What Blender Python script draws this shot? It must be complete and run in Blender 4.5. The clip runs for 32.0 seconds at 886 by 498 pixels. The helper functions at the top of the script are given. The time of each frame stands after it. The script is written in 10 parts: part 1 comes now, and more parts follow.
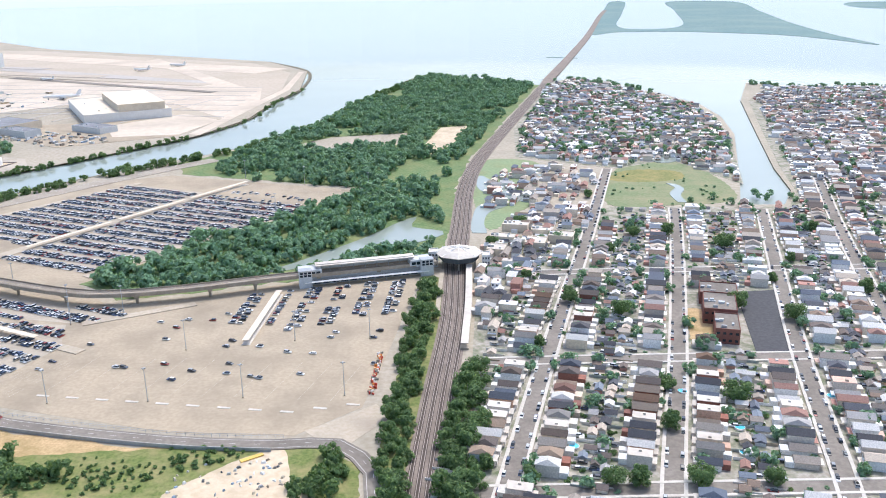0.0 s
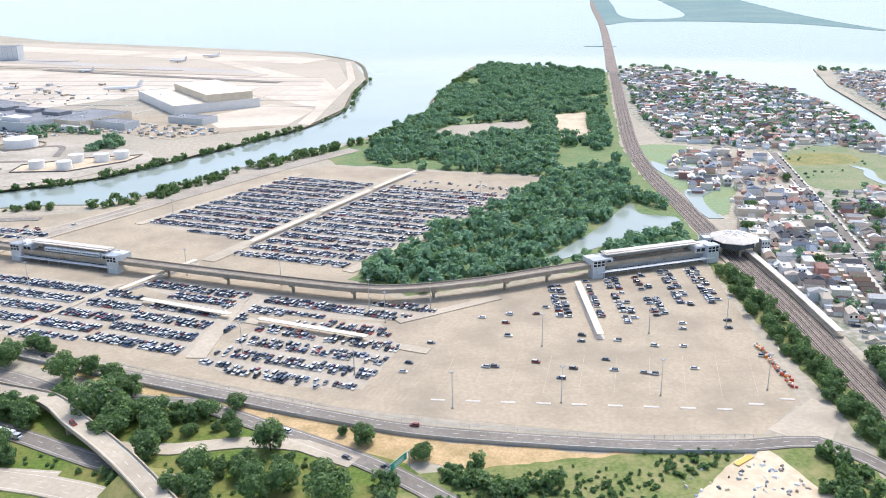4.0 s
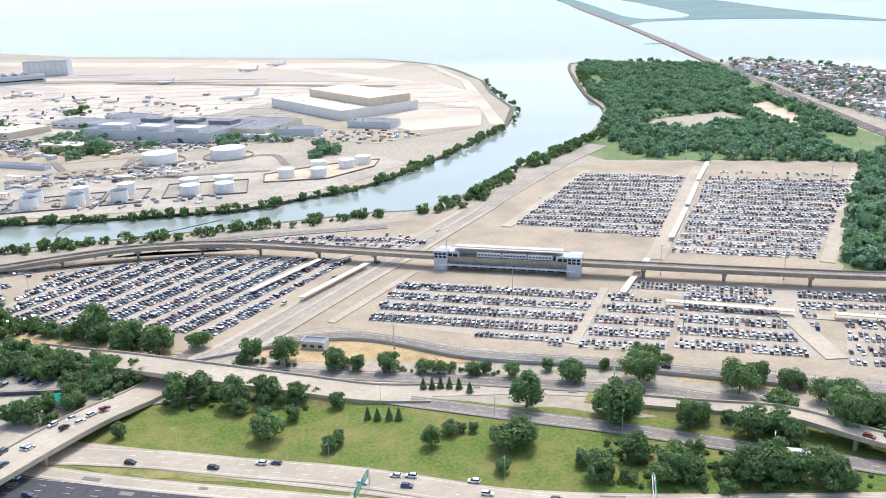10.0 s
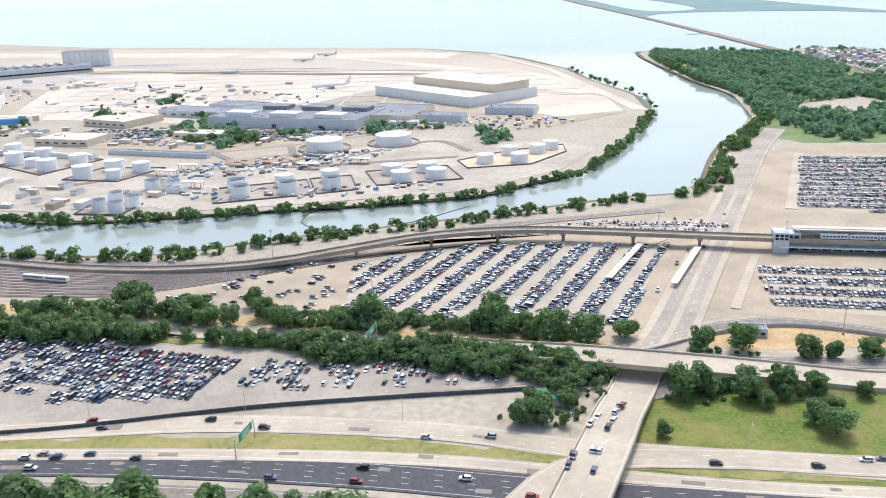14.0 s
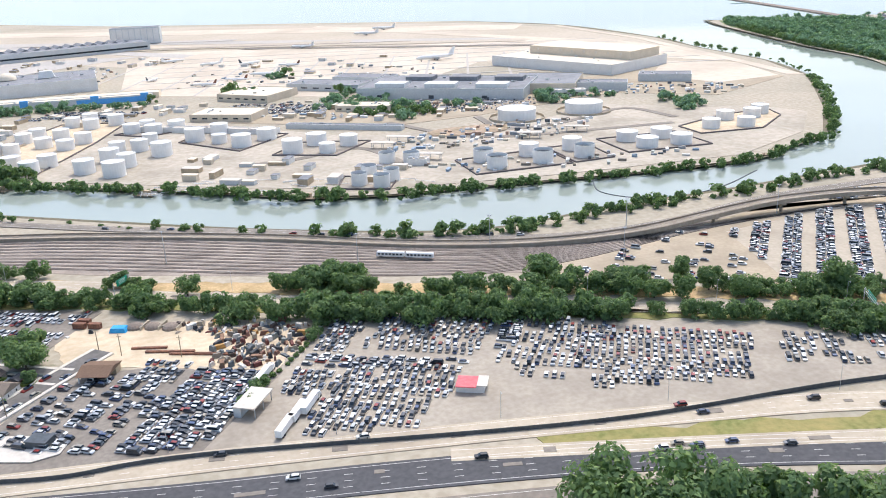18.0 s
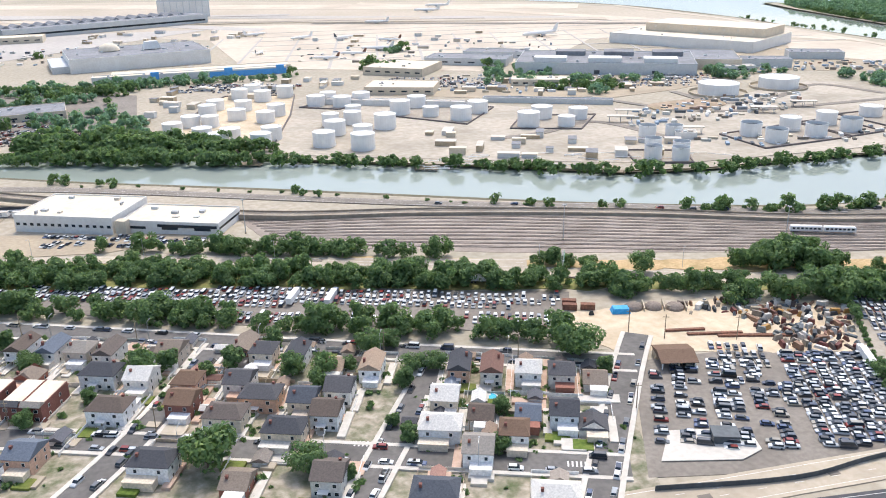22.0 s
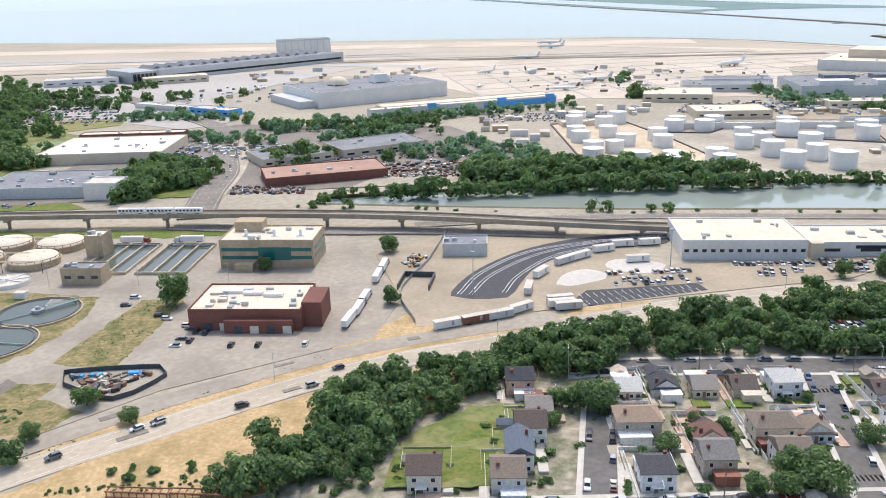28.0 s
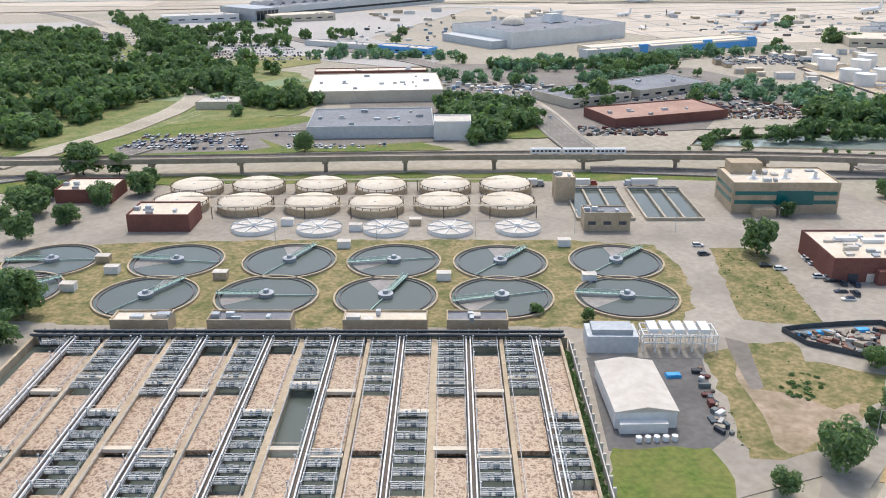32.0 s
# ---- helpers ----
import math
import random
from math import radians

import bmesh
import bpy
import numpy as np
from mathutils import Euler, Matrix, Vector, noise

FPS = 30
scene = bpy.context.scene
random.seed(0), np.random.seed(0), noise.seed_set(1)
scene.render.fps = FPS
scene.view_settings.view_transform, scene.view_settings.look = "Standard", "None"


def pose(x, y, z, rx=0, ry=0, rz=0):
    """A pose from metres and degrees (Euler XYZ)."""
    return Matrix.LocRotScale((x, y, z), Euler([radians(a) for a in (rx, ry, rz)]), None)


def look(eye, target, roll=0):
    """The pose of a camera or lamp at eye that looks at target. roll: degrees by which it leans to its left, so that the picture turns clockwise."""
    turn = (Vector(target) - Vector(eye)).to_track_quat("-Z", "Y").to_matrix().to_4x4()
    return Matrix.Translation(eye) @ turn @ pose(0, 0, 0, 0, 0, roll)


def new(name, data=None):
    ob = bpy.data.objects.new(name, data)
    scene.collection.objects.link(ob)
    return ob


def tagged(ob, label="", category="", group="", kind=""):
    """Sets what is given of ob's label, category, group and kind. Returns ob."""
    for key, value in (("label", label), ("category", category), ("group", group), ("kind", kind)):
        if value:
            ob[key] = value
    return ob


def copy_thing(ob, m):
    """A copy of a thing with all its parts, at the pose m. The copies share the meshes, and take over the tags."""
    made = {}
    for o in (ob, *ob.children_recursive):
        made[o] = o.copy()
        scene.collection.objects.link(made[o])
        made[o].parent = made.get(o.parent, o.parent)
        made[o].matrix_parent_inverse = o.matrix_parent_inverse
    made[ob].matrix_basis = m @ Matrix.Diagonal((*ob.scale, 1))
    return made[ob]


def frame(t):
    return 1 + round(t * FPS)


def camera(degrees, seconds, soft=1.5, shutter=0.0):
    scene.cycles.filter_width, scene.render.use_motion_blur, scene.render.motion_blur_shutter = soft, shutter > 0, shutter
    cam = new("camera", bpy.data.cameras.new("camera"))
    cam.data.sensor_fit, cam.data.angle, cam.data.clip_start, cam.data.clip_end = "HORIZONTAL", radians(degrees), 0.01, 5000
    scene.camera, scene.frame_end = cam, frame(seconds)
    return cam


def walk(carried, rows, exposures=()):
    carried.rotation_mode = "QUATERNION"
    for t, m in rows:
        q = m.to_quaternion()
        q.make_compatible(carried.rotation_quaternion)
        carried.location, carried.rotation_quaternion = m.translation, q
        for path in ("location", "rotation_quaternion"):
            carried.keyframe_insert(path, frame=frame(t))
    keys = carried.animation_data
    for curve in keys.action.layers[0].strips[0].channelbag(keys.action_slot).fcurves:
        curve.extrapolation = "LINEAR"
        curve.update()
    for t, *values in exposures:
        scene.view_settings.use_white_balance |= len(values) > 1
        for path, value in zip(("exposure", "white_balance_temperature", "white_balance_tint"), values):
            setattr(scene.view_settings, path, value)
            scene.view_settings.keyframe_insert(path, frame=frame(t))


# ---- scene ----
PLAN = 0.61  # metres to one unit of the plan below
cam = camera(55.4, 32.0, soft=1.0)
# seconds, place, turn
PATH = [
    (0.0, -0.0, -0.0, 209.17, 71.95, 0.834, -2.098),
    (0.5, -28.91, 5.58, 207.64, 72.016, 0.8, -2.494),
    (1.0, -57.78, 11.21, 206.1, 72.011, 0.855, -2.909),
    (1.5, -86.6, 16.92, 204.57, 71.925, 1.039, -3.39),
    (2.0, -115.36, 22.76, 203.05, 71.932, 0.962, -3.803),
    (2.5, -144.07, 28.79, 201.59, 71.966, 0.745, -4.21),
    (4.5, -258.66, 53.79, 195.99, 71.308, 1.018, -6.036),
    (5.0, -287.29, 60.41, 194.61, 71.144, 1.165, -6.413),
    (5.5, -315.9, 67.38, 193.23, 71.128, 1.262, -6.78),
    (6.0, -344.53, 74.69, 191.83, 71.352, 1.352, -7.119),
    (6.5, -373.2, 82.29, 190.41, 71.814, 1.41, -7.49),
    (7.0, -401.9, 90.17, 188.97, 72.322, 1.476, -7.93),
    (7.5, -430.63, 98.29, 187.57, 72.58, 1.56, -8.42),
    (8.0, -459.38, 106.66, 186.23, 72.54, 1.679, -8.928),
    (8.5, -488.12, 115.24, 184.96, 72.428, 1.821, -9.446),
    (9.0, -516.84, 124.01, 183.75, 72.393, 1.941, -9.93),
    (9.5, -545.55, 132.99, 182.59, 72.333, 2.012, -10.436),
    (10.0, -574.25, 142.19, 181.46, 72.129, 2.093, -10.911),
    (10.5, -602.94, 151.62, 180.33, 71.896, 2.073, -11.339),
    (11.0, -631.6, 161.29, 179.17, 71.724, 2.091, -11.766),
    (11.5, -660.25, 171.2, 177.96, 71.74, 2.048, -12.186),
    (12.0, -688.84, 181.36, 176.69, 71.799, 1.987, -12.632),
    (12.5, -717.36, 191.79, 175.4, 71.709, 2.062, -13.082),
    (13.0, -745.77, 202.51, 174.1, 71.517, 2.064, -13.454),
    (13.5, -774.12, 213.55, 172.81, 71.499, 2.029, -13.831),
    (14.0, -802.5, 224.98, 171.54, 71.785, 1.808, -14.298),
    (14.5, -831.01, 236.86, 170.32, 72.066, 1.808, -14.767),
    (16.5, -945.72, 286.18, 165.71, 70.908, 2.088, -16.97),
    (17.0, -974.47, 298.78, 164.52, 70.688, 2.114, -17.321),
    (17.5, -1003.22, 311.64, 163.3, 70.498, 2.162, -17.607),
    (18.0, -1031.92, 324.76, 162.04, 70.359, 2.285, -17.869),
    (18.5, -1060.54, 338.14, 160.75, 70.444, 2.298, -18.115),
    (19.0, -1089.07, 351.84, 159.43, 70.842, 2.111, -18.4),
    (19.5, -1117.5, 365.87, 158.12, 71.354, 1.753, -18.839),
    (20.0, -1145.87, 380.22, 156.81, 71.598, 1.478, -19.374),
    (20.5, -1174.21, 394.89, 155.5, 71.316, 1.279, -20.054),
    (21.0, -1202.54, 409.88, 154.19, 70.587, 1.161, -20.726),
    (21.5, -1230.88, 425.16, 152.88, 69.779, 1.116, -21.372),
    (22.0, -1259.2, 440.69, 151.55, 69.299, 1.023, -21.948),
    (22.5, -1287.46, 456.45, 150.15, 69.31, 0.808, -22.453),
    (23.0, -1315.64, 472.44, 148.66, 69.705, 0.551, -22.924),
    (23.5, -1343.71, 488.72, 147.03, 70.208, 0.288, -23.353),
    (24.0, -1371.57, 505.33, 145.26, 70.496, 0.278, -23.786),
    (24.5, -1399.17, 522.22, 143.37, 70.525, 0.468, -24.181),
    (25.0, -1426.49, 539.35, 141.39, 70.538, 0.855, -24.506),
    (25.5, -1453.52, 556.73, 139.39, 70.884, 1.236, -24.808),
    (27.5, -1560.52, 627.3, 131.46, 72.61, 1.555, -26.342),
    (28.0, -1587.08, 645.23, 129.66, 72.412, 1.456, -26.661),
    (28.5, -1613.47, 663.45, 128.04, 71.967, 1.334, -26.919),
    (29.0, -1639.7, 681.92, 126.56, 71.575, 0.991, -27.119),
    (29.5, -1665.77, 700.63, 125.15, 71.339, 0.457, -27.347),
    (30.0, -1691.72, 719.54, 123.76, 71.134, -0.097, -27.616),
    (30.5, -1717.58, 738.61, 122.34, 70.741, -0.442, -27.993),
    (31.0, -1743.4, 757.82, 120.88, 70.249, -0.327, -28.462),
    (31.5, -1769.21, 777.11, 119.38, 69.722, -0.26, -28.934),
    (32.0, -1795.01, 796.44, 117.89, 69.152, 0.224, -29.488),
]
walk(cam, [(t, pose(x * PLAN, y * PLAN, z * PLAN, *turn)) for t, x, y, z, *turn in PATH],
     [(0.0, .06, 6080, 11), (5.0, .13, 6120, 10), (12.0, .12, 6150, 10), (19.0, .1, 6400, 10), (25.0, .03, 6450, 10), (28.0, -.1, 6420, 10), (30.0, -.2, 6330, 9), (32.0, -.22, 6350, 9)])
# ---------- daylight ----------
SUN_ELEV, SUN_AZ = 60.0, 58.0  # degrees; azimuth counted from +x towards +y
world = bpy.data.worlds.new("sky")
scene.world = world
world.use_nodes = True
wn, wl = world.node_tree.nodes, world.node_tree.links
sky = wn.new("ShaderNodeTexSky")
sky.sky_type, sky.sun_disc = "NISHITA", False
sky.sun_elevation, sky.sun_rotation = radians(SUN_ELEV), radians(90 - SUN_AZ)
sky.dust_density, sky.air_density = 3.2, 1.0
wl.new(sky.outputs["Color"], wn["Background"].inputs["Color"])
wn["Background"].inputs["Strength"].default_value = .238
sun = new("sun", bpy.data.lights.new("sun", "SUN"))
sun.data.energy, sun.data.angle, sun.data.color = 2.05, radians(4.0), (1.0, .97, .93)
sun.matrix_basis = look((0, 0, 500), (-math.cos(radians(SUN_AZ)) * math.cos(radians(SUN_ELEV)), -math.sin(radians(SUN_AZ)) * math.cos(radians(SUN_ELEV)), 500 - math.sin(radians(SUN_ELEV))))
# ---------- helpers of this scene ----------
RNG = random.Random(7)


def link(name, mesh, parent=None, label=""):
    ob = new(name, mesh)
    if parent is not None:
        ob.parent = parent
    if label:
        ob["label"] = label
    return ob


def mesh_of(name, verts, faces, mats, idx=None, smooth=False):
    me = bpy.data.meshes.new(name)
    me.from_pydata([tuple(map(float, v)) for v in verts], [], [tuple(map(int, f)) for f in faces])
    for m in mats if isinstance(mats, (list, tuple)) else [mats]:
        me.materials.append(m)
    if idx is not None:
        me.polygons.foreach_set("material_index", np.array(idx, dtype=np.int32))
    if smooth:
        me.polygons.foreach_set("use_smooth", np.ones(len(me.polygons), dtype=bool))
    me.update()
    return me


class Build:
    """Collects boxes, prisms, tubes and sheets into one mesh."""

    def __init__(self):
        self.v, self.f, self.i = [], [], []

    def add(self, v, f, k=0):
        n = len(self.v)
        self.v += [tuple(p) for p in v]
        self.f += [tuple(n + a for a in q) for q in f]
        self.i += [k] * len(f)
        return self

    def box(self, x, y, z, sx, sy, sz, rz=0.0, k=0, taper=1.0, tx=None):
        """A box standing on z, centred on x, y; taper shrinks its top."""
        c, s = math.cos(rz), math.sin(rz)
        v = []
        for zz, q in ((0, 1.0), (sz, taper)):
            for a, b in ((-.5, -.5), (.5, -.5), (.5, .5), (-.5, .5)):
                px, py = a * sx * (q if tx is None or zz == 0 else tx), b * sy * q
                v.append((x + c * px - s * py, y + s * px + c * py, z + zz))
        return self.add(v, [(3, 2, 1, 0), (4, 5, 6, 7), (0, 1, 5, 4), (1, 2, 6, 5), (2, 3, 7, 6), (3, 0, 4, 7)], k)

    def beam(self, a, b, w, h, k=0):
        """A bar from a to b, w wide and h high, its underside on the line."""
        a, b = Vector(a), Vector(b)
        d = (b - a).normalized()
        s = d.cross(Vector((0, 0, 1)))
        s = Vector((1, 0, 0)) if s.length < 1e-4 else s.normalized()
        u = s.cross(d)
        v = [p + s * q * w / 2 + u * r * h for p in (a, b) for q, r in ((-1, 0), (1, 0), (1, 1), (-1, 1))]
        return self.add(v, [(0, 1, 2, 3), (7, 6, 5, 4), (0, 4, 5, 1), (1, 5, 6, 2), (2, 6, 7, 3), (3, 7, 4, 0)], k)

    def tube(self, x, y, z0, z1, r0, r1=None, n=16, k=0, top=True, bottom=False):
        r1 = r0 if r1 is None else r1
        v = [(x + r * math.cos(2 * math.pi * j / n), y + r * math.sin(2 * math.pi * j / n), z) for r, z in ((r0, z0), (r1, z1)) for j in range(n)]
        f = [(j, (j + 1) % n, n + (j + 1) % n, n + j) for j in range(n)]
        if top:
            f.append(tuple(range(n, 2 * n)))
        if bottom:
            f.append(tuple(reversed(range(n))))
        return self.add(v, f, k)

    def ring(self, x, y, z0, z1, ri, ro, n=32, k=0):
        v = [(x + r * math.cos(2 * math.pi * j / n), y + r * math.sin(2 * math.pi * j / n), z) for r, z in ((ro, z0), (ro, z1), (ri, z1), (ri, z0)) for j in range(n)]
        f = [(a * n + j, a * n + (j + 1) % n, (a + 1) * n + (j + 1) % n, (a + 1) * n + j) for a in range(3) for j in range(n)]
        return self.add(v, f, k)

    def dome(self, x, y, z, r, h, n=24, m=4, k=0):
        v = [(x + r * math.cos(a) * math.cos(2 * math.pi * j / n), y + r * math.cos(a) * math.sin(2 * math.pi * j / n), z + h * math.sin(a))
             for a in [math.pi / 2 * i / m for i in range(m)] for j in range(n)] + [(x, y, z + h)]
        f = [(i * n + j, i * n + (j + 1) % n, (i + 1) * n + (j + 1) % n, (i + 1) * n + j) for i in range(m - 1) for j in range(n)]
        f += [((m - 1) * n + j, (m - 1) * n + (j + 1) % n, m * n) for j in range(n)]
        return self.add(v, f, k)

    def gable(self, x, y, z, sx, sy, h, rz=0.0, k=0, over=0.4, hip=0.0):
        """A pitched roof with its ridge along x; hip draws the ridge's ends in."""
        c, s = math.cos(rz), math.sin(rz)
        a, b = sx / 2 + over, sy / 2 + over
        t = .18
        p = [(-a, -b, 0), (a, -b, 0), (a, b, 0), (-a, b, 0), (-a + hip, 0, h), (a - hip, 0, h)]
        p += [(q[0], q[1], q[2] - t) for q in p[:4]]
        v = [(x + c * q[0] - s * q[1], y + s * q[0] + c * q[1], z + q[2]) for q in p]
        return self.add(v, [(0, 1, 5, 4), (2, 3, 4, 5), (1, 2, 5), (3, 0, 4), (6, 7, 1, 0), (7, 8, 2, 1), (8, 9, 3, 2), (9, 6, 0, 3), (9, 8, 7, 6)], k)

    def poly(self, pts, z0, z1, k=0, kside=None):
        """A slab over the outline pts (counter-clockwise)."""
        n = len(pts)
        if sum(pts[i][0] * pts[(i + 1) % n][1] - pts[(i + 1) % n][0] * pts[i][1] for i in range(n)) < 0:
            pts = pts[::-1]
        base = len(self.v)
        self.v += [(p[0], p[1], z1) for p in pts] + [(p[0], p[1], z0) for p in pts]
        from mathutils.geometry import tessellate_polygon
        for t in tessellate_polygon([[Vector((p[0], p[1], 0)) for p in pts]]):
            a, b, c = [pts[i] for i in t]
            if (b[0] - a[0]) * (c[1] - a[1]) - (b[1] - a[1]) * (c[0] - a[0]) < 0:
                t = t[::-1]
            self.f.append(tuple(base + i for i in t))
            self.i.append(k)
        for i in range(n):
            j = (i + 1) % n
            self.f.append((base + n + i, base + n + j, base + j, base + i))
            self.i.append(k if kside is None else kside)
        return self

    def mesh(self, name, mats, smooth=False):
        return mesh_of(name, self.v, self.f, mats, self.i, smooth)

    def part(self, name, mats, parent=None, label="", smooth=False):
        return link(name, self.mesh(name, mats, smooth), parent, label)


def smooth_line(pts, step=12.0, closed=False):
    """Catmull-Rom through plan points (2D or 3D), about step metres apart."""
    P = [np.array(p, dtype=float) for p in pts]
    out = []
    n = len(P)
    for i in range(n if closed else n - 1):
        p0, p1, p2, p3 = (P[(i - 1) % n] if closed or i > 0 else 2 * P[0] - P[1]), P[i], P[(i + 1) % n], (P[(i + 2) % n] if closed or i + 2 < n else 2 * P[-1] - P[-2])
        m = max(1, int(np.linalg.norm(p2 - p1) / step))
        for j in range(m):
            t = j / m
            out.append(.5 * (2 * p1 + (p2 - p0) * t + (2 * p0 - 5 * p1 + 4 * p2 - p3) * t * t + (3 * p1 - p0 - 3 * p2 + p3) * t ** 3))
    if not closed:
        out.append(P[-1])
    return [tuple(q) for q in out]


def sides(line, off):
    """The plan line moved sideways by off (to its left)."""
    L = np.array(line, dtype=float)
    d = np.gradient(L[:, :2], axis=0)
    d /= np.linalg.norm(d, axis=1)[:, None] + 1e-9
    R = L.copy()
    R[:, 0] -= d[:, 1] * off
    R[:, 1] += d[:, 0] * off
    return R


def strip(bld, line, o0, o1, z0, z1, k=0, z=None):
    """A band along the line between the offsets o0 < o1, from z0 up to z1 over the line's own height."""
    A, B = sides(line, o1), sides(line, o0)
    n = len(A)
    za = A[:, 2] if A.shape[1] > 2 else np.zeros(n)
    v = []
    for i in range(n):
        v += [(A[i, 0], A[i, 1], za[i] + z1), (B[i, 0], B[i, 1], za[i] + z1), (B[i, 0], B[i, 1], za[i] + z0), (A[i, 0], A[i, 1], za[i] + z0)]
    f = []
    for i in range(n - 1):
        a, b = 4 * i, 4 * i + 4
        f += [(a, a + 1, b + 1, b), (a + 1, a + 2, b + 2, b + 1), (a + 3, a, b, b + 3), (a + 2, a + 3, b + 3, b + 2)]
    f += [(0, 3, 2, 1), (4 * n - 4, 4 * n - 3, 4 * n - 2, 4 * n - 1)]
    return bld.add(v, f, k)


def dashes(bld, line, off, length, gap, w, z, k=0):
    L = sides(line, off)
    acc, on = 0.0, True
    for i in range(len(L) - 1):
        a, b = Vector(L[i][:2]), Vector(L[i + 1][:2])
        d = b - a
        s, m = 0.0, d.length
        za, zb = (L[i][2], L[i + 1][2]) if L.shape[1] > 2 else (0, 0)
        while s < m:
            e = min(m, s + (length if on else gap) - acc)
            if on:
                p, q = a + d * (s / m), a + d * (e / m)
                n = Vector((-d.y, d.x)).normalized() * w / 2
                zp, zq = za + (zb - za) * s / m + z, za + (zb - za) * e / m + z
                bld.add([(*(p + n), zp), (*(p - n), zp), (*(q - n), zq), (*(q + n), zq)], [(0, 1, 2, 3)], k)
            acc += e - s
            if acc >= (length if on else gap) - 1e-6:
                acc, on = 0.0, not on
            s = e
    return bld


def inside(x, y, poly):
    r, n = False, len(poly)
    for i in range(n):
        a, b = poly[i], poly[i - 1]
        if (a[1] > y) != (b[1] > y) and x < (b[0] - a[0]) * (y - a[1]) / (b[1] - a[1]) + a[0]:
            r = not r
    return r


def scatter(poly, gap, seed=1, jitter=.45):
    """Plan points about gap metres apart inside an outline."""
    r = random.Random(seed)
    xs, ys = [p[0] for p in poly], [p[1] for p in poly]
    out, y = [], min(ys)
    while y < max(ys):
        x = min(xs)
        while x < max(xs):
            px, py = x + r.uniform(-jitter, jitter) * gap, y + r.uniform(-jitter, jitter) * gap
            if inside(px, py, poly):
                out.append((px, py))
            x += gap
        y += gap
    return out
# ---------- materials ----------
def rgb(h):
    """sRGB hex to linear."""
    c = [int(h[i:i + 2], 16) / 255 for i in (0, 2, 4)]
    return tuple((v / 12.92 if v <= .04045 else ((v + .055) / 1.055) ** 2.4) for v in c) + (1,)


def surf(name, a, b, size=1.0, big=30.0, rough=.85, metal=0.0, bump=.3, stain=.35, dark=None, spec=.3, world=True):
    """A worn surface: a fine grain between the colours a and b, with broad stains drawn over it."""
    m = bpy.data.materials.new(name)
    m.use_nodes = True
    n, l = m.node_tree.nodes, m.node_tree.links
    p = n["Principled BSDF"]
    p.inputs["Roughness"].default_value, p.inputs["Metallic"].default_value = rough, metal
    p.inputs["Specular IOR Level"].default_value = spec
    if world:
        src = n.new("ShaderNodeNewGeometry").outputs["Position"]
    else:
        src = n.new("ShaderNodeTexCoord").outputs["Object"]
    fine, broad = n.new("ShaderNodeTexNoise"), n.new("ShaderNodeTexNoise")
    fine.inputs["Scale"].default_value, fine.inputs["Detail"].default_value = 1 / size, 6
    broad.inputs["Scale"].default_value, broad.inputs["Detail"].default_value = 1 / big, 4
    broad.inputs["Roughness"].default_value = .65
    l.new(src, fine.inputs["Vector"]), l.new(src, broad.inputs["Vector"])
    r1 = n.new("ShaderNodeValToRGB")
    r1.color_ramp.elements[0].position, r1.color_ramp.elements[1].position = .35, .65
    r1.color_ramp.elements[0].color, r1.color_ramp.elements[1].color = a, b
    l.new(fine.outputs["Fac"], r1.inputs["Fac"])
    r2 = n.new("ShaderNodeMapRange")
    r2.inputs["From Min"].default_value, r2.inputs["From Max"].default_value = .42, .68
    r2.inputs["To Max"].default_value = stain
    l.new(broad.outputs["Fac"], r2.inputs["Value"])
    mix = n.new("ShaderNodeMix")
    mix.data_type = "RGBA"
    mix.inputs["B"].default_value = dark or tuple(v * .6 for v in a[:3]) + (1,)
    l.new(r2.outputs["Result"], mix.inputs["Factor"])
    l.new(r1.outputs["Color"], mix.inputs["A"])
    l.new(mix.outputs["Result"], p.inputs["Base Color"])
    if bump:
        bp = n.new("ShaderNodeBump")
        bp.inputs["Strength"].default_value, bp.inputs["Distance"].default_value = bump, size * .15
        l.new(fine.outputs["Fac"], bp.inputs["Height"])
        l.new(bp.outputs["Normal"], p.inputs["Normal"])
    return m


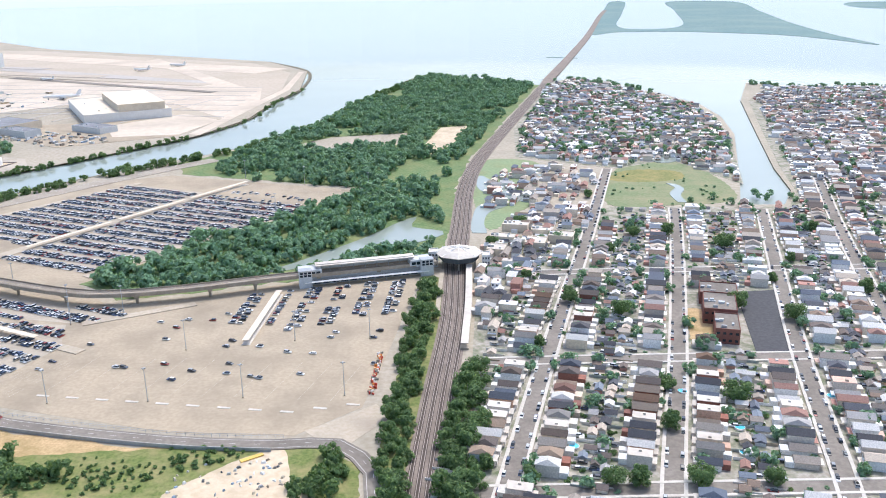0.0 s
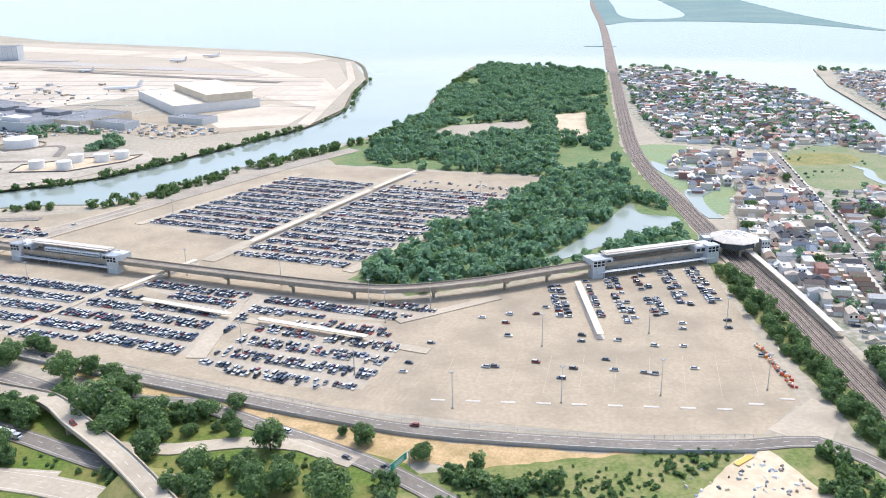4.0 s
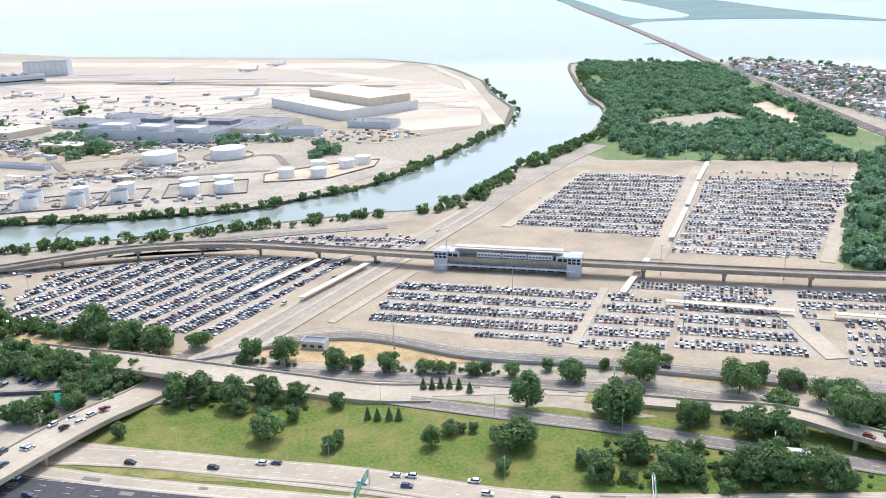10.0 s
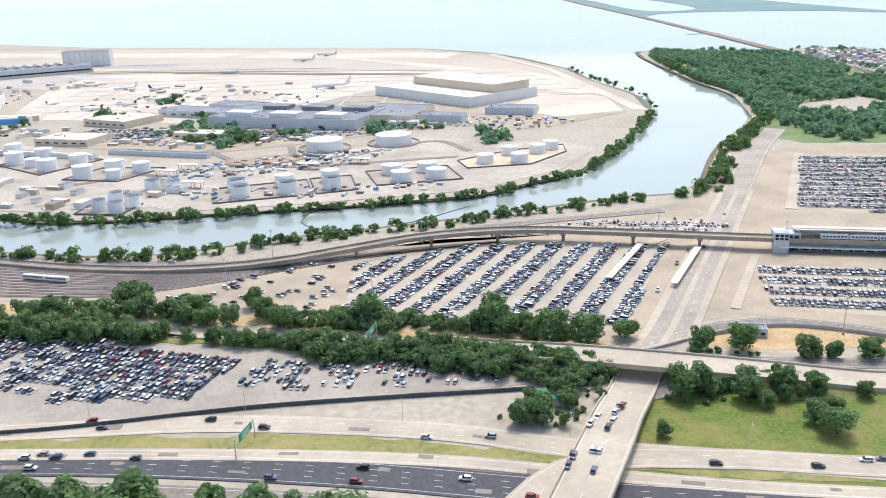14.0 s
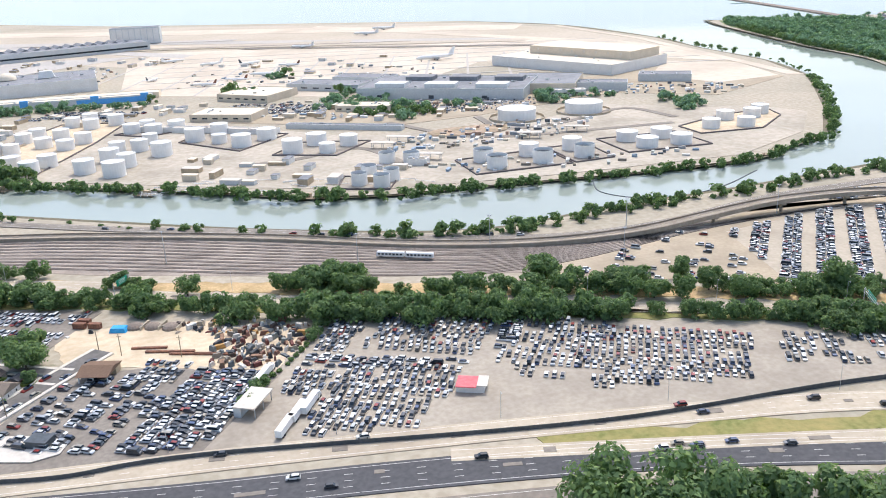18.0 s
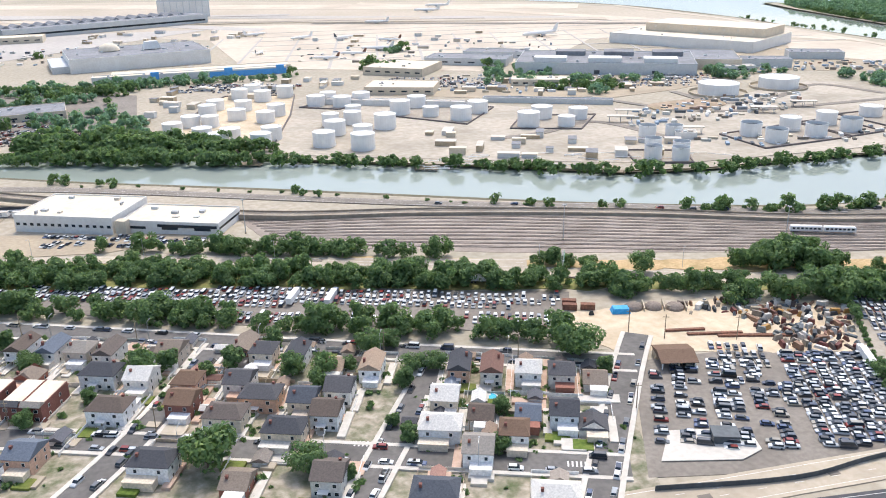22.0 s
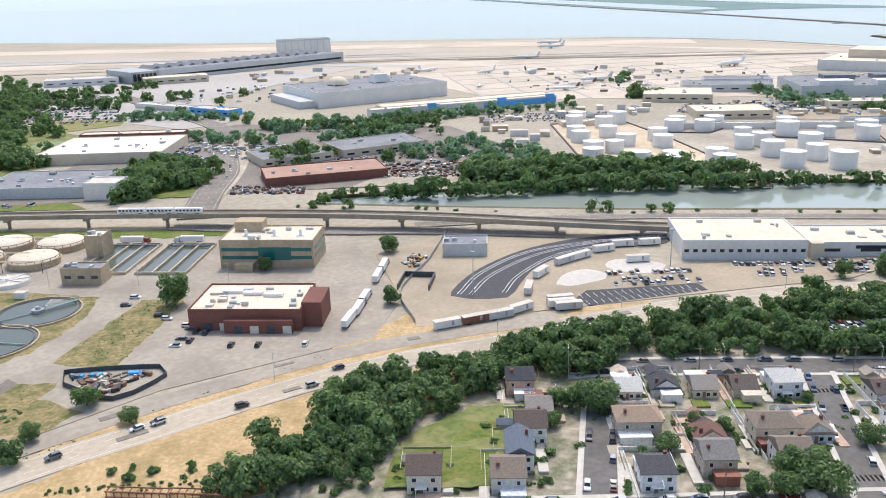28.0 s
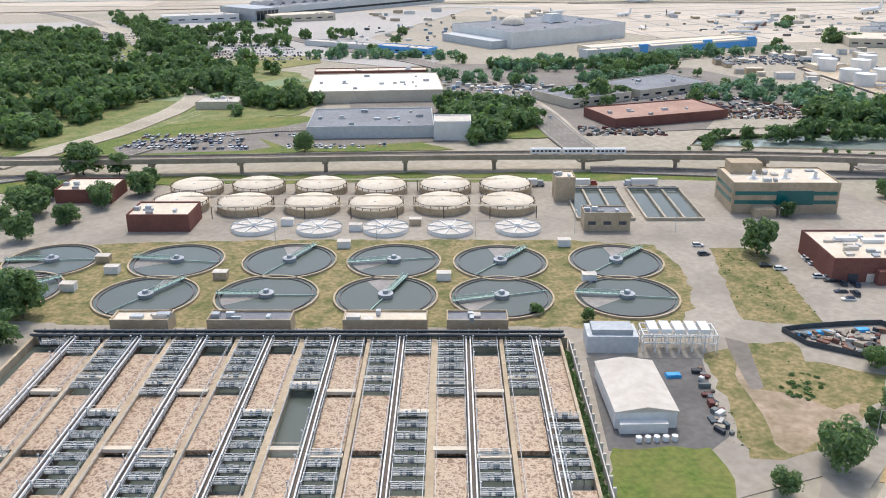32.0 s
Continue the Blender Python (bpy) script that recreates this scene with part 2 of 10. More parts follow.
def palette(name, cols, rough=.6, island=False, spec=.4, metal=0.0, size=.8, coat=0.0):
    """One paint per object (or per loose piece), picked from cols, with a faint grain and dirt."""
    m = bpy.data.materials.new(name)
    m.use_nodes = True
    n, l = m.node_tree.nodes, m.node_tree.links
    p = n["Principled BSDF"]
    p.inputs["Roughness"].default_value, p.inputs["Specular IOR Level"].default_value, p.inputs["Metallic"].default_value = rough, spec, metal
    p.inputs["Coat Weight"].default_value = coat
    ramp = n.new("ShaderNodeValToRGB")
    ramp.color_ramp.interpolation = "CONSTANT"
    e = ramp.color_ramp.elements
    while len(e) < len(cols):
        e.new(.5)
    for i, c in enumerate(cols):
        e[i].position = i / len(cols)
    for i, c in enumerate(cols):
        e[i].color = rgb(c)
    src = n.new("ShaderNodeNewGeometry").outputs["Random Per Island"] if island else n.new("ShaderNodeObjectInfo").outputs["Random"]
    l.new(src, ramp.inputs["Fac"])
    noise_ = n.new("ShaderNodeTexNoise")
    noise_.inputs["Scale"].default_value, noise_.inputs["Detail"].default_value = 1 / size, 5
    l.new(n.new("ShaderNodeNewGeometry").outputs["Position"], noise_.inputs["Vector"])
    rr = n.new("ShaderNodeMapRange")
    rr.inputs["From Min"].default_value, rr.inputs["From Max"].default_value = .3, .7
    rr.inputs["To Min"].default_value, rr.inputs["To Max"].default_value = .78, 1.1
    l.new(noise_.outputs["Fac"], rr.inputs["Value"])
    mx = n.new("ShaderNodeMix")
    mx.data_type, mx.blend_type = "RGBA", "MULTIPLY"
    mx.inputs["Factor"].default_value = 1
    l.new(ramp.outputs["Color"], mx.inputs["A"])
    l.new(rr.outputs["Result"], mx.inputs["B"])
    l.new(mx.outputs["Result"], p.inputs["Base Color"])
    return m


def glossy(name, col, rough=.1, metal=0.0, spec=.5):
    m = bpy.data.materials.new(name)
    m.use_nodes = True
    p = m.node_tree.nodes["Principled BSDF"]
    p.inputs["Base Color"].default_value, p.inputs["Roughness"].default_value = col, rough
    p.inputs["Metallic"].default_value, p.inputs["Specular IOR Level"].default_value = metal, spec
    return m


def water(name, col, ripple=.25, size=3.0, rough=.06):
    m = glossy(name, col, rough)
    n, l = m.node_tree.nodes, m.node_tree.links
    p = n["Principled BSDF"]
    p.inputs["IOR"].default_value = 1.33
    g = n.new("ShaderNodeNewGeometry")
    a, b = n.new("ShaderNodeTexNoise"), n.new("ShaderNodeTexNoise")
    a.inputs["Scale"].default_value, b.inputs["Scale"].default_value = 1 / size, 1 / 160
    a.inputs["Detail"].default_value = 5
    l.new(g.outputs["Position"], a.inputs["Vector"]), l.new(g.outputs["Position"], b.inputs["Vector"])
    bp = n.new("ShaderNodeBump")
    bp.inputs["Strength"].default_value, bp.inputs["Distance"].default_value = ripple, .12
    l.new(a.outputs["Fac"], bp.inputs["Height"]), l.new(bp.outputs["Normal"], p.inputs["Normal"])
    mx = n.new("ShaderNodeMix")
    mx.data_type = "RGBA"
    mx.inputs["A"].default_value, mx.inputs["B"].default_value = col, tuple(v * 1.35 for v in col[:3]) + (1,)
    l.new(b.outputs["Fac"], mx.inputs["Factor"]), l.new(mx.outputs["Result"], p.inputs["Base Color"])
    return m


def foamy(name, a, b, crest):
    """Churned brown water under winding pale lines of froth."""
    m = surf(name, a, b, .9, 7, rough=.5, stain=.7, dark=rgb("80685a"), bump=.5)
    n, l = m.node_tree.nodes, m.node_tree.links
    p = n["Principled BSDF"]
    warp, cell, add = n.new("ShaderNodeTexNoise"), n.new("ShaderNodeTexVoronoi"), n.new("ShaderNodeMix")
    src = n.new("ShaderNodeNewGeometry").outputs["Position"]
    warp.inputs["Scale"].default_value, warp.inputs["Detail"].default_value = 1.1, 4
    l.new(src, warp.inputs["Vector"])
    add.data_type, add.blend_type = "RGBA", "ADD"
    add.inputs["Factor"].default_value = 1.0
    amp = n.new("ShaderNodeVectorMath")
    amp.operation = "SCALE"
    amp.inputs["Scale"].default_value = 2.6
    l.new(warp.outputs["Color"], amp.inputs[0])
    l.new(src, add.inputs["A"]), l.new(amp.outputs["Vector"], add.inputs["B"])
    cell.feature = "DISTANCE_TO_EDGE"
    cell.inputs["Scale"].default_value = 1.0
    l.new(add.outputs["Result"], cell.inputs["Vector"])
    r = n.new("ShaderNodeMapRange")
    r.inputs["From Min"].default_value, r.inputs["From Max"].default_value = .02, .22
    r.inputs["To Min"].default_value, r.inputs["To Max"].default_value = .8, 0
    l.new(cell.outputs["Distance"], r.inputs["Value"])
    mx = n.new("ShaderNodeMix")
    mx.data_type = "RGBA"
    l.new(p.inputs["Base Color"].links[0].from_socket, mx.inputs["A"])
    mx.inputs["B"].default_value = crest
    l.new(r.outputs["Result"], mx.inputs["Factor"])
    l.new(mx.outputs["Result"], p.inputs["Base Color"])
    return m


def leafy(name, cols, island=True, stone=.9):
    """Leaf clumps: each takes a green of its own, some light passing through."""
    m = palette(name, cols, rough=.65, island=island, spec=.2, size=7.0)
    n, l = m.node_tree.nodes, m.node_tree.links
    p = n["Principled BSDF"]
    tr = n.new("ShaderNodeBsdfTranslucent")
    tr.inputs["Color"].default_value = rgb("7c9a55")
    ms = n.new("ShaderNodeMixShader")
    ms.inputs["Fac"].default_value = .42
    out = n["Material Output"]
    l.new(p.outputs[0], ms.inputs[1]), l.new(tr.outputs[0], ms.inputs[2]), l.new(ms.outputs[0], out.inputs["Surface"])
    return m


M = {}
M["land"] = surf("ground_soil", rgb("a59a86"), rgb("b8ad9b"), 2.5, 60, stain=.5, dark=rgb("8f8b78"))
M["bank"] = surf("bank_earth", rgb("6c6552"), rgb("857c66"), 1.5, 25, dark=rgb("4d5638"))
M["lot"] = surf("lot_pavement", rgb("ab9c85"), rgb("b7a890"), 1.3, 24, stain=.7, dark=rgb("928673"), bump=.05)
M["lot_grey"] = surf("worn_lot_asphalt", rgb("a39989"), rgb("b1a798"), 1.5, 22, stain=.6, dark=rgb("857c70"), bump=.1)
M["asphalt"] = surf("grey_asphalt", rgb("847c72"), rgb("948c81"), 1.2, 22, stain=.6, dark=rgb("696259"), bump=.1)
M["street"] = surf("dark_street_asphalt", rgb("6a6763"), rgb("797570"), 1.2, 14, stain=.6, dark=rgb("575450"), bump=.1)
M["asphalt_dark"] = surf("fresh_asphalt", rgb("4c4c4e"), rgb("58585a"), 1.2, 50, stain=.3, dark=rgb("424244"), bump=.1)
M["concrete"] = surf("road_concrete", rgb("b6a993"), rgb("c4b8a4"), 1.5, 24, stain=.6, dark=rgb("978a79"), bump=.1)
M["pave"] = surf("pavement_concrete", rgb("c9c2b6"), rgb("d6d0c5"), 1.2, 12, stain=.35, dark=rgb("b3aca0"), bump=.1)
M["apron"] = surf("apron_concrete", rgb("cbbda9"), rgb("d6c8b5"), 6, 90, stain=.7, dark=rgb("b0a390"), bump=.05)
M["apron_grey"] = surf("taxiway_asphalt", rgb("b3aca3"), rgb("bfb9b0"), 4, 90, stain=.4, dark=rgb("9c968e"), bump=.05)
M["grass"] = surf("mown_grass", rgb("4f6423"), rgb("6c7e35"), 1.0, 13, stain=.7, dark=rgb("948552"), bump=.6)
M["drygrass"] = surf("dry_grass", rgb("b99c70"), rgb("cfb389"), .8, 9, stain=.85, dark=rgb("958253"), bump=.6)
M["marsh"] = surf("marsh_grass", rgb("7d9068"), rgb("8f9e76"), 2, 35, stain=.6, dark=rgb("8f8a5c"), bump=.6)
M["marsh_olive"] = surf("olive_marsh", rgb("6f7f55"), rgb("88906a"), 1.6, 22, stain=.8, dark=rgb("9a9272"), bump=.6)
M["airgrass"] = surf("airfield_grass", rgb("b6a996"), rgb("c2b5a2"), 5, 150, stain=.6, dark=rgb("a79c86"), bump=.2)
M["sand"] = surf("pale_sand", rgb("cbb799"), rgb("d9c8ad"), 2.5, 16, stain=.6, dark=rgb("a8967a"), bump=.4)
M["dirt"] = surf("trodden_dirt", rgb("a28c75"), rgb("b8a28b"), 1.4, 7, stain=.8, dark=rgb("7d7354"), bump=.5)
M["ballast"] = surf("track_ballast", rgb("84776b"), rgb("978a7e"), .6, 12, stain=.6, dark=rgb("675c53"), bump=.6)
M["yard_ballast"] = surf("pale_yard_ballast", rgb("9c8f82"), rgb("ada194"), .6, 16, stain=.8, dark=rgb("6b6057"), bump=.6)
M["rail"] = surf("rusty_rail", rgb("a3978c"), rgb("b5aaa0"), .8, 9, rough=.5, metal=.3, bump=0)
M["sleeper"] = surf("sleeper_wood", rgb("4f463f"), rgb("60554d"), .5, 7, bump=.2)
M["line"] = surf("road_paint_white", rgb("dcd9d2"), rgb("ebe9e4"), .5, 6, stain=.4, dark=rgb("b8b3a8"), bump=0)
M["line_faint"] = surf("worn_bay_paint", rgb("bdb3a2"), rgb("cfc6b7"), .5, 5, stain=.8, dark=rgb("a89c89"), bump=0)
M["yellow"] = surf("road_paint_yellow", rgb("d9b45c"), rgb("e2c271"), .5, 6, stain=.4, dark=rgb("b39a62"), bump=0)
M["white"] = surf("white_tank_paint", rgb("e9e7e2"), rgb("f1f0ec"), 1.5, 12, rough=.5, stain=.25, dark=rgb("cdc6ba"), bump=0)
M["roof_white"] = surf("pale_roof_membrane", rgb("cfc6b8"), rgb("dcd4c8"), 1.5, 14, stain=.5, dark=rgb("b3a898"), bump=.1)
M["roof_bright"] = surf("bright_cream_roof", rgb("eee4d4"), rgb("f4ecdf"), 1.5, 14, stain=.3, dark=rgb("d6c8b2"), bump=.1)
M["roof_cream"] = surf("cream_roof", rgb("dfd0b8"), rgb("e8dcc8"), 1.5, 9, stain=.35, dark=rgb("c4b296"), bump=.1)
M["roof_grey"] = surf("grey_roof_felt", rgb("868789"), rgb("98999b"), 1.5, 14, stain=.5, dark=rgb("67676a"), bump=.1)
M["roof_rust"] = surf("rust_coloured_roof", rgb("ae8b78"), rgb("bb9a88"), 1.5, 12, stain=.5, dark=rgb("8f6f60"), bump=.1)
M["steel"] = surf("painted_steel_grey", rgb("a4a8ab"), rgb("b2b6b8"), .8, 6, rough=.45, metal=.3, bump=0)
M["dark_steel"] = surf("dark_steel", rgb("4d5358"), rgb("5b6166"), .8, 6, rough=.5, metal=.3, bump=0)
M["wall_grey"] = surf("pale_metal_siding", rgb("c3c5c4"), rgb("d0d2d0"), 1.0, 9, rough=.55, stain=.25, dark=rgb("aeb2b5"), bump=0)
M["wall_white"] = surf("white_siding", rgb("dedbd5"), rgb("e8e6e1"), 1.0, 9, rough=.6, stain=.25, dark=rgb("bfbab1"), bump=0)
M["wall_blue"] = surf("blue_cladding", rgb("58a4e2"), rgb("68b0ea"), 1.0, 9, rough=.45, stain=.2, bump=0)
M["wall_tan"] = surf("tan_concrete", rgb("b8a589"), rgb("c6b499"), 1.0, 7, stain=.45, dark=rgb("968468"), bump=.15)
M["brick"] = surf("red_brick", rgb("7c5148"), rgb("8b5e53"), .3, 6, stain=.4, dark=rgb("634138"), bump=.2)
M["guide"] = surf("guideway_concrete", rgb("9e9280"), rgb("ada190"), 1.2, 9, stain=.5, dark=rgb("7f7464"), bump=.15)
M["glass"] = glossy("window_glass", rgb("28323a"), .08)
M["teal"] = glossy("teal_window_glass", rgb("1e6a66"), .12)
M["water"] = water("bay_water", rgb("8c948b"), .1, 5.0, .05)
M["murk"] = water("basin_water", rgb("565c54"), .05, 2.5, .03)
M["foam"] = foamy("aerated_foam", rgb("856a54"), rgb("a88b70"), rgb("d2bca0"))
M["scum"] = surf("scum_film", rgb("8d857c"), rgb("a0988e"), 1.0, 5, rough=.35, stain=.5, dark=rgb("6f6a62"), bump=.1)
M["pool"] = glossy("pool_water", rgb("5cc4d8"), .08)
M["tarp"] = surf("blue_tarp", rgb("2f9bd8"), rgb("49aee6"), .6, 2, rough=.5, bump=.4)
M["sign"] = surf("green_sign_panel", rgb("0f8f6c"), rgb("18a07b"), .8, 5, rough=.4, stain=.15, bump=0)
M["rust"] = surf("rusty_scrap", rgb("7a5545"), rgb("9a6f5a"), .5, 3, stain=.5, dark=rgb("55433b"), bump=.5)
M["bark"] = surf("tree_bark", rgb("5c5044"), rgb("6d6154"), .3, 2, bump=.5, world=False)
M["pole"] = surf("galvanised_pole", rgb("b9bcbd"), rgb("c6c9ca"), .5, 4, rough=.45, metal=.4, bump=0)
M["wood"] = surf("grey_timber", rgb("857763"), rgb("988a75"), .4, 4, bump=.3)
M["tyre"] = glossy("tyre_rubber", rgb("2a2a2b"), .8)
M["cream_wall"] = surf("cream_stucco", rgb("d2c4ae"), rgb("dccfba"), .8, 6, stain=.3, dark=rgb("b5a68f"), bump=.1)
CARS = ["e9e9e8", "3a3d42", "a3a8ac", "e2e2e0", "3f444b", "c5c9cc", "2e3034", "ecebe8", "5b646e", "b3b7ba", "34425a", "f2f1ef", "4a4e54", "8d342e", "d4d6d6", "46587a", "6a6e72", "e2dfd6", "26282b", "a09a8c"]
M["car"] = palette("car_paint", CARS, rough=.3, coat=.4, size=2)
M["cars"] = palette("parked_car_paint", CARS, rough=.3, island=True, coat=.4, size=2)
M["pound_cars"] = palette("pound_car_paint", CARS[:1] + ["f2f2f0", "e6e6e4", "3a3d42", "d9dbdc", "f0efec", "a3a8ac", "8d342e", "ececea"], rough=.3, island=True, coat=.4, size=2)
HOUSE = ["e6e1d8", "dccfba", "efeeea", "9c6857", "d2cec6", "e3d3bb", "c4b6a6", "f2f0ec", "8c5f52", "dadddd", "d0ab93", "ebe8e1", "f3f2ef", "dad4c8"]
M["house"] = palette("house_siding", HOUSE, rough=.75, size=.5)
# siding for far houses, HOUSE tones paled towards the haze
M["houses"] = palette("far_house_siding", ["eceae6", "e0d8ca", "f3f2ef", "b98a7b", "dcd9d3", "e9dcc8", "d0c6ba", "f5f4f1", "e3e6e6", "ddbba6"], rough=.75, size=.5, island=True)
ROOF = ["6f6660", "8a8681", "585c63", "7c6656", "9a938a", "5f5e60", "7f6359", "a8937f", "6d7580", "8d8073", "d6d2ca", "6b6058", "525357"]
M["roof"] = palette("roof_shingles", ROOF, rough=.9, size=.35, spec=.15)
# roofs for far houses, paled for haze compared with ROOF
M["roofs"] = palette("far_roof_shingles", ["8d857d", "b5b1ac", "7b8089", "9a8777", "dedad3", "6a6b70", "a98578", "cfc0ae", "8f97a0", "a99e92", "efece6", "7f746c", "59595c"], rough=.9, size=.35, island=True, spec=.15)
GREEN = ["86a06c", "627c56", "6e8a5a", "577050", "7a925f", "5e7852", "92a868", "526a4a", "6b8458"]
M["leaf"] = leafy("tree_leaves", GREEN)
# far leaves: greens paled and blued, the distance haze put into their colour
M["leaf_hazed"] = leafy("hazed_woods_leaves", ["8bb091", "98b997", "7ea389", "a5c29c", "779b83", "90b38f"])
M["scrap"] = palette("scrap_mixed", ["7a5648", "8f6f58", "5c6468", "c4beb4", "3f4347", "a59a86", "6e3f38", "b58a4e", "7d827e", "dcd8d0", "94897a", "584b44"], rough=.7, island=True, size=.6)
M["yard"] = surf("back_yards", rgb("8d8571"), rgb("b9ad9c"), 2.0, 5, stain=.95, dark=rgb("59643f"), bump=.3)
M["scrubland"] = surf("rough_scrub_grass", rgb("70753f"), rgb("8a8852"), 1.5, 10, stain=.8, dark=rgb("a3935f"), bump=.6)

# marsh green mixed with the blue-grey of haze over the bay
M["hazed_marsh"] = surf("haze_tinted_marsh", rgb("64807f"), rgb("738e8a"), 9, 160, stain=.6, dark=rgb("84968c"), bump=0)
M["bund"] = surf("dark_bund_wall", rgb("6f6866"), rgb("7d7673"), 1.0, 8, stain=.4, dark=rgb("59534f"), bump=.1)
M["blue_car"] = surf("blue_plastic", rgb("3fa0d8"), rgb("58b2e4"), .6, 3, rough=.5, bump=0)
M["roof_red"] = surf("red_canopy", rgb("d9646a"), rgb("e2787c"), .8, 4, rough=.6, bump=0)
M["town_yard"] = surf("paved_yards", rgb("9d9586"), rgb("b9b1a4"), 2.0, 6, stain=.9, dark=rgb("5d6c45"), bump=.2)
M["tank_soil"] = surf("stained_tank_ground", rgb("b1a694"), rgb("c2b8a8"), 3, 40, stain=.7, dark=rgb("8d8473"), bump=.2)
M["clutter"] = palette("mixed_stores", ["e9e8e4", "9a9fa3", "c8bda8", "8fa3b5", "5b6166", "d8d5cc", "a98c78", "b4b6ae", "f0eeea", "8d8478"], rough=.6, island=True, size=.6)
M["traffic_mix"] = palette("barrier_plastic", ["c9583f", "e8e3da", "d98a3a", "b8463a", "e9c9a0", "8f8a80"], rough=.6, island=True, size=.6)
M["yard_bits"] = palette("yard_fence_paint", ["efeeea", "e5e2da", "d9d3c6", "b9a890", "f3f2ef", "a9b0a8"], rough=.7, island=True, size=.6)
M["underwood"] = surf("undergrowth", rgb("5b7443"), rgb("75885a"), 2.0, 22, stain=.7, dark=rgb("8b8a5c"), bump=.6)
M["weeds"] = surf("patchy_weeds", rgb("7c7549"), rgb("a8926a"), 1.0, 4.5, stain=.95, dark=rgb("56602f"), bump=.7)
M["cream_drive"] = surf("tinted_drive", rgb("c2a48e"), rgb("d1b6a2"), 1.2, 8, stain=.4, dark=rgb("a58b78"), bump=.1)
M["lot_stall"] = surf("stall_asphalt", rgb("b0a592"), rgb("bcb09d"), 1.5, 20, stain=.55, dark=rgb("998d7c"), bump=.05)
M["greenscrub"] = surf("green_scrub", rgb("5f6f38"), rgb("7b8449"), 1.2, 7, stain=.75, dark=rgb("a09468"), bump=.6)
M["verdigris"] = surf("green_grey_steel", rgb("8fa89c"), rgb("a3bbb0"), .8, 5, rough=.5, metal=.2, bump=0)
M["mixer_grey"] = surf("weathered_mixer_steel", rgb("7d7f7e"), rgb("979997"), .8, 3, rough=.5, metal=.2, stain=.5, dark=rgb("505251"), bump=0)
M["rim_steel"] = surf("brown_rail_steel", rgb("5f5348"), rgb("6e6155"), .8, 5, rough=.6, bump=0)
# ---------- kinds of things ----------
def car_parts(kind=0):
    """Verts and faces of a car's body (0), glass band (1) and four wheels (2), nose to +x."""
    L, W, H, hood, cab0, cab1 = [(4.6, 1.8, 1.45, .78, -1.95, 1.0), (4.8, 1.9, 1.72, .95, -2.25, .95), (5.5, 2.0, 2.3, 1.15, -2.7, 1.9)][kind]
    b = Build()
    prof = [(-L / 2, .35), (L / 2, .35), (L / 2 + .02, .62), (L / 2 - .25, hood - .06), (cab1 + .35, hood + .06), (cab0 - .05, hood + .08), (-L / 2 + .05, hood - .02)]
    n = len(prof)
    v = [(x, s * W / 2 * (1 if z < .7 else .95), z) for s in (-1, 1) for x, z in prof]
    f = [tuple(reversed(range(n))), tuple(range(n, 2 * n))] + [(i, (i + 1) % n, n + (i + 1) % n, n + i) for i in range(n)]
    b.add([(x, -y, z) for x, y, z in v], f, 0)
    z0, z1 = hood + .05, H - .1
    lo, hi = (cab0, cab1 + .3), (cab0 + .35, cab1 - .55)
    g = [(x, s * y, z) for x, y, z in ((lo[0], W * .45, z0), (lo[1], W * .45, z0), (hi[1], W * .38, z1), (hi[0], W * .38, z1)) for s in (-1, 1)]
    g = [g[0], g[2], g[4], g[6], g[1], g[3], g[5], g[7]]
    fc = [(0, 1, 2, 3), (7, 6, 5, 4), (1, 5, 6, 2), (4, 0, 3, 7), (3, 2, 6, 7)]
    glass = (g, fc)
    top = [(hi[0] - .02, -W * .385, z1), (hi[1] + .02, -W * .385, z1), (hi[1] + .02, W * .385, z1), (hi[0] - .02, W * .385, z1)]
    b.add(top + [(x * .97, y * .9, H) for x, y, z in top], [(4, 5, 6, 7), (0, 1, 5, 4), (1, 2, 6, 5), (2, 3, 7, 6), (3, 0, 4, 7)], 0)
    wheel = Build()
    r = .33
    wv = [(r * math.cos(a * math.pi / 4), y, r * math.sin(a * math.pi / 4)) for y in (-.12, .12) for a in range(8)]
    wheel.add(wv, [tuple(range(8)), tuple(reversed(range(8, 16)))] + [(a, 8 + a, 8 + (a + 1) % 8, (a + 1) % 8) for a in range(8)])
    return b, glass, wheel, [(sx * L * .31, sy * (W / 2 - .1), r) for sx in (-1, 1) for sy in (-1, 1)]


CAR_KIT = []
for kind in range(3):
    b, g, w, at = car_parts(kind)
    CAR_KIT.append((b, g, w, at, b.mesh("car_body", M["car"]), mesh_of("car_glass", g[0], g[1], M["glass"]), w.mesh("wheel", M["tyre"])))


def car(x, y, z, rz, kind=0, label="parked car with painted body and dark windows", group=""):
    body = new("car" if kind < 2 else "van", CAR_KIT[kind][4])
    body.matrix_basis = Matrix.Translation((x, y, z)) @ Matrix.Rotation(rz, 4, "Z")
    link("cabin_glass", CAR_KIT[kind][5], body)
    for p in CAR_KIT[kind][3]:
        link("wheel", CAR_KIT[kind][6], body).location = p
    return tagged(body, label, "car" if kind < 2 else "van", group)


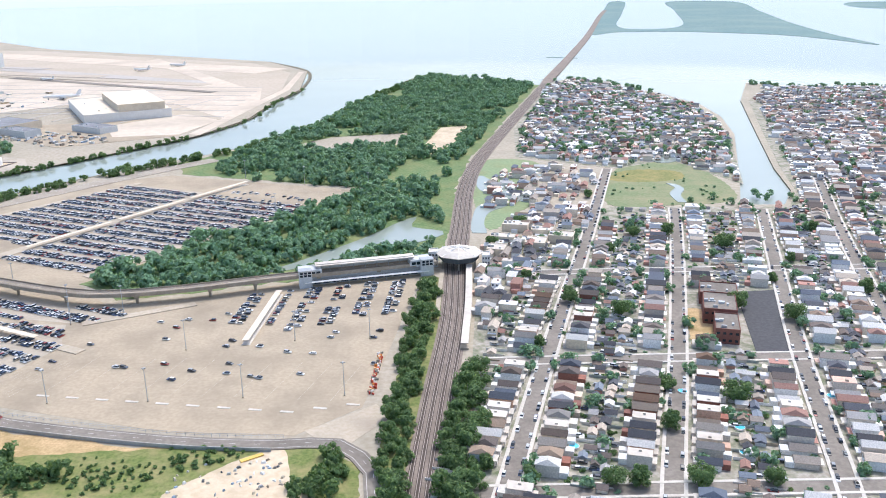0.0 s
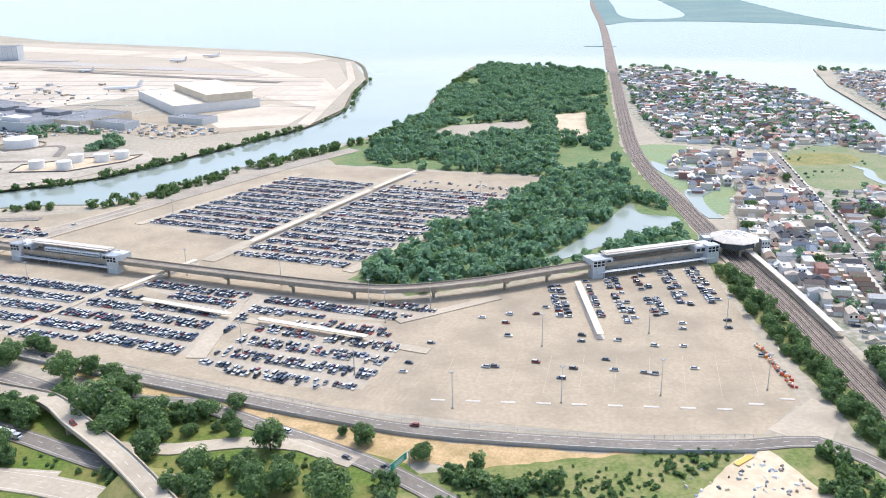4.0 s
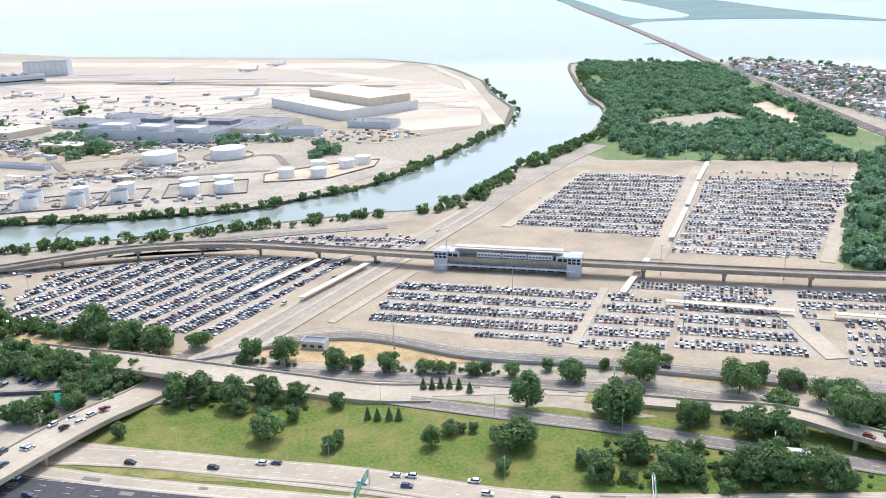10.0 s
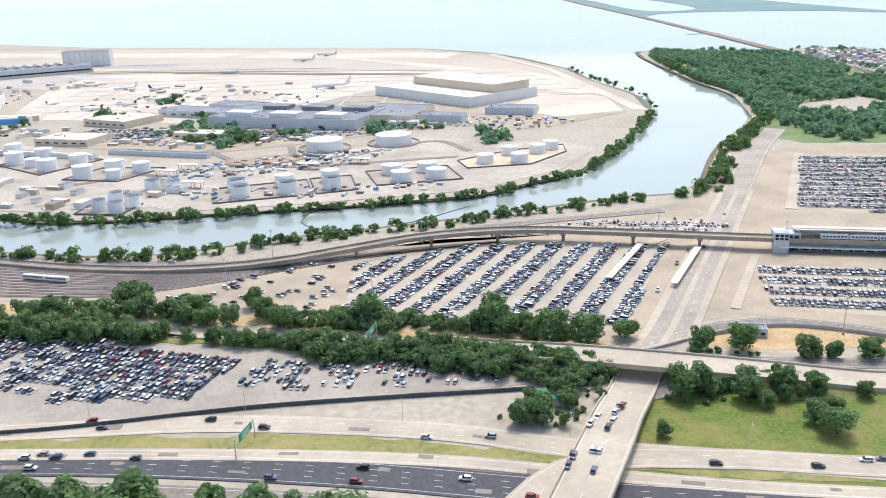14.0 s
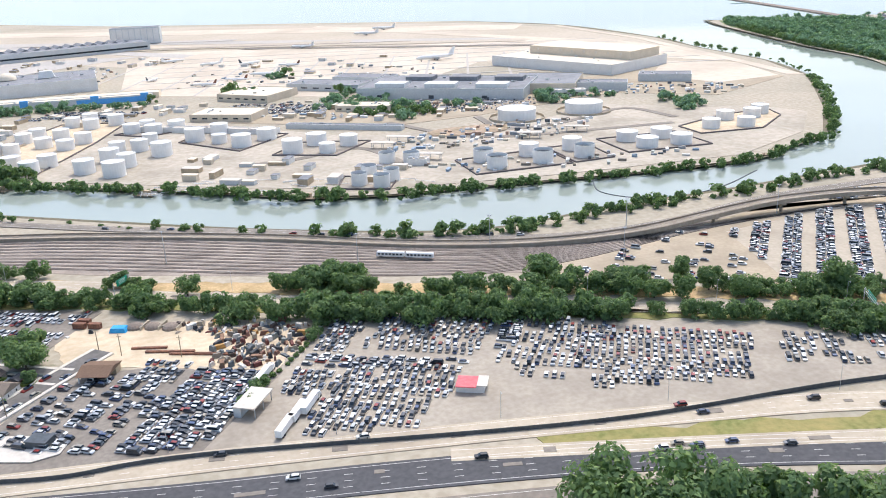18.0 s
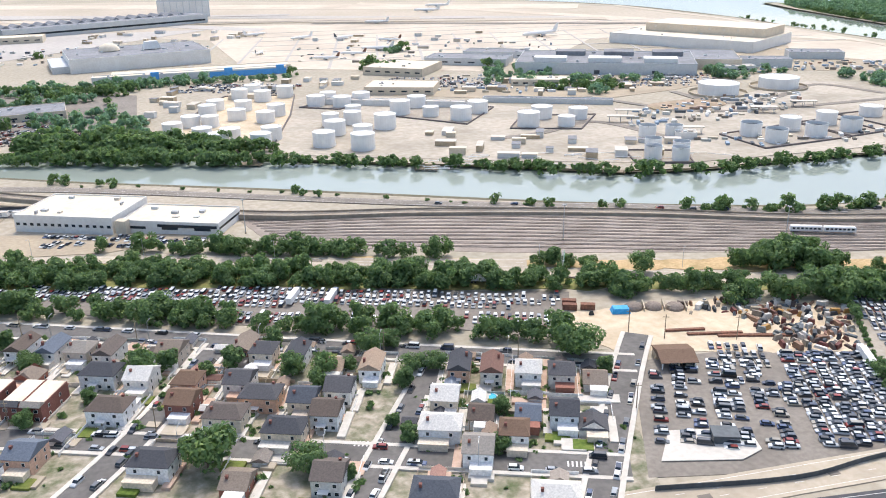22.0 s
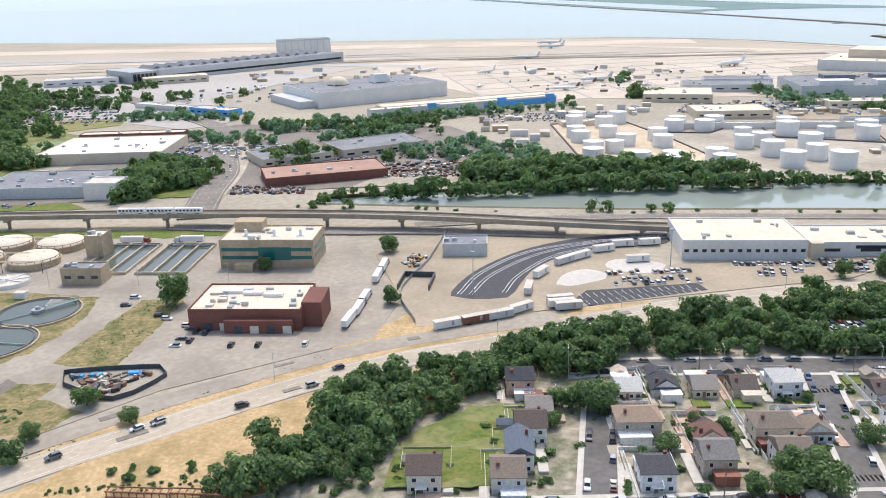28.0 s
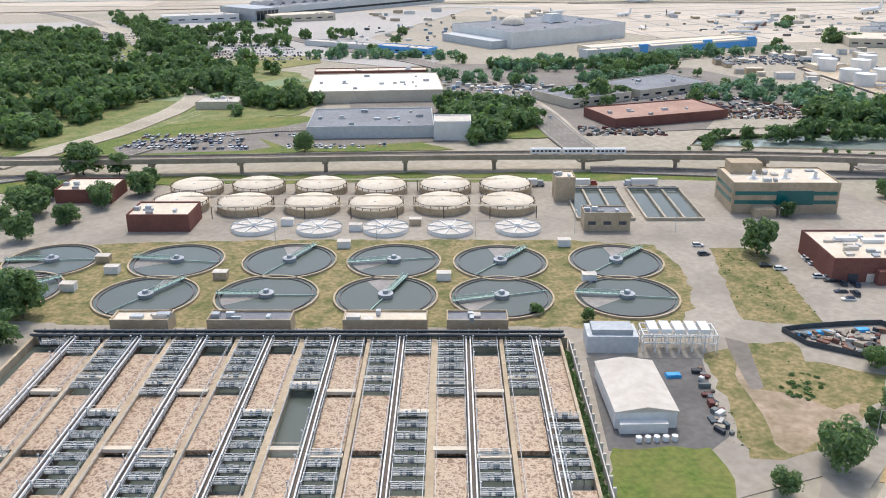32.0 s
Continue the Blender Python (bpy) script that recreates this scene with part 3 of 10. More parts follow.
def car_stuff(name, places, label, mat="cars"):
    """All the cars of a far lot in one mesh: places are x, y, z, heading."""
    vs, fs, idx, n = [], [], [], 0
    kits = []
    for kind in range(3):
        b, g, w, at = CAR_KIT[kind][:4]
        v = np.array(b.v + list(g[0]))
        kits.append((v, list(b.f) + [tuple(len(b.v) + a for a in q) for q in g[1]], [0] * len(b.f) + [1] * len(g[1])))
    r = random.Random(len(places))
    for x, y, z, h in places:
        v, f, i = kits[r.choice((0, 0, 0, 1, 1, 1, 1, 2)) if r.random() < .25 else r.choice((0, 1))]
        c, s = math.cos(h), math.sin(h)
        vs.append(np.c_[x + c * v[:, 0] - s * v[:, 1], y + s * v[:, 0] + c * v[:, 1], z + v[:, 2]])
        fs += [tuple(n + a for a in q) for q in f]
        idx += i
        n += len(v)
    if vs:
        ob = new(name, mesh_of(name, np.concatenate(vs), fs, [M[mat], M["glass"]], idx))
        return tagged(ob, label, "parked cars", kind="stuff")


def stall_lines(bld, origin, u, length, rows, pitch=18.0, stall=2.6, z=.1, w=.12, k=0):
    a = radians(u)
    d, s = (math.cos(a), math.sin(a)), (-math.sin(a), math.cos(a))
    for j in range(rows):
        t = 0.0
        while t <= length:
            p = (origin[0] + d[0] * t + s[0] * (j * pitch - 2.5), origin[1] + d[1] * t + s[1] * (j * pitch - 2.5))
            q = (p[0] + s[0] * 10.2, p[1] + s[1] * 10.2)
            bld.add([(p[0] - d[0] * w / 2, p[1] - d[1] * w / 2, z), (p[0] + d[0] * w / 2, p[1] + d[1] * w / 2, z),
                     (q[0] + d[0] * w / 2, q[1] + d[1] * w / 2, z), (q[0] - d[0] * w / 2, q[1] - d[1] * w / 2, z)], [(0, 1, 2, 3)], k)
            t += stall
    return bld


def crown_arrays(r, h, base, quads, seed, leaf=.8, blobs=13):
    """Leaf clumps on the skin of a heap of blobs: verts and quads of an uneven crown."""
    g = np.random.default_rng(seed)
    a = g.uniform(0, 2 * np.pi, blobs)
    rad = r * np.sqrt(g.uniform(.02, .62, blobs))
    bz = base + h * g.uniform(.15, .80, blobs)
    shrink = 1 - .45 * np.abs((bz - base) / h - .4)
    bc = np.c_[rad * np.cos(a) * shrink, rad * np.sin(a) * shrink, bz]
    br = r * g.uniform(.26, .46, blobs)
    k = g.integers(0, blobs, quads)
    d = g.normal(size=(quads, 3))
    d[:, 2] = d[:, 2] * .9 + .25
    d /= np.linalg.norm(d, axis=1)[:, None]
    p = bc[k] + d * (br[k] * g.uniform(.72, 1.08, quads))[:, None] * np.array([1, 1, .85])
    nrm = d + g.normal(scale=.35, size=(quads, 3)) + np.array([0, 0, .25])
    nrm /= np.linalg.norm(nrm, axis=1)[:, None]
    t = np.cross(nrm, g.normal(size=(quads, 3)))
    t /= np.linalg.norm(t, axis=1)[:, None] + 1e-9
    b = np.cross(nrm, t)
    s = leaf * g.uniform(.6, 1.25, quads)[:, None]
    return np.stack([p - t * s * .8 - b * s * .5, p + t * s * .75 - b * s * .55, p + b * s * .95], axis=1).reshape(-1, 3)


def leaf_mesh(name, v, mat, k=3):
    """Loose leaves of k corners each."""
    me = bpy.data.meshes.new(name)
    n = len(v)
    me.vertices.add(n)
    me.vertices.foreach_set("co", np.asarray(v, dtype=np.float32).ravel())
    me.loops.add(n)
    me.loops.foreach_set("vertex_index", np.arange(n, dtype=np.int32))
    me.polygons.add(n // k)
    me.polygons.foreach_set("loop_start", np.arange(0, n, k, dtype=np.int32))
    me.materials.append(mat)
    me.update(calc_edges=True)
    return me


def trunk(h, r, base, crown_r, seed):
    """A tapered trunk that forks into limbs."""
    q = random.Random(seed)
    b = Build()
    b.tube(0, 0, -.2, base + h * .25, r, r * .55, 7)
    for i in range(5):
        a = i * 1.26 + q.uniform(-.4, .4)
        p, e = Vector((0, 0, base * .8 + q.uniform(0, h * .2))), Vector((math.cos(a) * crown_r * .6, math.sin(a) * crown_r * .6, base + h * q.uniform(.4, .75)))
        s = (e - p).cross(Vector((0, 0, 1))).normalized()
        u = s.cross((e - p).normalized())
        v = [p + (s * math.cos(j * 1.571) + u * math.sin(j * 1.571)) * r * .4 for j in range(4)] + [e + (s * math.cos(j * 1.571) + u * math.sin(j * 1.571)) * r * .1 for j in range(4)]
        b.add(v, [(j, (j + 1) % 4, 4 + (j + 1) % 4, 4 + j) for j in range(4)])
    return b


TREES = []
for i, (r, h, base) in enumerate([(6.4, 10.0, 1.6), (5.4, 9.0, 1.5), (7.6, 10.6, 1.8), (4.4, 9.4, 1.0), (6.0, 8.0, 1.2)]):
    TREES.append((trunk(h, .32, base, r, i).mesh("trunk", M["bark"]), leaf_mesh("crown", crown_arrays(r, h, base, 2300, 40 + i, .62, 24), M["leaf"])))


def tree(x, y, z=0.0, s=1.0, kind=None, label="leafy deciduous tree with a full green crown", group=""):
    k = RNG.randrange(len(TREES)) if kind is None else kind
    ob = tagged(new("tree", TREES[k][0]), label, "tree", group)
    ob.matrix_basis = Matrix.Translation((x, y, z)) @ Matrix.Rotation(RNG.uniform(0, 6.28), 4, "Z") @ Matrix.Diagonal((s, s, s * RNG.uniform(.88, 1.12), 1))
    link("crown", TREES[k][1], ob)
    return ob


WOOD_KIT = [crown_arrays(r, h, .3, n, 90 + i, 1.6, 13) for i, (r, h, n) in enumerate([(6.2, 8.5, 190), (5.2, 7.5, 160), (7.2, 9.5, 220), (3.4, 3.8, 90)])]


WOOD_NEAR = [crown_arrays(r, h, .2, n, 190 + i, .72, 18) for i, (r, h, n) in enumerate([(5.4, 9.4, 1050), (4.6, 8.2, 900), (6.3, 10.2, 1250), (3.0, 3.6, 330)])]


def woods(name, places, label, mat="leaf_hazed", near=False):
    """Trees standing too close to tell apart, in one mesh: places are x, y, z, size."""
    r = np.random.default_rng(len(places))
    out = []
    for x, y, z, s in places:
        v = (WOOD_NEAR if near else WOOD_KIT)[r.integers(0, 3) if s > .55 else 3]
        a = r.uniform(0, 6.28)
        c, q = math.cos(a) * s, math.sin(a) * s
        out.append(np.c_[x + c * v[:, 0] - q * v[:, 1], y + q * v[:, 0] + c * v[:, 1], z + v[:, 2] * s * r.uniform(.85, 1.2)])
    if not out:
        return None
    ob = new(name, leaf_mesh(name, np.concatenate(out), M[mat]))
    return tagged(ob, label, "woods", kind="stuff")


def grove(name, poly, gap, label, size=1.0, z=0.0, seed=1, mat="leaf_hazed", near=False, ok=None):
    r = random.Random(seed)
    return woods(name, [(x, y, z, size * r.uniform(.65, 1.25)) for x, y in scatter(poly, gap, seed) if ok is None or ok(x, y)], label, mat, near)


WINDOW = Build().box(0, 0, 0, 1.1, .12, 1.35, k=0).box(0, -.05, .1, .9, .06, 1.15, k=1).mesh("window", [M["wall_white"], M["glass"]])
PANE = Build().box(0, 0, 0, .9, .06, 1.15).mesh("pane", M["glass"])
DOOR = Build().box(0, 0, 0, 1.0, .12, 2.1).mesh("door", M["wood"])
CHIMNEY = Build().box(0, 0, 0, .8, .8, 2.2).box(0, 0, 2.2, .95, .95, .15).mesh("chimney", M["brick"])


def window(parent, x, y, z, rz, sx=1.0, sz=1.0):
    w = link("window", WINDOW, parent)
    w.matrix_basis = pose(x, y, z, 0, 0, math.degrees(rz)) @ Matrix.Diagonal((sx, 1, sz, 1))
    return w




def house_proto(w, d, st, roof, ridge, porch, seed):
    """A detached house, its front to -y: walls, roof, windows, door, chimney, porch."""
    q = random.Random(seed)
    e = tagged(new("house"), "", "house")
    hh = 2.75 * st + .5
    b = Build().box(0, 0, -.1, w, d, hh + .1)
    if roof in ("gable", "hip") and ridge:
        b.add([(-w / 2, -d / 2, hh), (w / 2, -d / 2, hh), (0, -d / 2, hh + w * .3)], [(0, 1, 2)])
        b.add([(-w / 2, d / 2, hh), (w / 2, d / 2, hh), (0, d / 2, hh + w * .3)], [(2, 1, 0)])
    elif roof == "gable":
        b.add([(-w / 2, -d / 2, hh), (-w / 2, d / 2, hh), (-w / 2, 0, hh + d * .25)], [(2, 1, 0)])
        b.add([(w / 2, -d / 2, hh), (w / 2, d / 2, hh), (w / 2, 0, hh + d * .25)], [(0, 1, 2)])
    b.part("wall", M["house"], e)
    r = Build()
    if roof == "flat":
        r.box(0, 0, hh, w + .3, d + .3, .35).box(0, 0, hh + .35, w - .4, d - .4, .02)
    elif ridge:
        r.gable(0, 0, hh, d, w, w * .3, math.pi / 2, hip=d * .25 if roof == "hip" else 0)
    else:
        r.gable(0, 0, hh, w, d, d * .25, 0, hip=w * .25 if roof == "hip" else 0)
    r.part("roof", M["roof"] if roof != "flat" else M["roof_cream"], e)
    for f in range(st):
        z = .9 + 2.75 * f
        for x in ((-w * .28, w * .28) if f or w < 8 else (-w * .32, w * .08, w * .34)):
            window(e, x, -d / 2 - .03, z, 0, 1.25)
            if f:
                window(e, x, d / 2 + .03, z, math.pi)
        for y in (-d * .25, d * .22):
            window(e, -w / 2 - .03, y, z, -math.pi / 2, .85)
            window(e, w / 2 + .03, y, z, math.pi / 2, .85)
    dd = link("door", DOOR, e)
    dd.location = (-w * .08, -d / 2 - .04, .35)
    c = link("chimney", CHIMNEY, e)
    c.location = (w * .3, d * .2, hh + .2)
    a = q.choice((-1, 1))
    Build().box(a * w * .12, d / 2 + 1.9, -.1, w * .7, 3.8, 3.0).box(a * w * .12, d / 2 + 1.95, 2.9, w * .74, 4.1, .25).part("annex", M["house"], e)
    if porch:
        Build().box(-w * .08, -d / 2 - 1.0, 0, 3.0, 2.0, .4).box(-w * .08, -d / 2 - 2.3, 0, 1.6, .7, .2).part("porch", M["pave"], e)
        Build().box(-w * .08, -d / 2 - 1.0, 2.7, 3.2, 2.1, .15).box(-w * .08 - 1.4, -d / 2 - 1.9, .4, .15, .15, 2.3).box(-w * .08 + 1.4, -d / 2 - 1.9, .4, .15, .15, 2.3).part("canopy", M["wall_white"], e)
    return e


def lamp_post_proto(h=11.0, arm=2.2):
    e = tagged(new("street_lamp"), "tall galvanised street lamp with a curved arm", "street lamp")
    Build().tube(0, 0, 0, h, .12, .07, 8).part("pole", M["pole"], e)
    Build().beam((0, 0, h - .1), (arm, 0, h + .35), .09, .09).part("arm", M["pole"], e)
    Build().box(arm + .3, 0, h + .3, .8, .32, .16).part("lamp_head", M["steel"], e)
    return e


def building(name, x, y, sx, sy, h, rz, wall, roof, label, cat="building", z=0.0, parapet=.8, vents=0, rows=0, cols=0, seed=1, glass="glass"):
    """A flat-roofed block with parapet, roof plant and rows of windows on its long sides."""
    q = random.Random(seed)
    e = tagged(new(name), label, cat)
    e.matrix_basis = pose(x, y, z, 0, 0, rz)
    Build().box(0, 0, -.3, sx, sy, h + .3).part("wall", M[wall], e)
    Build().box(0, 0, h + .02, sx - .8, sy - .8, .12).part("roof", M[roof], e)
    if parapet:
        p = Build()
        for a, b, c, d in ((0, sy / 2 - .2, sx, .4), (0, -sy / 2 + .2, sx, .4), (sx / 2 - .2, 0, .4, sy - .8), (-sx / 2 + .2, 0, .4, sy - .8)):
            p.box(a, b, h + .004, c, d, parapet)
        p.part("parapet", M[wall], e)
    for i in range(vents):
        a, b = q.uniform(.8, 4.5), q.uniform(.8, 2.6)
        Build().box(q.uniform(-.42, .42) * sx, q.uniform(-.38, .38) * sy, h + .14, a, b, q.uniform(.6, 1.8)).part("roof_vent", M[q.choice(("steel", "wall_grey", "roof_white"))], e)
    for f in range(rows):
        for c in range(cols):
            px = (c + .5) / cols * sx - sx / 2
            pz = h * (f + .5) / rows - .7
            for s in (-1,):
                Build().box(px, s * (sy / 2 + .02), pz, sx / cols * .5, .1, 1.5).part("window", M[glass], e)
    return e
# ---------- ground, water, distance ----------
def layer(name, pts, mat, z, label, cat="ground", kind="structure", smooth=0, depth=.25):
    p = smooth_line(pts, smooth, True) if smooth else pts
    return tagged(Build().poly([q[:2] for q in p], z - depth, z).part(name, M[mat]), label, cat, kind=kind)


COAST = [(3000, 1500), (1500, 1530), (871, 1541), (705, 1566), (646, 1636), (548, 1404), (456, 1101), (396, 901), (372, 801), (344, 750), (303, 753), (331, 828),
         (427, 1104), (460, 1250), (469, 1370), (444, 1510), (386, 1659), (327, 1762), (227, 1639), (143, 1678), (42, 1861), (17, 1840), (-22, 1732),
         (-111, 1401), (-140, 1249), (-218, 1086), (-353, 938), (-436, 827), (-473, 802)]
CREEK_NORTH = [(-509, 807), (-602, 799), (-689, 792), (-769, 790), (-848, 780), (-899, 791), (-957, 819), (-1015, 852), (-1089, 901), (-1186, 965), (-1291, 1031), (-1404, 1112), (-1438, 1140)]
CREEK_SOUTH = [(-1419, 1153), (-1329, 1123), (-1258, 1089), (-1169, 1045), (-1084, 990), (-1013, 945), (-952, 903), (-898, 884), (-840, 878), (-769, 868), (-703, 860),
               (-616, 858), (-568, 879), (-506, 910), (-428, 1000), (-350, 1107), (-305, 1173), (-258, 1311), (-247, 1479), (-220, 1660), (-243, 1987), (-374, 2245), (-700, 2480),
               (-1150, 2790), (-1540, 3230), (-2600, 4300), (-5200, 4300), (-5200, -900), (3000, -900)]
ground_edge = COAST + CREEK_NORTH + CREEK_SOUTH
gb = Build().poly(ground_edge, -3.0, 0, 0, 1)
tagged(gb.part("ground", [M["land"], M["bank"]]), "pale dry ground with worn soil and paved ground", "ground", kind="structure")
tagged(Build().tube(-900, 400, -4, -1.5, 7150, 7150, 96).part("water", M["water"]), "calm grey-green bay and creek water", "water", kind="structure")
# sloping earth banks along the creek
for nm, ln in (("creek_bank_north", COAST[18:] + CREEK_NORTH), ("creek_bank_south", CREEK_SOUTH[:22])):
    L = smooth_line(ln, 15)
    A, B = sides(L, -4 if nm.endswith("north") else -4), sides(L, 5)
    v, f = [], []
    for i in range(len(A)):
        v += [(A[i][0], A[i][1], .12), (B[i][0], B[i][1], -1.9)]
    f = [(2 * i, 2 * i + 1, 2 * i + 3, 2 * i + 2) for i in range(len(A) - 1)]
    tagged(link(nm, mesh_of(nm, v, [q[::-1] for q in f], M["bank"])), "sloping earth bank with rough grass along the creek", "bank", kind="structure")
# marsh islands and the rail causeway across the bay
cw = smooth_line([(262, 1680), (278, 1748), (425, 2290), (628, 3065), (920, 4254), (1100, 4950)], 60)
tagged(strip(Build(), cw, -11, 11, -3, .2).part("causeway", M["ballast"]), "long straight rail causeway crossing the bay", "causeway", kind="structure")
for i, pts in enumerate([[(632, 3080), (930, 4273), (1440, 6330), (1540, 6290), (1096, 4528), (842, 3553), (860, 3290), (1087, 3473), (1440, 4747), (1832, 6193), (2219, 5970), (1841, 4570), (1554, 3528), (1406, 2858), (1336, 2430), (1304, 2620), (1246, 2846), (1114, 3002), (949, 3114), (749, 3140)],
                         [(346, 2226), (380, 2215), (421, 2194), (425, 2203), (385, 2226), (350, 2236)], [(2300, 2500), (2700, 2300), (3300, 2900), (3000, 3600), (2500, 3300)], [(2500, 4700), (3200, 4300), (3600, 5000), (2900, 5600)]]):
    layer("marsh_island", pts, "hazed_marsh", -.9, "flat grey-green marsh island far out in the bay", "island", smooth=80 if i else 40, depth=2)
# the far rim of the bay: an added glowing ring stands in for haze
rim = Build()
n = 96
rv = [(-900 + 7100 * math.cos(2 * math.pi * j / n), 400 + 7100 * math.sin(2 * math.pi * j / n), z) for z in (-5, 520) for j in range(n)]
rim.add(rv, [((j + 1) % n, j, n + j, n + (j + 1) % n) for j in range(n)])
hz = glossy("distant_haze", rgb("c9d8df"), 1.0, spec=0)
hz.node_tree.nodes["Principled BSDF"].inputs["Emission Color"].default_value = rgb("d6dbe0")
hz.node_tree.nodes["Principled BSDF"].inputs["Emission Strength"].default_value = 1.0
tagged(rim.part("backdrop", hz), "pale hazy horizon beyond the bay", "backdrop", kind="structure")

# paved lots, grass, airfield
layer("parking_lot_pavement", [(-880, 712), (-640, 566), (-560, 578), (-495, 533), (-365, 468), (-252, 408), (-123, 366), (-61, 359), (-30, 385), (-18, 453), (4, 590), (-100, 568), (-205, 530),
      (-245, 580), (-40, 834), (-271, 930), (-340, 900), (-470, 780), (-600, 765), (-760, 750), (-835, 742)], "lot", .06, "broad sun-bleached parking lot pavement", "pavement")
layer("airfield_grass", [(-1700, 2900), (-1150, 2720), (-700, 2400), (-400, 2200), (-280, 1970), (-255, 1660), (-285, 1480), (-300, 1320), (-420, 1300), (-560, 1500), (-1000, 1700), (-1400, 2100), (-2400, 2500), (-3500, 4100), (-2500, 4100)],
      "airgrass", .05, "flat dry airfield grass", "ground")
# ---------- roads and rails ----------
ROAD_Z = [.20]
ROADLINES = []


def road(name, pts, lanes, mat, label, z=None, lane=3.5, marks=True, shoulder=1.5, thick=.3, edge="line"):
    ROAD_Z[0] += .02
    z = ROAD_Z[0] if z is None else z
    L = smooth_line(pts, 14)
    w = lanes * lane / 2 + shoulder
    ROADLINES.append((np.array([p[:2] for p in L]), w))
    ob = tagged(strip(Build(), L, -w, w, -thick, z).part(name, M[mat]), label, "road", kind="structure")
    if marks:
        b = Build()
        for k in range(1, lanes):
            dashes(b, L, (k - lanes / 2) * lane, 3, 9, .18, z + .03)
        for s in (-1, 1):
            dashes(b, L, s * (lanes * lane / 2), 200, .01, .18, z + .03)
        tagged(b.part("lane_marking", M[edge], ob), kind="stuff")
    return ob


road("parkway", [(-1263, 869), (-1180, 822), (-1082, 766), (-995, 718), (-915, 682), (-825, 637), (-754, 604), (-703, 581), (-656, 553), (-615, 533), (-582, 515), (-527, 492), (-469, 478), (-403, 450), (-345, 420)], 3, "concrete", "concrete parkway carriageway with worn lane lines")
road("service_road", [(-1410, 902), (-1308, 884), (-1200, 835), (-1082, 779)], 2, "concrete", "pale concrete service road")
road("belt_highway", [(-1660, 868), (-1609, 886), (-1570, 893), (-1523, 900), (-1481, 902), (-1437, 897), (-1375, 890), (-1308, 877)], 3, "concrete", "concrete highway with white edge lines")
road("service_ramp", [(-1660, 876), (-1637, 891), (-1595, 903), (-1554, 912), (-1499, 918), (-1453, 914), (-1408, 906)], 2, "lot_grey", "grey service road beside the highway", marks=False)
road("expressway", [(-1150, 604), (-1053, 589), (-996, 579), (-937, 568), (-875, 555), (-813, 540), (-737, 510), (-693, 484), (-616, 448), (-573, 428), (-500, 395), (-430, 375), (-363, 360)], 3, "concrete", "pale concrete expressway carriageway")
road("expressway_main", [(-1150, 590), (-1050, 568), (-996, 558), (-940, 546), (-883, 531), (-828, 512), (-767, 487), (-700, 455), (-600, 413), (-480, 360)], 4, "asphalt_dark", "fresh dark asphalt expressway with white lane lines")
road("expressway_collector", [(-960, 560), (-855, 529), (-782, 505), (-734, 486), (-708, 473), (-648, 444), (-600, 424), (-540, 400)], 1, "concrete", "pale concrete collector lane beside the expressway", lane=5)
road("expressway_opposite", [(-1160, 568), (-1056, 546), (-1002, 536), (-946, 525), (-890, 511), (-835, 492), (-775, 467), (-707, 435), (-607, 393), (-490, 340)], 4, "asphalt", "grey asphalt carriageway of the expressway")
road("north_ramp", [(-1785, 1318), (-1749, 1323), (-1710, 1345), (-1675, 1362), (-1641, 1402), (-1618, 1454)], 2, "asphalt", "curving grey ramp through the trees")
road("north_highway", [(-1800, 1420), (-1765, 1464), (-1731, 1507), (-1690, 1558), (-1653, 1670), (-1628, 1777), (-1614, 1926), (-1618, 2005), (-1650, 2200)], 4, "concrete", "pale highway curving among trees")
road("north_loop", [(-1682, 2281), (-1643, 2134), (-1632, 1937), (-1648, 1818), (-1683, 1733), (-1735, 1677), (-1800, 1640)], 4, "asphalt", "broad loop road round a dry field")
road("airport_avenue", [(-1492, 1177), (-1458, 1252), (-1432, 1335), (-1421, 1423), (-1418, 1497), (-1421, 1542), (-1450, 1650)], 4, "concrete", "pale avenue running to the terminals")
road("lot_perimeter_road", [(-640, 556), (-556, 564), (-495, 523), (-435, 496), (-365, 458), (-300, 424), (-252, 399), (-206, 379), (-123, 358), (-70, 351), (-40, 350), (-22, 325), (-20, 300)], 2, "asphalt", "narrow grey perimeter road along the lot fence", lane=3.2)
SPINE = [(-643, 528), (-630, 542), (-606, 567), (-557, 628), (-507, 690), (-482, 722), (-418, 802), (-316, 928), (-240, 1010)]
spine = road("lot_spine_road", SPINE, 4, "lot_grey", "worn grey divided road through the parking lots", lane=4.5)
for o0, o1 in ((-12.5, -8.6), (-1.6, 1.6), (8.6, 12.5)):
    strip(Build(), smooth_line(SPINE[1:7], 10), o0, o1, .1, ROAD_Z[0] + .16).part("median" if o0 == -1.6 else "sidewalk", M["concrete"], spine)
road("creek_road", [(-1400, 1060), (-1291, 1012), (-1102, 894), (-995, 836), (-910, 786), (-835, 753), (-763, 748), (-674, 766), (-587, 768), (-505, 764)], 2, "asphalt", "grey road along the creek")
SUBWAY = smooth_line([(-6, 230), (-1, 303), (9, 393), (22, 499), (30, 618), (38, 702), (52, 845), (77, 983), (137, 1214), (200, 1450), (262, 1680)], 20)
tagged(strip(Build(), SUBWAY, -9, 9, -.3, .5).part("railway_bed", M["ballast"]), "brown ballast bed of a four-track railway", "railway", kind="structure")
tr = Build()
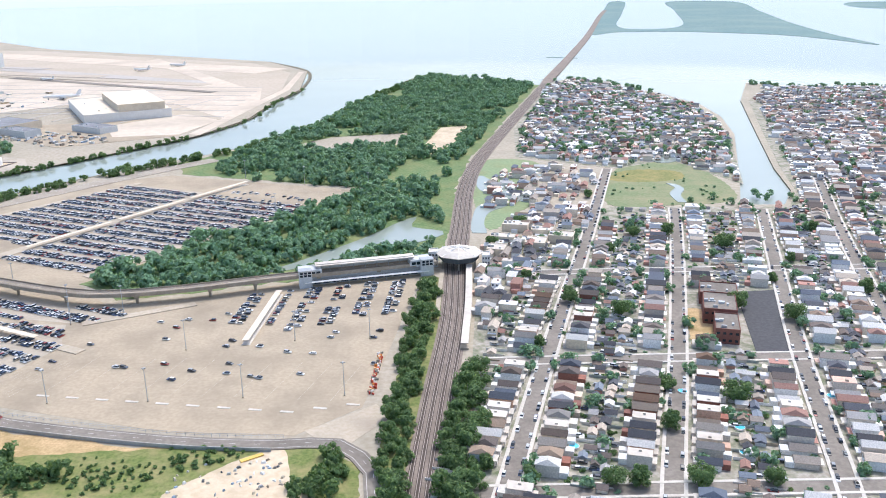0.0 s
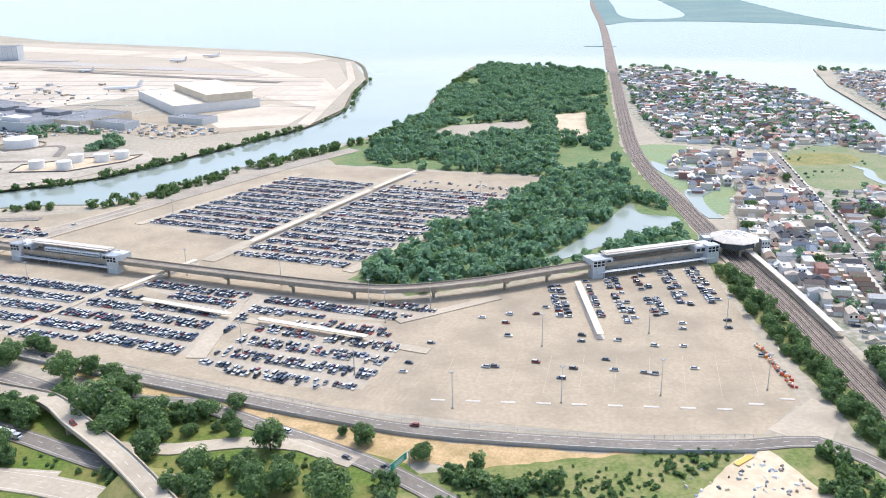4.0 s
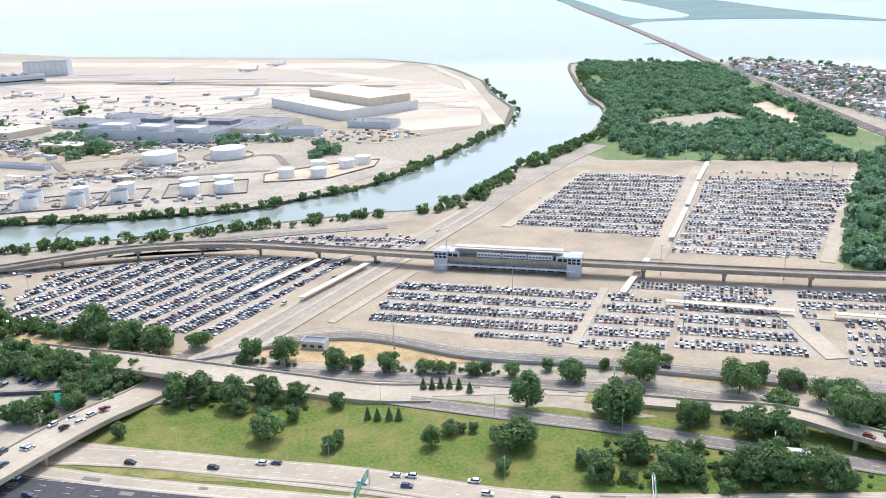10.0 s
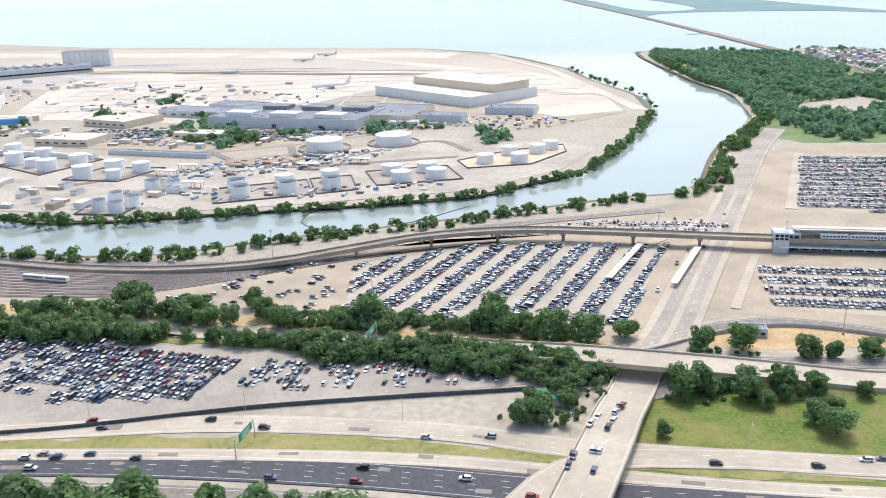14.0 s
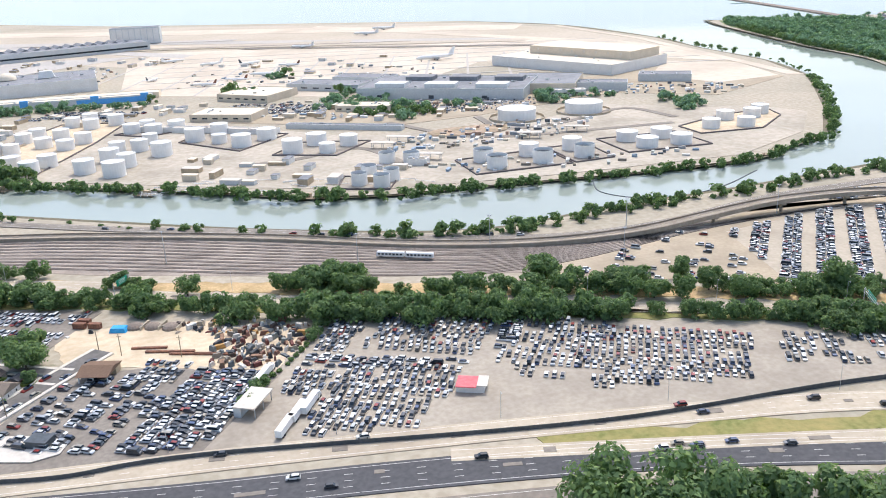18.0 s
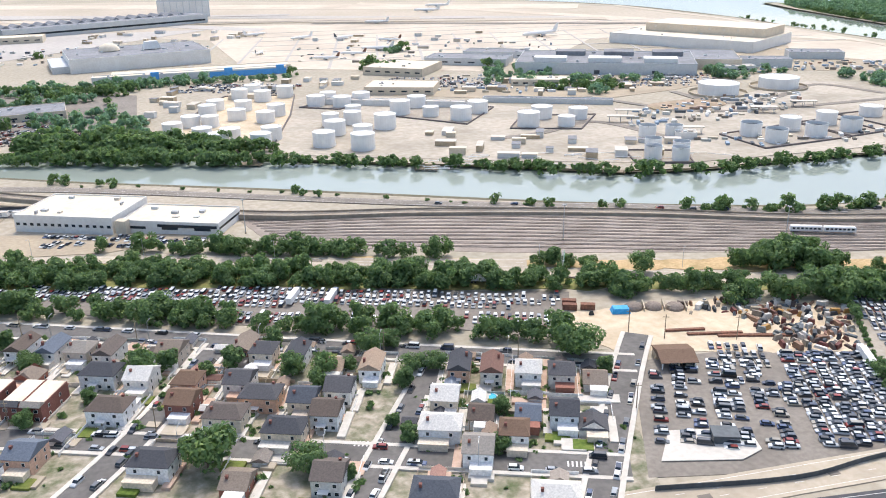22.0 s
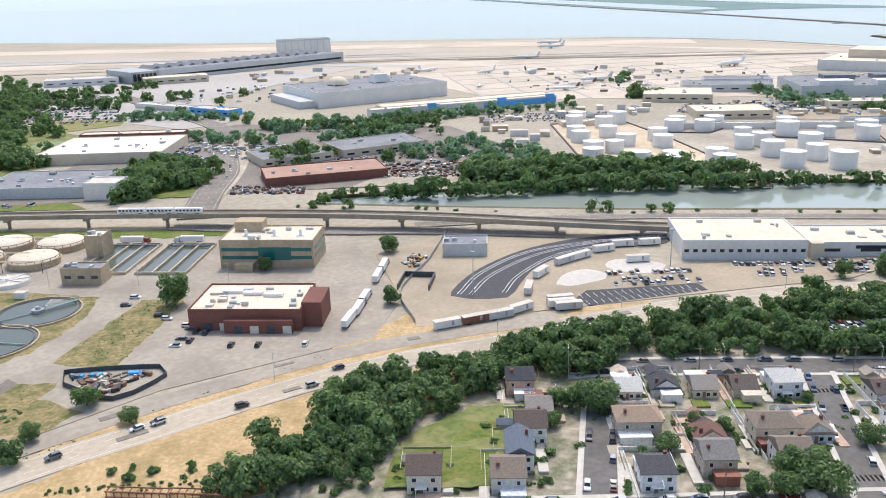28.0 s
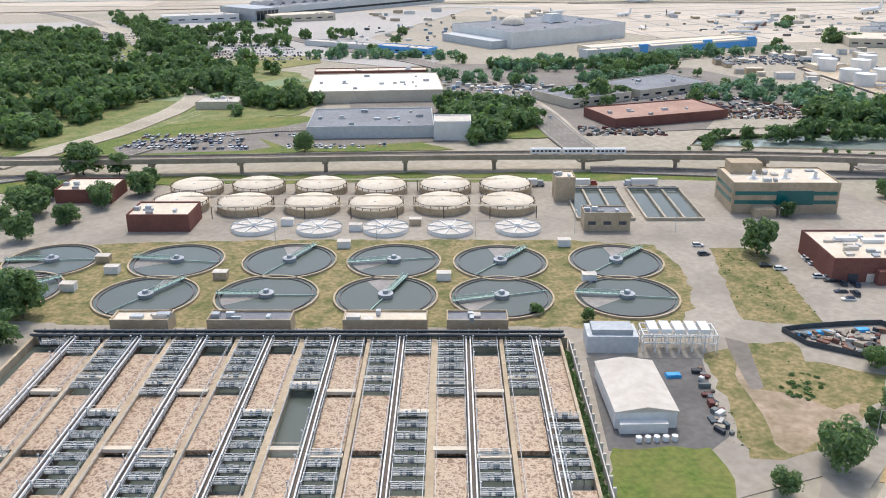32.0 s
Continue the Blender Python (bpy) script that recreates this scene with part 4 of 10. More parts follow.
for o in (-6.2, -2.1, 2.1, 6.2):
    strip(tr, SUBWAY, o - 1.3, o + 1.3, .45, .56, 1)
    for g in (-.72, .72):
        strip(tr, SUBWAY, o + g - .13, o + g + .13, .56, .74)
tagged(tr.part("railway_rails", [M["rail"], M["sleeper"]]), "rusty steel rails of the subway line", "rails", kind="structure")
# train yard
layer("yard_ballast", [(-1200, 905), (-1099, 874), (-930, 783), (-853, 745), (-700, 748), (-845, 712), (-869, 706), (-937, 729), (-1086, 796), (-1190, 855)], "yard_ballast", .12, "brown ballast of the train yard", "railway")
yd = Build()
for i in range(10):
    q = i / 9
    ln = smooth_line([(-1195 + 12 * q, 900 - 45 * q), (-1095 + 12 * q, 866 - 62 * q), (-935, 777 - 46 * q), (-860 + 2 * q, 742 - 30 * q), (-740 + q * 4, 735 - 4 * q), (-640, 733 + q)], 25)
    strip(yd, ln, -1.5, 1.5, .05, .2, 1)
    for g in (-.75, .75):
        strip(yd, ln, g - .2, g + .2, .2, .38)
tagged(yd.part("yard_rails", [M["rail"], M["sleeper"]]), "many parallel rusty yard tracks", "rails", kind="structure")
# elevated guideway of the people mover
GUIDE = smooth_line([(-1900, 1330, 8), (-1699, 1225, 8), (-1617, 1183, 8), (-1536, 1139, 8), (-1457, 1091, 8), (-1398, 1048, 8), (-1343, 1004, 7), (-1290, 968, 5), (-1190, 905, 2), (-1095, 870, 1), (-995, 822, 1), (-915, 774, 1), (-850, 746, 1.5), (-790, 735, 3), (-735, 737, 6), (-685, 739, 8), (-625, 731, 8), (-560, 700, 8), (-484, 660, 8), (-395, 617, 8),
                     (-310, 576, 8), (-240, 545, 8), (-205, 539, 8), (-157, 546, 8), (-95, 564, 8), (14, 590, 8)], 14)
gw = Build()
strip(gw, GUIDE, -4.6, 4.6, -1.6, 0)
for o in (-4.6, 4.2):
    strip(gw, GUIDE, o, o + .4, 0, 1.0)
guide = tagged(gw.part("guideway", M["guide"]), "elevated concrete guideway of a people mover", "viaduct", kind="structure")
gt = Build()
for o in (-2.9, -1.5, 1.5, 2.9):
    strip(gt, GUIDE, o - .12, o + .12, .02, .2)
gt.part("rail", M["rail"], guide)
COLUMN = Build().tube(0, 0, 0, .72, .17, .17, 10).box(0, 0, .72, .5, 1.0, .28, taper=1.0).mesh("column", M["guide"])
acc = 0
for a, b in zip(GUIDE[:-1], GUIDE[1:]):
    acc += math.dist(a[:2], b[:2])
    if acc > 34 and a[2] > 3:
        acc = 0
        c = link("column", COLUMN, guide)
        c.matrix_basis = pose(a[0], a[1], 0, 0, 0, math.degrees(math.atan2(b[1] - a[1], b[0] - a[0]))) @ Matrix.Diagonal((6, 6, a[2] - 1.6, 1))
# ---------- fuel tanks ----------
def tank(x, y, r, h, label="white cylindrical fuel storage tank", open_top=False, bund=False):
    h *= .88
    e = tagged(new("storage_tank"), label, "tank", "tank farm")
    e.location = (x, y, 0)
    Build().tube(0, 0, 0, h, r, r, 28, top=False).ring(0, 0, h - .25, h + .05, r - .05, r + .18, 28).part("shell", M["white"], e, smooth=False)
    if open_top:
        Build().tube(0, 0, h - 3.0, h - 2.6, r - .1, r - .1, 28).part("floating_roof", M["dark_steel"], e)
    else:
        Build().tube(0, 0, h - .3, h + r * .12, r, r * .05, 28).part("roof", M["white"], e)
    st = Build()
    for i in range(10):
        a = .25 * i
        st.box((r + .45) * math.cos(a), (r + .45) * math.sin(a), (i + .5) * h / 10, 1.0, 1.0, .15, a)
    tagged(st.part("stair", M["steel"], e), kind="stuff")
    if bund:
        Build().ring(0, 0, 0, 2.2, r + 8, r + 8.6, 40).part("bund_wall", M["concrete"], e)
    return e


for x, y, r, h in [(-1213, 1149, 8, 11), (-1193, 1120, 8, 11), (-1173, 1108, 8, 11), (-1155, 1076, 8, 12), (-1143, 1096, 8, 12), (-1196, 1172, 8, 11), (-1177, 1215, 8, 11), (-1167, 1236, 8, 11), (-1156, 1183, 8, 11), (-1135, 1163, 8, 11),
                   (-1138, 1280, 8, 12), (-1119, 1261, 8, 12), (-1095, 1272, 8, 13), (-1121, 1186, 8, 12), (-1078, 1215, 8.5, 11), (-1057, 1200, 8.5, 11), (-1035, 1212, 8.5, 11), (-1111, 1056, 8.5, 13), (-1087, 1034, 9, 14), (-1093, 1091, 8.5, 13),
                   (-1050, 1094, 9, 14), (-1020, 1143, 9, 14), (-996, 1166, 8.5, 12), (-999, 1122, 7, 10), (-981, 1097, 9, 13), (-956, 1118, 9, 12),
                   (-1144, 1222, 7.8, 11), (-1181, 1165, 7.2, 11), (-1184, 1091, 8, 12), (-1122, 1298, 8, 12), (-1063, 1228, 7.6, 11), (-1088, 1124, 7.2, 12), (-1069, 1124, 7.6, 12), (-1078, 1064, 7.6, 13), (-1060, 1153, 7, 11)]:
    tank(x, y, r, h)
for x, y, r, h, o in [(-942, 1048, 9, 14, 0), (-917, 1072, 9, 12, 0), (-914, 1035, 7, 10, 0), (-891, 1056, 8, 11, 0), (-901, 934, 6, 12, 1), (-887, 920, 6, 11, 1), (-912, 918, 6, 11, 1), (-898, 906, 6, 11, 1), (-876, 977, 6.6, 10, 1), (-858, 968, 6.6, 10, 1), (-805, 944, 8, 12, 1), (-803, 919, 8, 12, 1), (-765, 946, 8, 12, 0), (-764, 920, 8, 12, 1),
                      (-725, 949, 8, 12, 0), (-727, 922, 8, 12, 1), (-669, 957, 9, 10, 0), (-666, 929, 9, 10, 0), (-635, 927, 9, 10, 0), (-637, 955, 9, 10, 0), (-578, 968, 8, 10, 0), (-547, 960, 8, 10, 0), (-517, 992, 8, 10, 0), (-545, 994, 8, 10, 0), (-499, 1004, 8, 10, 0)]:
    tank(x, y, r, h, "white cylindrical fuel tank in a walled basin" if not o else "open-topped white fuel tank with a sunken floating roof", bool(o))
tank(-713, 1096, 19, 12, "large squat white fuel tank inside a round wall", bund=True)
tank(-640, 1096, 19, 12, "large squat white fuel tank inside a round wall", bund=True)
# ---------- treatment works ----------
def clarifier(x, y, r, arm, label="round settling basin of dark water with a scraper bridge"):
    e = tagged(new("settling_basin"), label, "basin", "settling basins")
    e.location = (x, y, 0)
    Build().ring(0, 0, 0, 1.0, r - .3, r + .35, 48).part("rim", M["wall_tan"], e)
    Build().ring(0, 0, .3, .85, r - 2.0, r - 1.6, 48).part("weir", M["bund"], e)
    Build().tube(0, 0, .1, .55, r - .55, r - .55, 48).part("water_surface", M["murk"], e)
    Build().tube(0, 0, .4, 1.9, 2.6, 2.6, 16).tube(0, 0, 1.9, 3.0, 1.1, .9, 10).part("centre_well", M["steel"], e)
    n, sw = 8, .55 + .25 * math.sin(x)
    sc = [(0, 0, .56)] + [((r - 2.1) * math.cos(arm + .12 + sw * i / n), (r - 2.1) * math.sin(arm + .12 + sw * i / n), .56) for i in range(n + 1)]
    Build().add(sc + [(px, py, .5) for px, py, pz in sc], [tuple(range(n + 2)), tuple(reversed(range(n + 2, 2 * n + 4)))]).part("scum_film", M["scum"], e, "pale film of scum behind the scraper")
    b = Build()
    d = (math.cos(arm), math.sin(arm))
    b.beam((0, 0, .75), (-d[0] * (r - 1), -d[1] * (r - 1), .75), .3, .3)
    for k in range(9):
        for s in (-.9, .9):
            b.box(d[0] * r * (k + .5) / 9 - d[1] * s, d[1] * r * (k + .5) / 9 + d[0] * s, 1.5, .15, .15, 1.0)
    for s in (-.9, .9):
        for z in (1.5, 2.4):
            b.beam((-d[1] * s, d[0] * s, z), (d[0] * r - d[1] * s, d[1] * r + d[0] * s, z), .15, .15)
    b.beam((0, 0, 1.45), (d[0] * r, d[1] * r, 1.45), 1.7, .1)
    b.part("scraper_bridge", M["verdigris"], e, "pale green steel walkway")
    return e


for i, (x, y) in enumerate([(-1737, 1104), (-1700, 1083), (-1666, 1063), (-1632, 1042), (-1594, 1021), (-1754, 1076), (-1718, 1056), (-1683, 1035), (-1649, 1015), (-1612, 994), (-1778, 1128), (-1794, 1104)]):
    clarifier(x, y, 17.5, (2.5, .6, 2.8, .4, .3, .5, 2.6, .7, 2.9, 2.5, 2.7, .2)[i])


def digester(x, y, r, tan):
    e = tagged(new("digester_tank"), "round concrete digester with a low cream cover" if tan else "round digester with a pale domed cover", "tank", "digesters")
    e.location = (x, y, 0)
    Build().tube(0, 0, 0, 3.6, r, r, 32, top=False).ring(0, 0, 3.0, 3.5, r, r + .5, 32).part("wall", M["wall_tan"], e)
    Build().dome(0, 0, 3.5, r - .2, 2.7).part("cover", M["roof_cream"], e, smooth=True)
    b = Build()
    for j in range(20):
        a = j * math.pi / 10
        b.box((r - .1) * math.cos(a), (r - .1) * math.sin(a), 3.6, .26, .26, 1.2)
    b.ring(0, 0, 4.6, 4.8, r - .2, r, 32)
    b.part("railing", M["rim_steel"], e)
    for j in range(3):
        Build().box(math.cos(j * 2.1) * r * .4, math.sin(j * 2.1) * r * .4, 4.8, .9, .9, 1.2).part("hatch", M["steel"], e)
    return e


for i, (x, y) in enumerate([(-1707, 1191), (-1681, 1178), (-1655, 1163), (-1631, 1147), (-1604, 1133), (-1579, 1119), (-1695, 1154), (-1669, 1139), (-1645, 1123), (-1618, 1111), (-1593, 1096), (-1720, 1169)]):
    digester(x, y, 12.3, i % 3)
for x, y in [(-1700, 1126), (-1677, 1111), (-1653, 1097), (-1630, 1083), (-1605, 1070)]:
    e = tagged(new("thickener_tank"), "low round white thickener with radial beams", "tank", "thickeners")
    e.location = (x, y, 0)
    Build().tube(0, 0, 0, 2.0, 9.6, 9.6, 32, top=False).part("wall", M["white"], e)
    Build().tube(0, 0, 1.2, 1.5, 9.4, 9.4, 32).part("cover", M["roof_white"], e)
    for j in range(8):
        Build().beam((1, 0, 1.6), (9.2, 0, 1.6), .4, .4).part("beam", M["white"], e).rotation_euler = (0, 0, j * math.pi / 4)
    Build().tube(0, 0, 1.5, 3.0, 1.2, 1.2, 10).part("hub", M["white"], e)
for (x0, y0), (x1, y1), w in (((-1707, 1191), (-1579, 1119), .22), ((-1720, 1169), (-1593, 1096), .22), ((-1712, 1147), (-1590, 1078), .3)):
    e = tagged(new("pipe_bridge"), "steel pipe bridge with railings over the digesters", "pipe bridge", "pipe bridges")
    d_ = Vector((x1 - x0, y1 - y0, 0)).normalized()
    s_ = Vector((-d_.y, d_.x, 0))
    for q, z, t_ in ((-.6, 6.0, w), (.6, 6.0, w)):
        Build().beam(Vector((x0, y0, z)) + s_ * q, Vector((x1, y1, z)) + s_ * q, t_, t_).part("pipe", M["roof_cream"], e)
    for k in range(8):
        p_ = Vector((x0, y0, 0)).lerp(Vector((x1, y1, 0)), k / 7)
        Build().box(p_.x, p_.y, 0, .3, .3, 6.0).part("post", M["rim_steel"], e)
# ---------- main buildings ----------
building("white_store", -1522, 1384, 98, 78, 8, -25, "cream_wall", "roof_bright", "low wide store with a white roof", vents=14)
building("grey_store", -1577, 1273, 76, 54, 7, -27, "wall_grey", "roof_grey", "low depot with a grey felt roof", vents=12)
building("white_hall", -1545, 1228, 22, 20, 11, -30, "wall_white", "roof_white", "tall white windowless box-shaped hall")
building("brick_sheds", -1403, 1207, 84, 40, 6, -10, "brick", "roof_rust", "long low brick shed with a rust-coloured roof", vents=6)
# ---------- ground cover ----------
GZ = [.07]
NATURAL = ("grass", "drygrass", "scrubland", "underwood", "marsh", "sand", "weeds", "greenscrub", "dirt", "marsh_olive")


def patch(name, pts, mat, label, smooth=0, cat="ground"):
    GZ[0] += .006
    if mat in NATURAL:  # natural covers end in an uneven edge
        r = random.Random(len(label) * 31 + len(pts))
        step = 3.5 if max(p[0] for p in pts) - min(p[0] for p in pts) < 250 else 9.0
        ring = smooth_line(pts, smooth, True) if smooth else pts
        out = []
        for a, b in zip(ring, list(ring[1:]) + [ring[0]]):
            n = max(1, int(math.hypot(b[0] - a[0], b[1] - a[1]) / step))
            out += [(a[0] + (b[0] - a[0]) * i / n + r.uniform(-.3, .3) * step, a[1] + (b[1] - a[1]) * i / n + r.uniform(-.3, .3) * step) for i in range(n)]
        pts, smooth = out, 0
    return layer(name, pts, mat, GZ[0], label, cat, smooth=smooth)


patch("interchange_grass", [(-720, 440), (-652, 520), (-578, 507), (-480, 462), (-420, 437), (-345, 425), (-300, 416), (-230, 376), (-205, 335), (-190, 200), (-460, 200), (-760, 380)], "grass", "green mown grass between the highway ramps")
patch("dry_verge", [(-600, 548), (-568, 574), (-530, 546), (-479, 517), (-402, 479), (-333, 444), (-281, 411), (-206, 374), (-150, 357), (-100, 348), (-40, 342), (-40, 325), (-110, 338), (-200, 350), (-288, 398), (-380, 457), (-463, 502), (-550, 530)], "drygrass", "straw-coloured dry grass verge", 20)
patch("scrub_ground", [(-230, 345), (-157, 350), (-84, 351), (-45, 347), (-28, 330), (-25, 250), (-200, 200)], "greenscrub", "rough green and yellow scrub")
patch("sand_pit", [(-80, 341), (-65, 350), (-56, 317), (-42, 300), (-112, 305), (-101, 324)], "sand", "bare sandy building ground", 8)
patch("lot_gate_apron", [(-57, 363), (-44, 372), (-23, 388), (-16, 373), (-34, 350), (-41, 345)], "concrete", "pale concrete apron at the lot gate", cat="pavement")
patch("rail_verge", [(4, 590), (20, 570), (14, 400), (-2, 230), (-25, 230), (-20, 340), (-14, 400), (-8, 480)], "greenscrub", "overgrown strip beside the railway")
patch("wood_floor", [(-245, 582), (-205, 545), (-95, 575), (12, 600), (30, 700), (42, 850), (66, 985), (125, 1215), (245, 1660), (42, 1845), (-15, 1728), (-103, 1400), (-132, 1249), (-210, 1086), (-280, 1000), (-262, 935), (-40, 845)], "underwood", "green undergrowth of the waterside woods")
patch("marsh_meadow", [(62, 690), (56, 800), (66, 870), (82, 975), (136, 966), (139, 915), (112, 880), (112, 780), (90, 740)], "marsh", "green tidal marsh beside the railway", 15)
patch("marsh_field", [(181, 765), (223, 912), (291, 949), (318, 890), (308, 775), (246, 757)], "marsh_olive", "olive tidal marsh among the houses", 15)
patch("marsh_brown", [(205, 862), (232, 905), (284, 898), (282, 860), (240, 850)], "scrubland", "brown reed bank on the tidal marsh", 12)
patch("clearing", [(38, 1202), (86, 1216), (40, 1016), (2, 1022)], "sand", "sandy cleared yard in the woods")
patch("waterside_yard", [(-170, 1074), (-113, 1143), (-10, 1165), (-15, 1083), (-126, 1048)], "land", "dusty waterside yard")
patch("housing_ground", [(45, 600), (30, 440), (14, 250), (500, 250), (700, 800), (850, 1500), (650, 1560), (560, 1400), (465, 1100), (400, 890), (375, 795), (345, 742), (300, 745), (180, 755), (125, 690), (62, 660)], "town_yard", "small paved yards and gardens between houses")
patch("housing_ground_south", [(120, 990), (225, 915), (295, 955), (335, 830), (420, 1104), (452, 1250), (460, 1370), (380, 1640), (327, 1745), (265, 1690), (200, 1420), (140, 1180)], "town_yard", "small paved yards between waterside houses")
patch("suburb_ground", [(-1540, 850), (-1440, 878), (-1330, 818), (-1180, 728), (-1095, 686), (-1130, 600), (-1200, 560), (-1560, 720)], "yard", "yards and paths between suburban houses")
patch("car_yard", [(-1015, 640), (-972, 690), (-812, 614), (-704, 556), (-685, 536), (-802, 553), (-907, 562), (-1045, 594)], "lot_grey", "worn grey asphalt of a car storage yard", cat="pavement")
patch("dealer_lot", [(-1128, 612), (-1092, 674), (-1038, 664), (-1006, 642), (-1040, 594), (-1088, 598)], "asphalt", "cracked asphalt of a used car lot", cat="pavement")
patch("scrap_yard_ground", [(-1104, 724), (-1013, 703), (-979, 682), (-1009, 646), (-1036, 658), (-1094, 684)], "sand", "bare sandy ground of a scrap yard", cat="ground")
patch("impound_lot", [(-1372, 872), (-1294, 842), (-1193, 795), (-1081, 740), (-1104, 700), (-1155, 735), (-1217, 763), (-1281, 803), (-1348, 842)], "asphalt", "worn asphalt of a crowded car pound", cat="pavement")
patch("belt_verge", [(-1620, 870), (-1570, 880), (-1511, 890), (-1450, 893), (-1400, 888), (-1420, 872), (-1500, 860), (-1600, 850)], "drygrass", "dry yellow grass beside the highway")
patch("belt_dry_north", [(-1559, 909), (-1535, 909), (-1507, 918), (-1485, 928), (-1454, 943), (-1454, 933), (-1456, 919), (-1433, 913), (-1361, 904), (-1375, 894), (-1448, 897), (-1498, 898), (-1568, 891), (-1620, 880), (-1630, 888)], "drygrass", "parched golden grass between the highway and the works")
patch("belt_dry_south", [(-1640, 868), (-1571, 888), (-1549, 890), (-1509, 893), (-1482, 893), (-1434, 888), (-1440, 880), (-1468, 878), (-1506, 880), (-1516, 866), (-1529, 863), (-1540, 845), (-1560, 840), (-1600, 845)], "drygrass", "parched golden grass beside the highway")
patch("expressway_median", [(-930, 561), (-857, 544), (-783, 521), (-733, 499), (-706, 485), (-640, 455), (-600, 438), (-604, 430), (-717, 480), (-782, 507), (-856, 532), (-930, 553)], "scrubland", "weedy grass strip between expressway carriageways")
patch("parkway_verge", [(-1390, 898), (-1290, 880), (-1190, 838), (-1090, 787), (-870, 690), (-650, 572), (-640, 560), (-860, 668), (-1085, 770), (-1260, 862)], "drygrass", "dry grass strip between the roads", cat="ground")
patch("belt_ground", [(-1420, 890), (-1335, 850), (-1246, 820), (-1090, 746), (-970, 694), (-812, 618), (-690, 556), (-650, 520), (-660, 545), (-700, 572), (-839, 640), (-995, 711), (-1082, 759), (-1180, 815), (-1263, 862), (-1330, 880)], "scrubland", "rough ground under the tree belt")
patch("works_yard", [(-1820, 1150), (-1760, 1230), (-1560, 1130), (-1440, 1060), (-1452, 960), (-1480, 925), (-1560, 920), (-1640, 895), (-1700, 905), (-1830, 990)], "lot_grey", "grey asphalt roads of the treatment works", cat="pavement")
patch("works_grass", [(-1790, 1140), (-1735, 1128), (-1590, 1045), (-1572, 1015), (-1610, 970), (-1650, 990), (-1770, 1060), (-1815, 1105)], "weeds", "patchy yellow grass round the settling basins", 12)
patch("works_lawn", [(-1552, 1014), (-1536, 1004), (-1568, 952), (-1574, 946), (-1592, 962)], "weeds", "patchy lawn with bare yellow spots", cat="ground")
patch("shed_yard", [(-1651, 967), (-1622, 950), (-1635, 933), (-1646, 917), (-1654, 915), (-1676, 927)], "street", "dark asphalt yard round the metal shed", cat="pavement")
patch("works_lawn", [(-1675, 927), (-1653, 915), (-1659, 904), (-1664, 898), (-1690, 910)], "grass", "yellow-green lawn beside the aeration tanks", cat="ground")
patch("works_rough", [(-1620, 951), (-1602, 949), (-1590, 944), (-1597, 933), (-1585, 917), (-1594, 910), (-1614, 906), (-1631, 903), (-1643, 904), (-1648, 908), (-1645, 915), (-1635, 927), (-1626, 942)], "weeds", "rough weedy ground beside the works road")
patch("dirt_track", [(-1615, 944), (-1622, 930), (-1616, 923), (-1613, 913), (-1604, 911), (-1612, 906), (-1640, 905), (-1632, 919), (-1627, 929)], "dirt", "bare sandy track worn through the weeds", 5)
patch("asphalt_tail", [(-1606, 956), (-1603, 950), (-1620, 929), (-1624, 930), (-1611, 950)], "asphalt", "broken end of an asphalt drive", cat="pavement")
patch("guideway_verge", [(-1800, 1262), (-1690, 1215), (-1530, 1128), (-1460, 1085), (-1470, 1078), (-1560, 1128), (-1720, 1212), (-1810, 1245)], "grass", "bright green grass below the guideway")
patch("yard_apron", [(-1440, 1020), (-1396, 1035), (-1320, 985), (-1330, 935), (-1210, 885), (-1270, 880), (-1338, 898), (-1409, 916), (-1461, 926)], "lot", "pale concrete apron of the train yard", cat="pavement")
patch("track_loop", [(-1434, 950), (-1425, 961), (-1405, 976), (-1375, 989), (-1346, 992), (-1314, 986), (-1293, 976), (-1304, 962), (-1332, 968), (-1357, 971), (-1382, 963), (-1401, 947), (-1414, 936), (-1429, 943)], "asphalt_dark", "dark curved track bed", 6)
patch("staff_car_park", [(-1389, 921), (-1380, 926), (-1333, 909), (-1335, 900), (-1390, 911)], "asphalt_dark", "fresh black car park with white bay lines", cat="pavement")
patch("pale_island", [(-1387, 939), (-1375, 949), (-1363, 949), (-1359, 939), (-1364, 934), (-1383, 934)], "pave", "pale rounded concrete island", 4, cat="pavement")
patch("pale_island", [(-1352, 950), (-1343, 954), (-1332, 946), (-1328, 935), (-1342, 930), (-1353, 941)], "pave", "pale rounded concrete island", 4, cat="pavement")
bl_ = Build()
for i_ in range(16):
    bl_.box(-1386 + i_ * 3.1, 922 - i_ * .98, .2, .2, 4.6, .16, radians(-12)).box(-1388 + i_ * 3.3, 914 - i_ * .78, .2, .2, 4.2, .16, radians(-12))
tagged(bl_.part("bay_lines", M["line"]), "white bay lines on black asphalt", "road marking", kind="stuff")
patch("tank_farm_ground", [(-1260, 1095), (-1230, 1165), (-1150, 1300), (-1040, 1260), (-880, 1090), (-740, 1060), (-600, 1120), (-480, 1040), (-455, 990), (-520, 918), (-616, 872), (-770, 880), (-900, 898), (-1010, 958), (-1170, 1058)], "tank_soil", "stained brown ground of the tank farm", cat="pavement")
patch("works_apron", [(-1000, 1230), (-840, 1120), (-740, 1130), (-560, 1180), (-470, 1110), (-330, 1180), (-300, 1320), (-430, 1330), (-700, 1260)], "lot", "sandy paved ground behind the tank farm", cat="pavement")
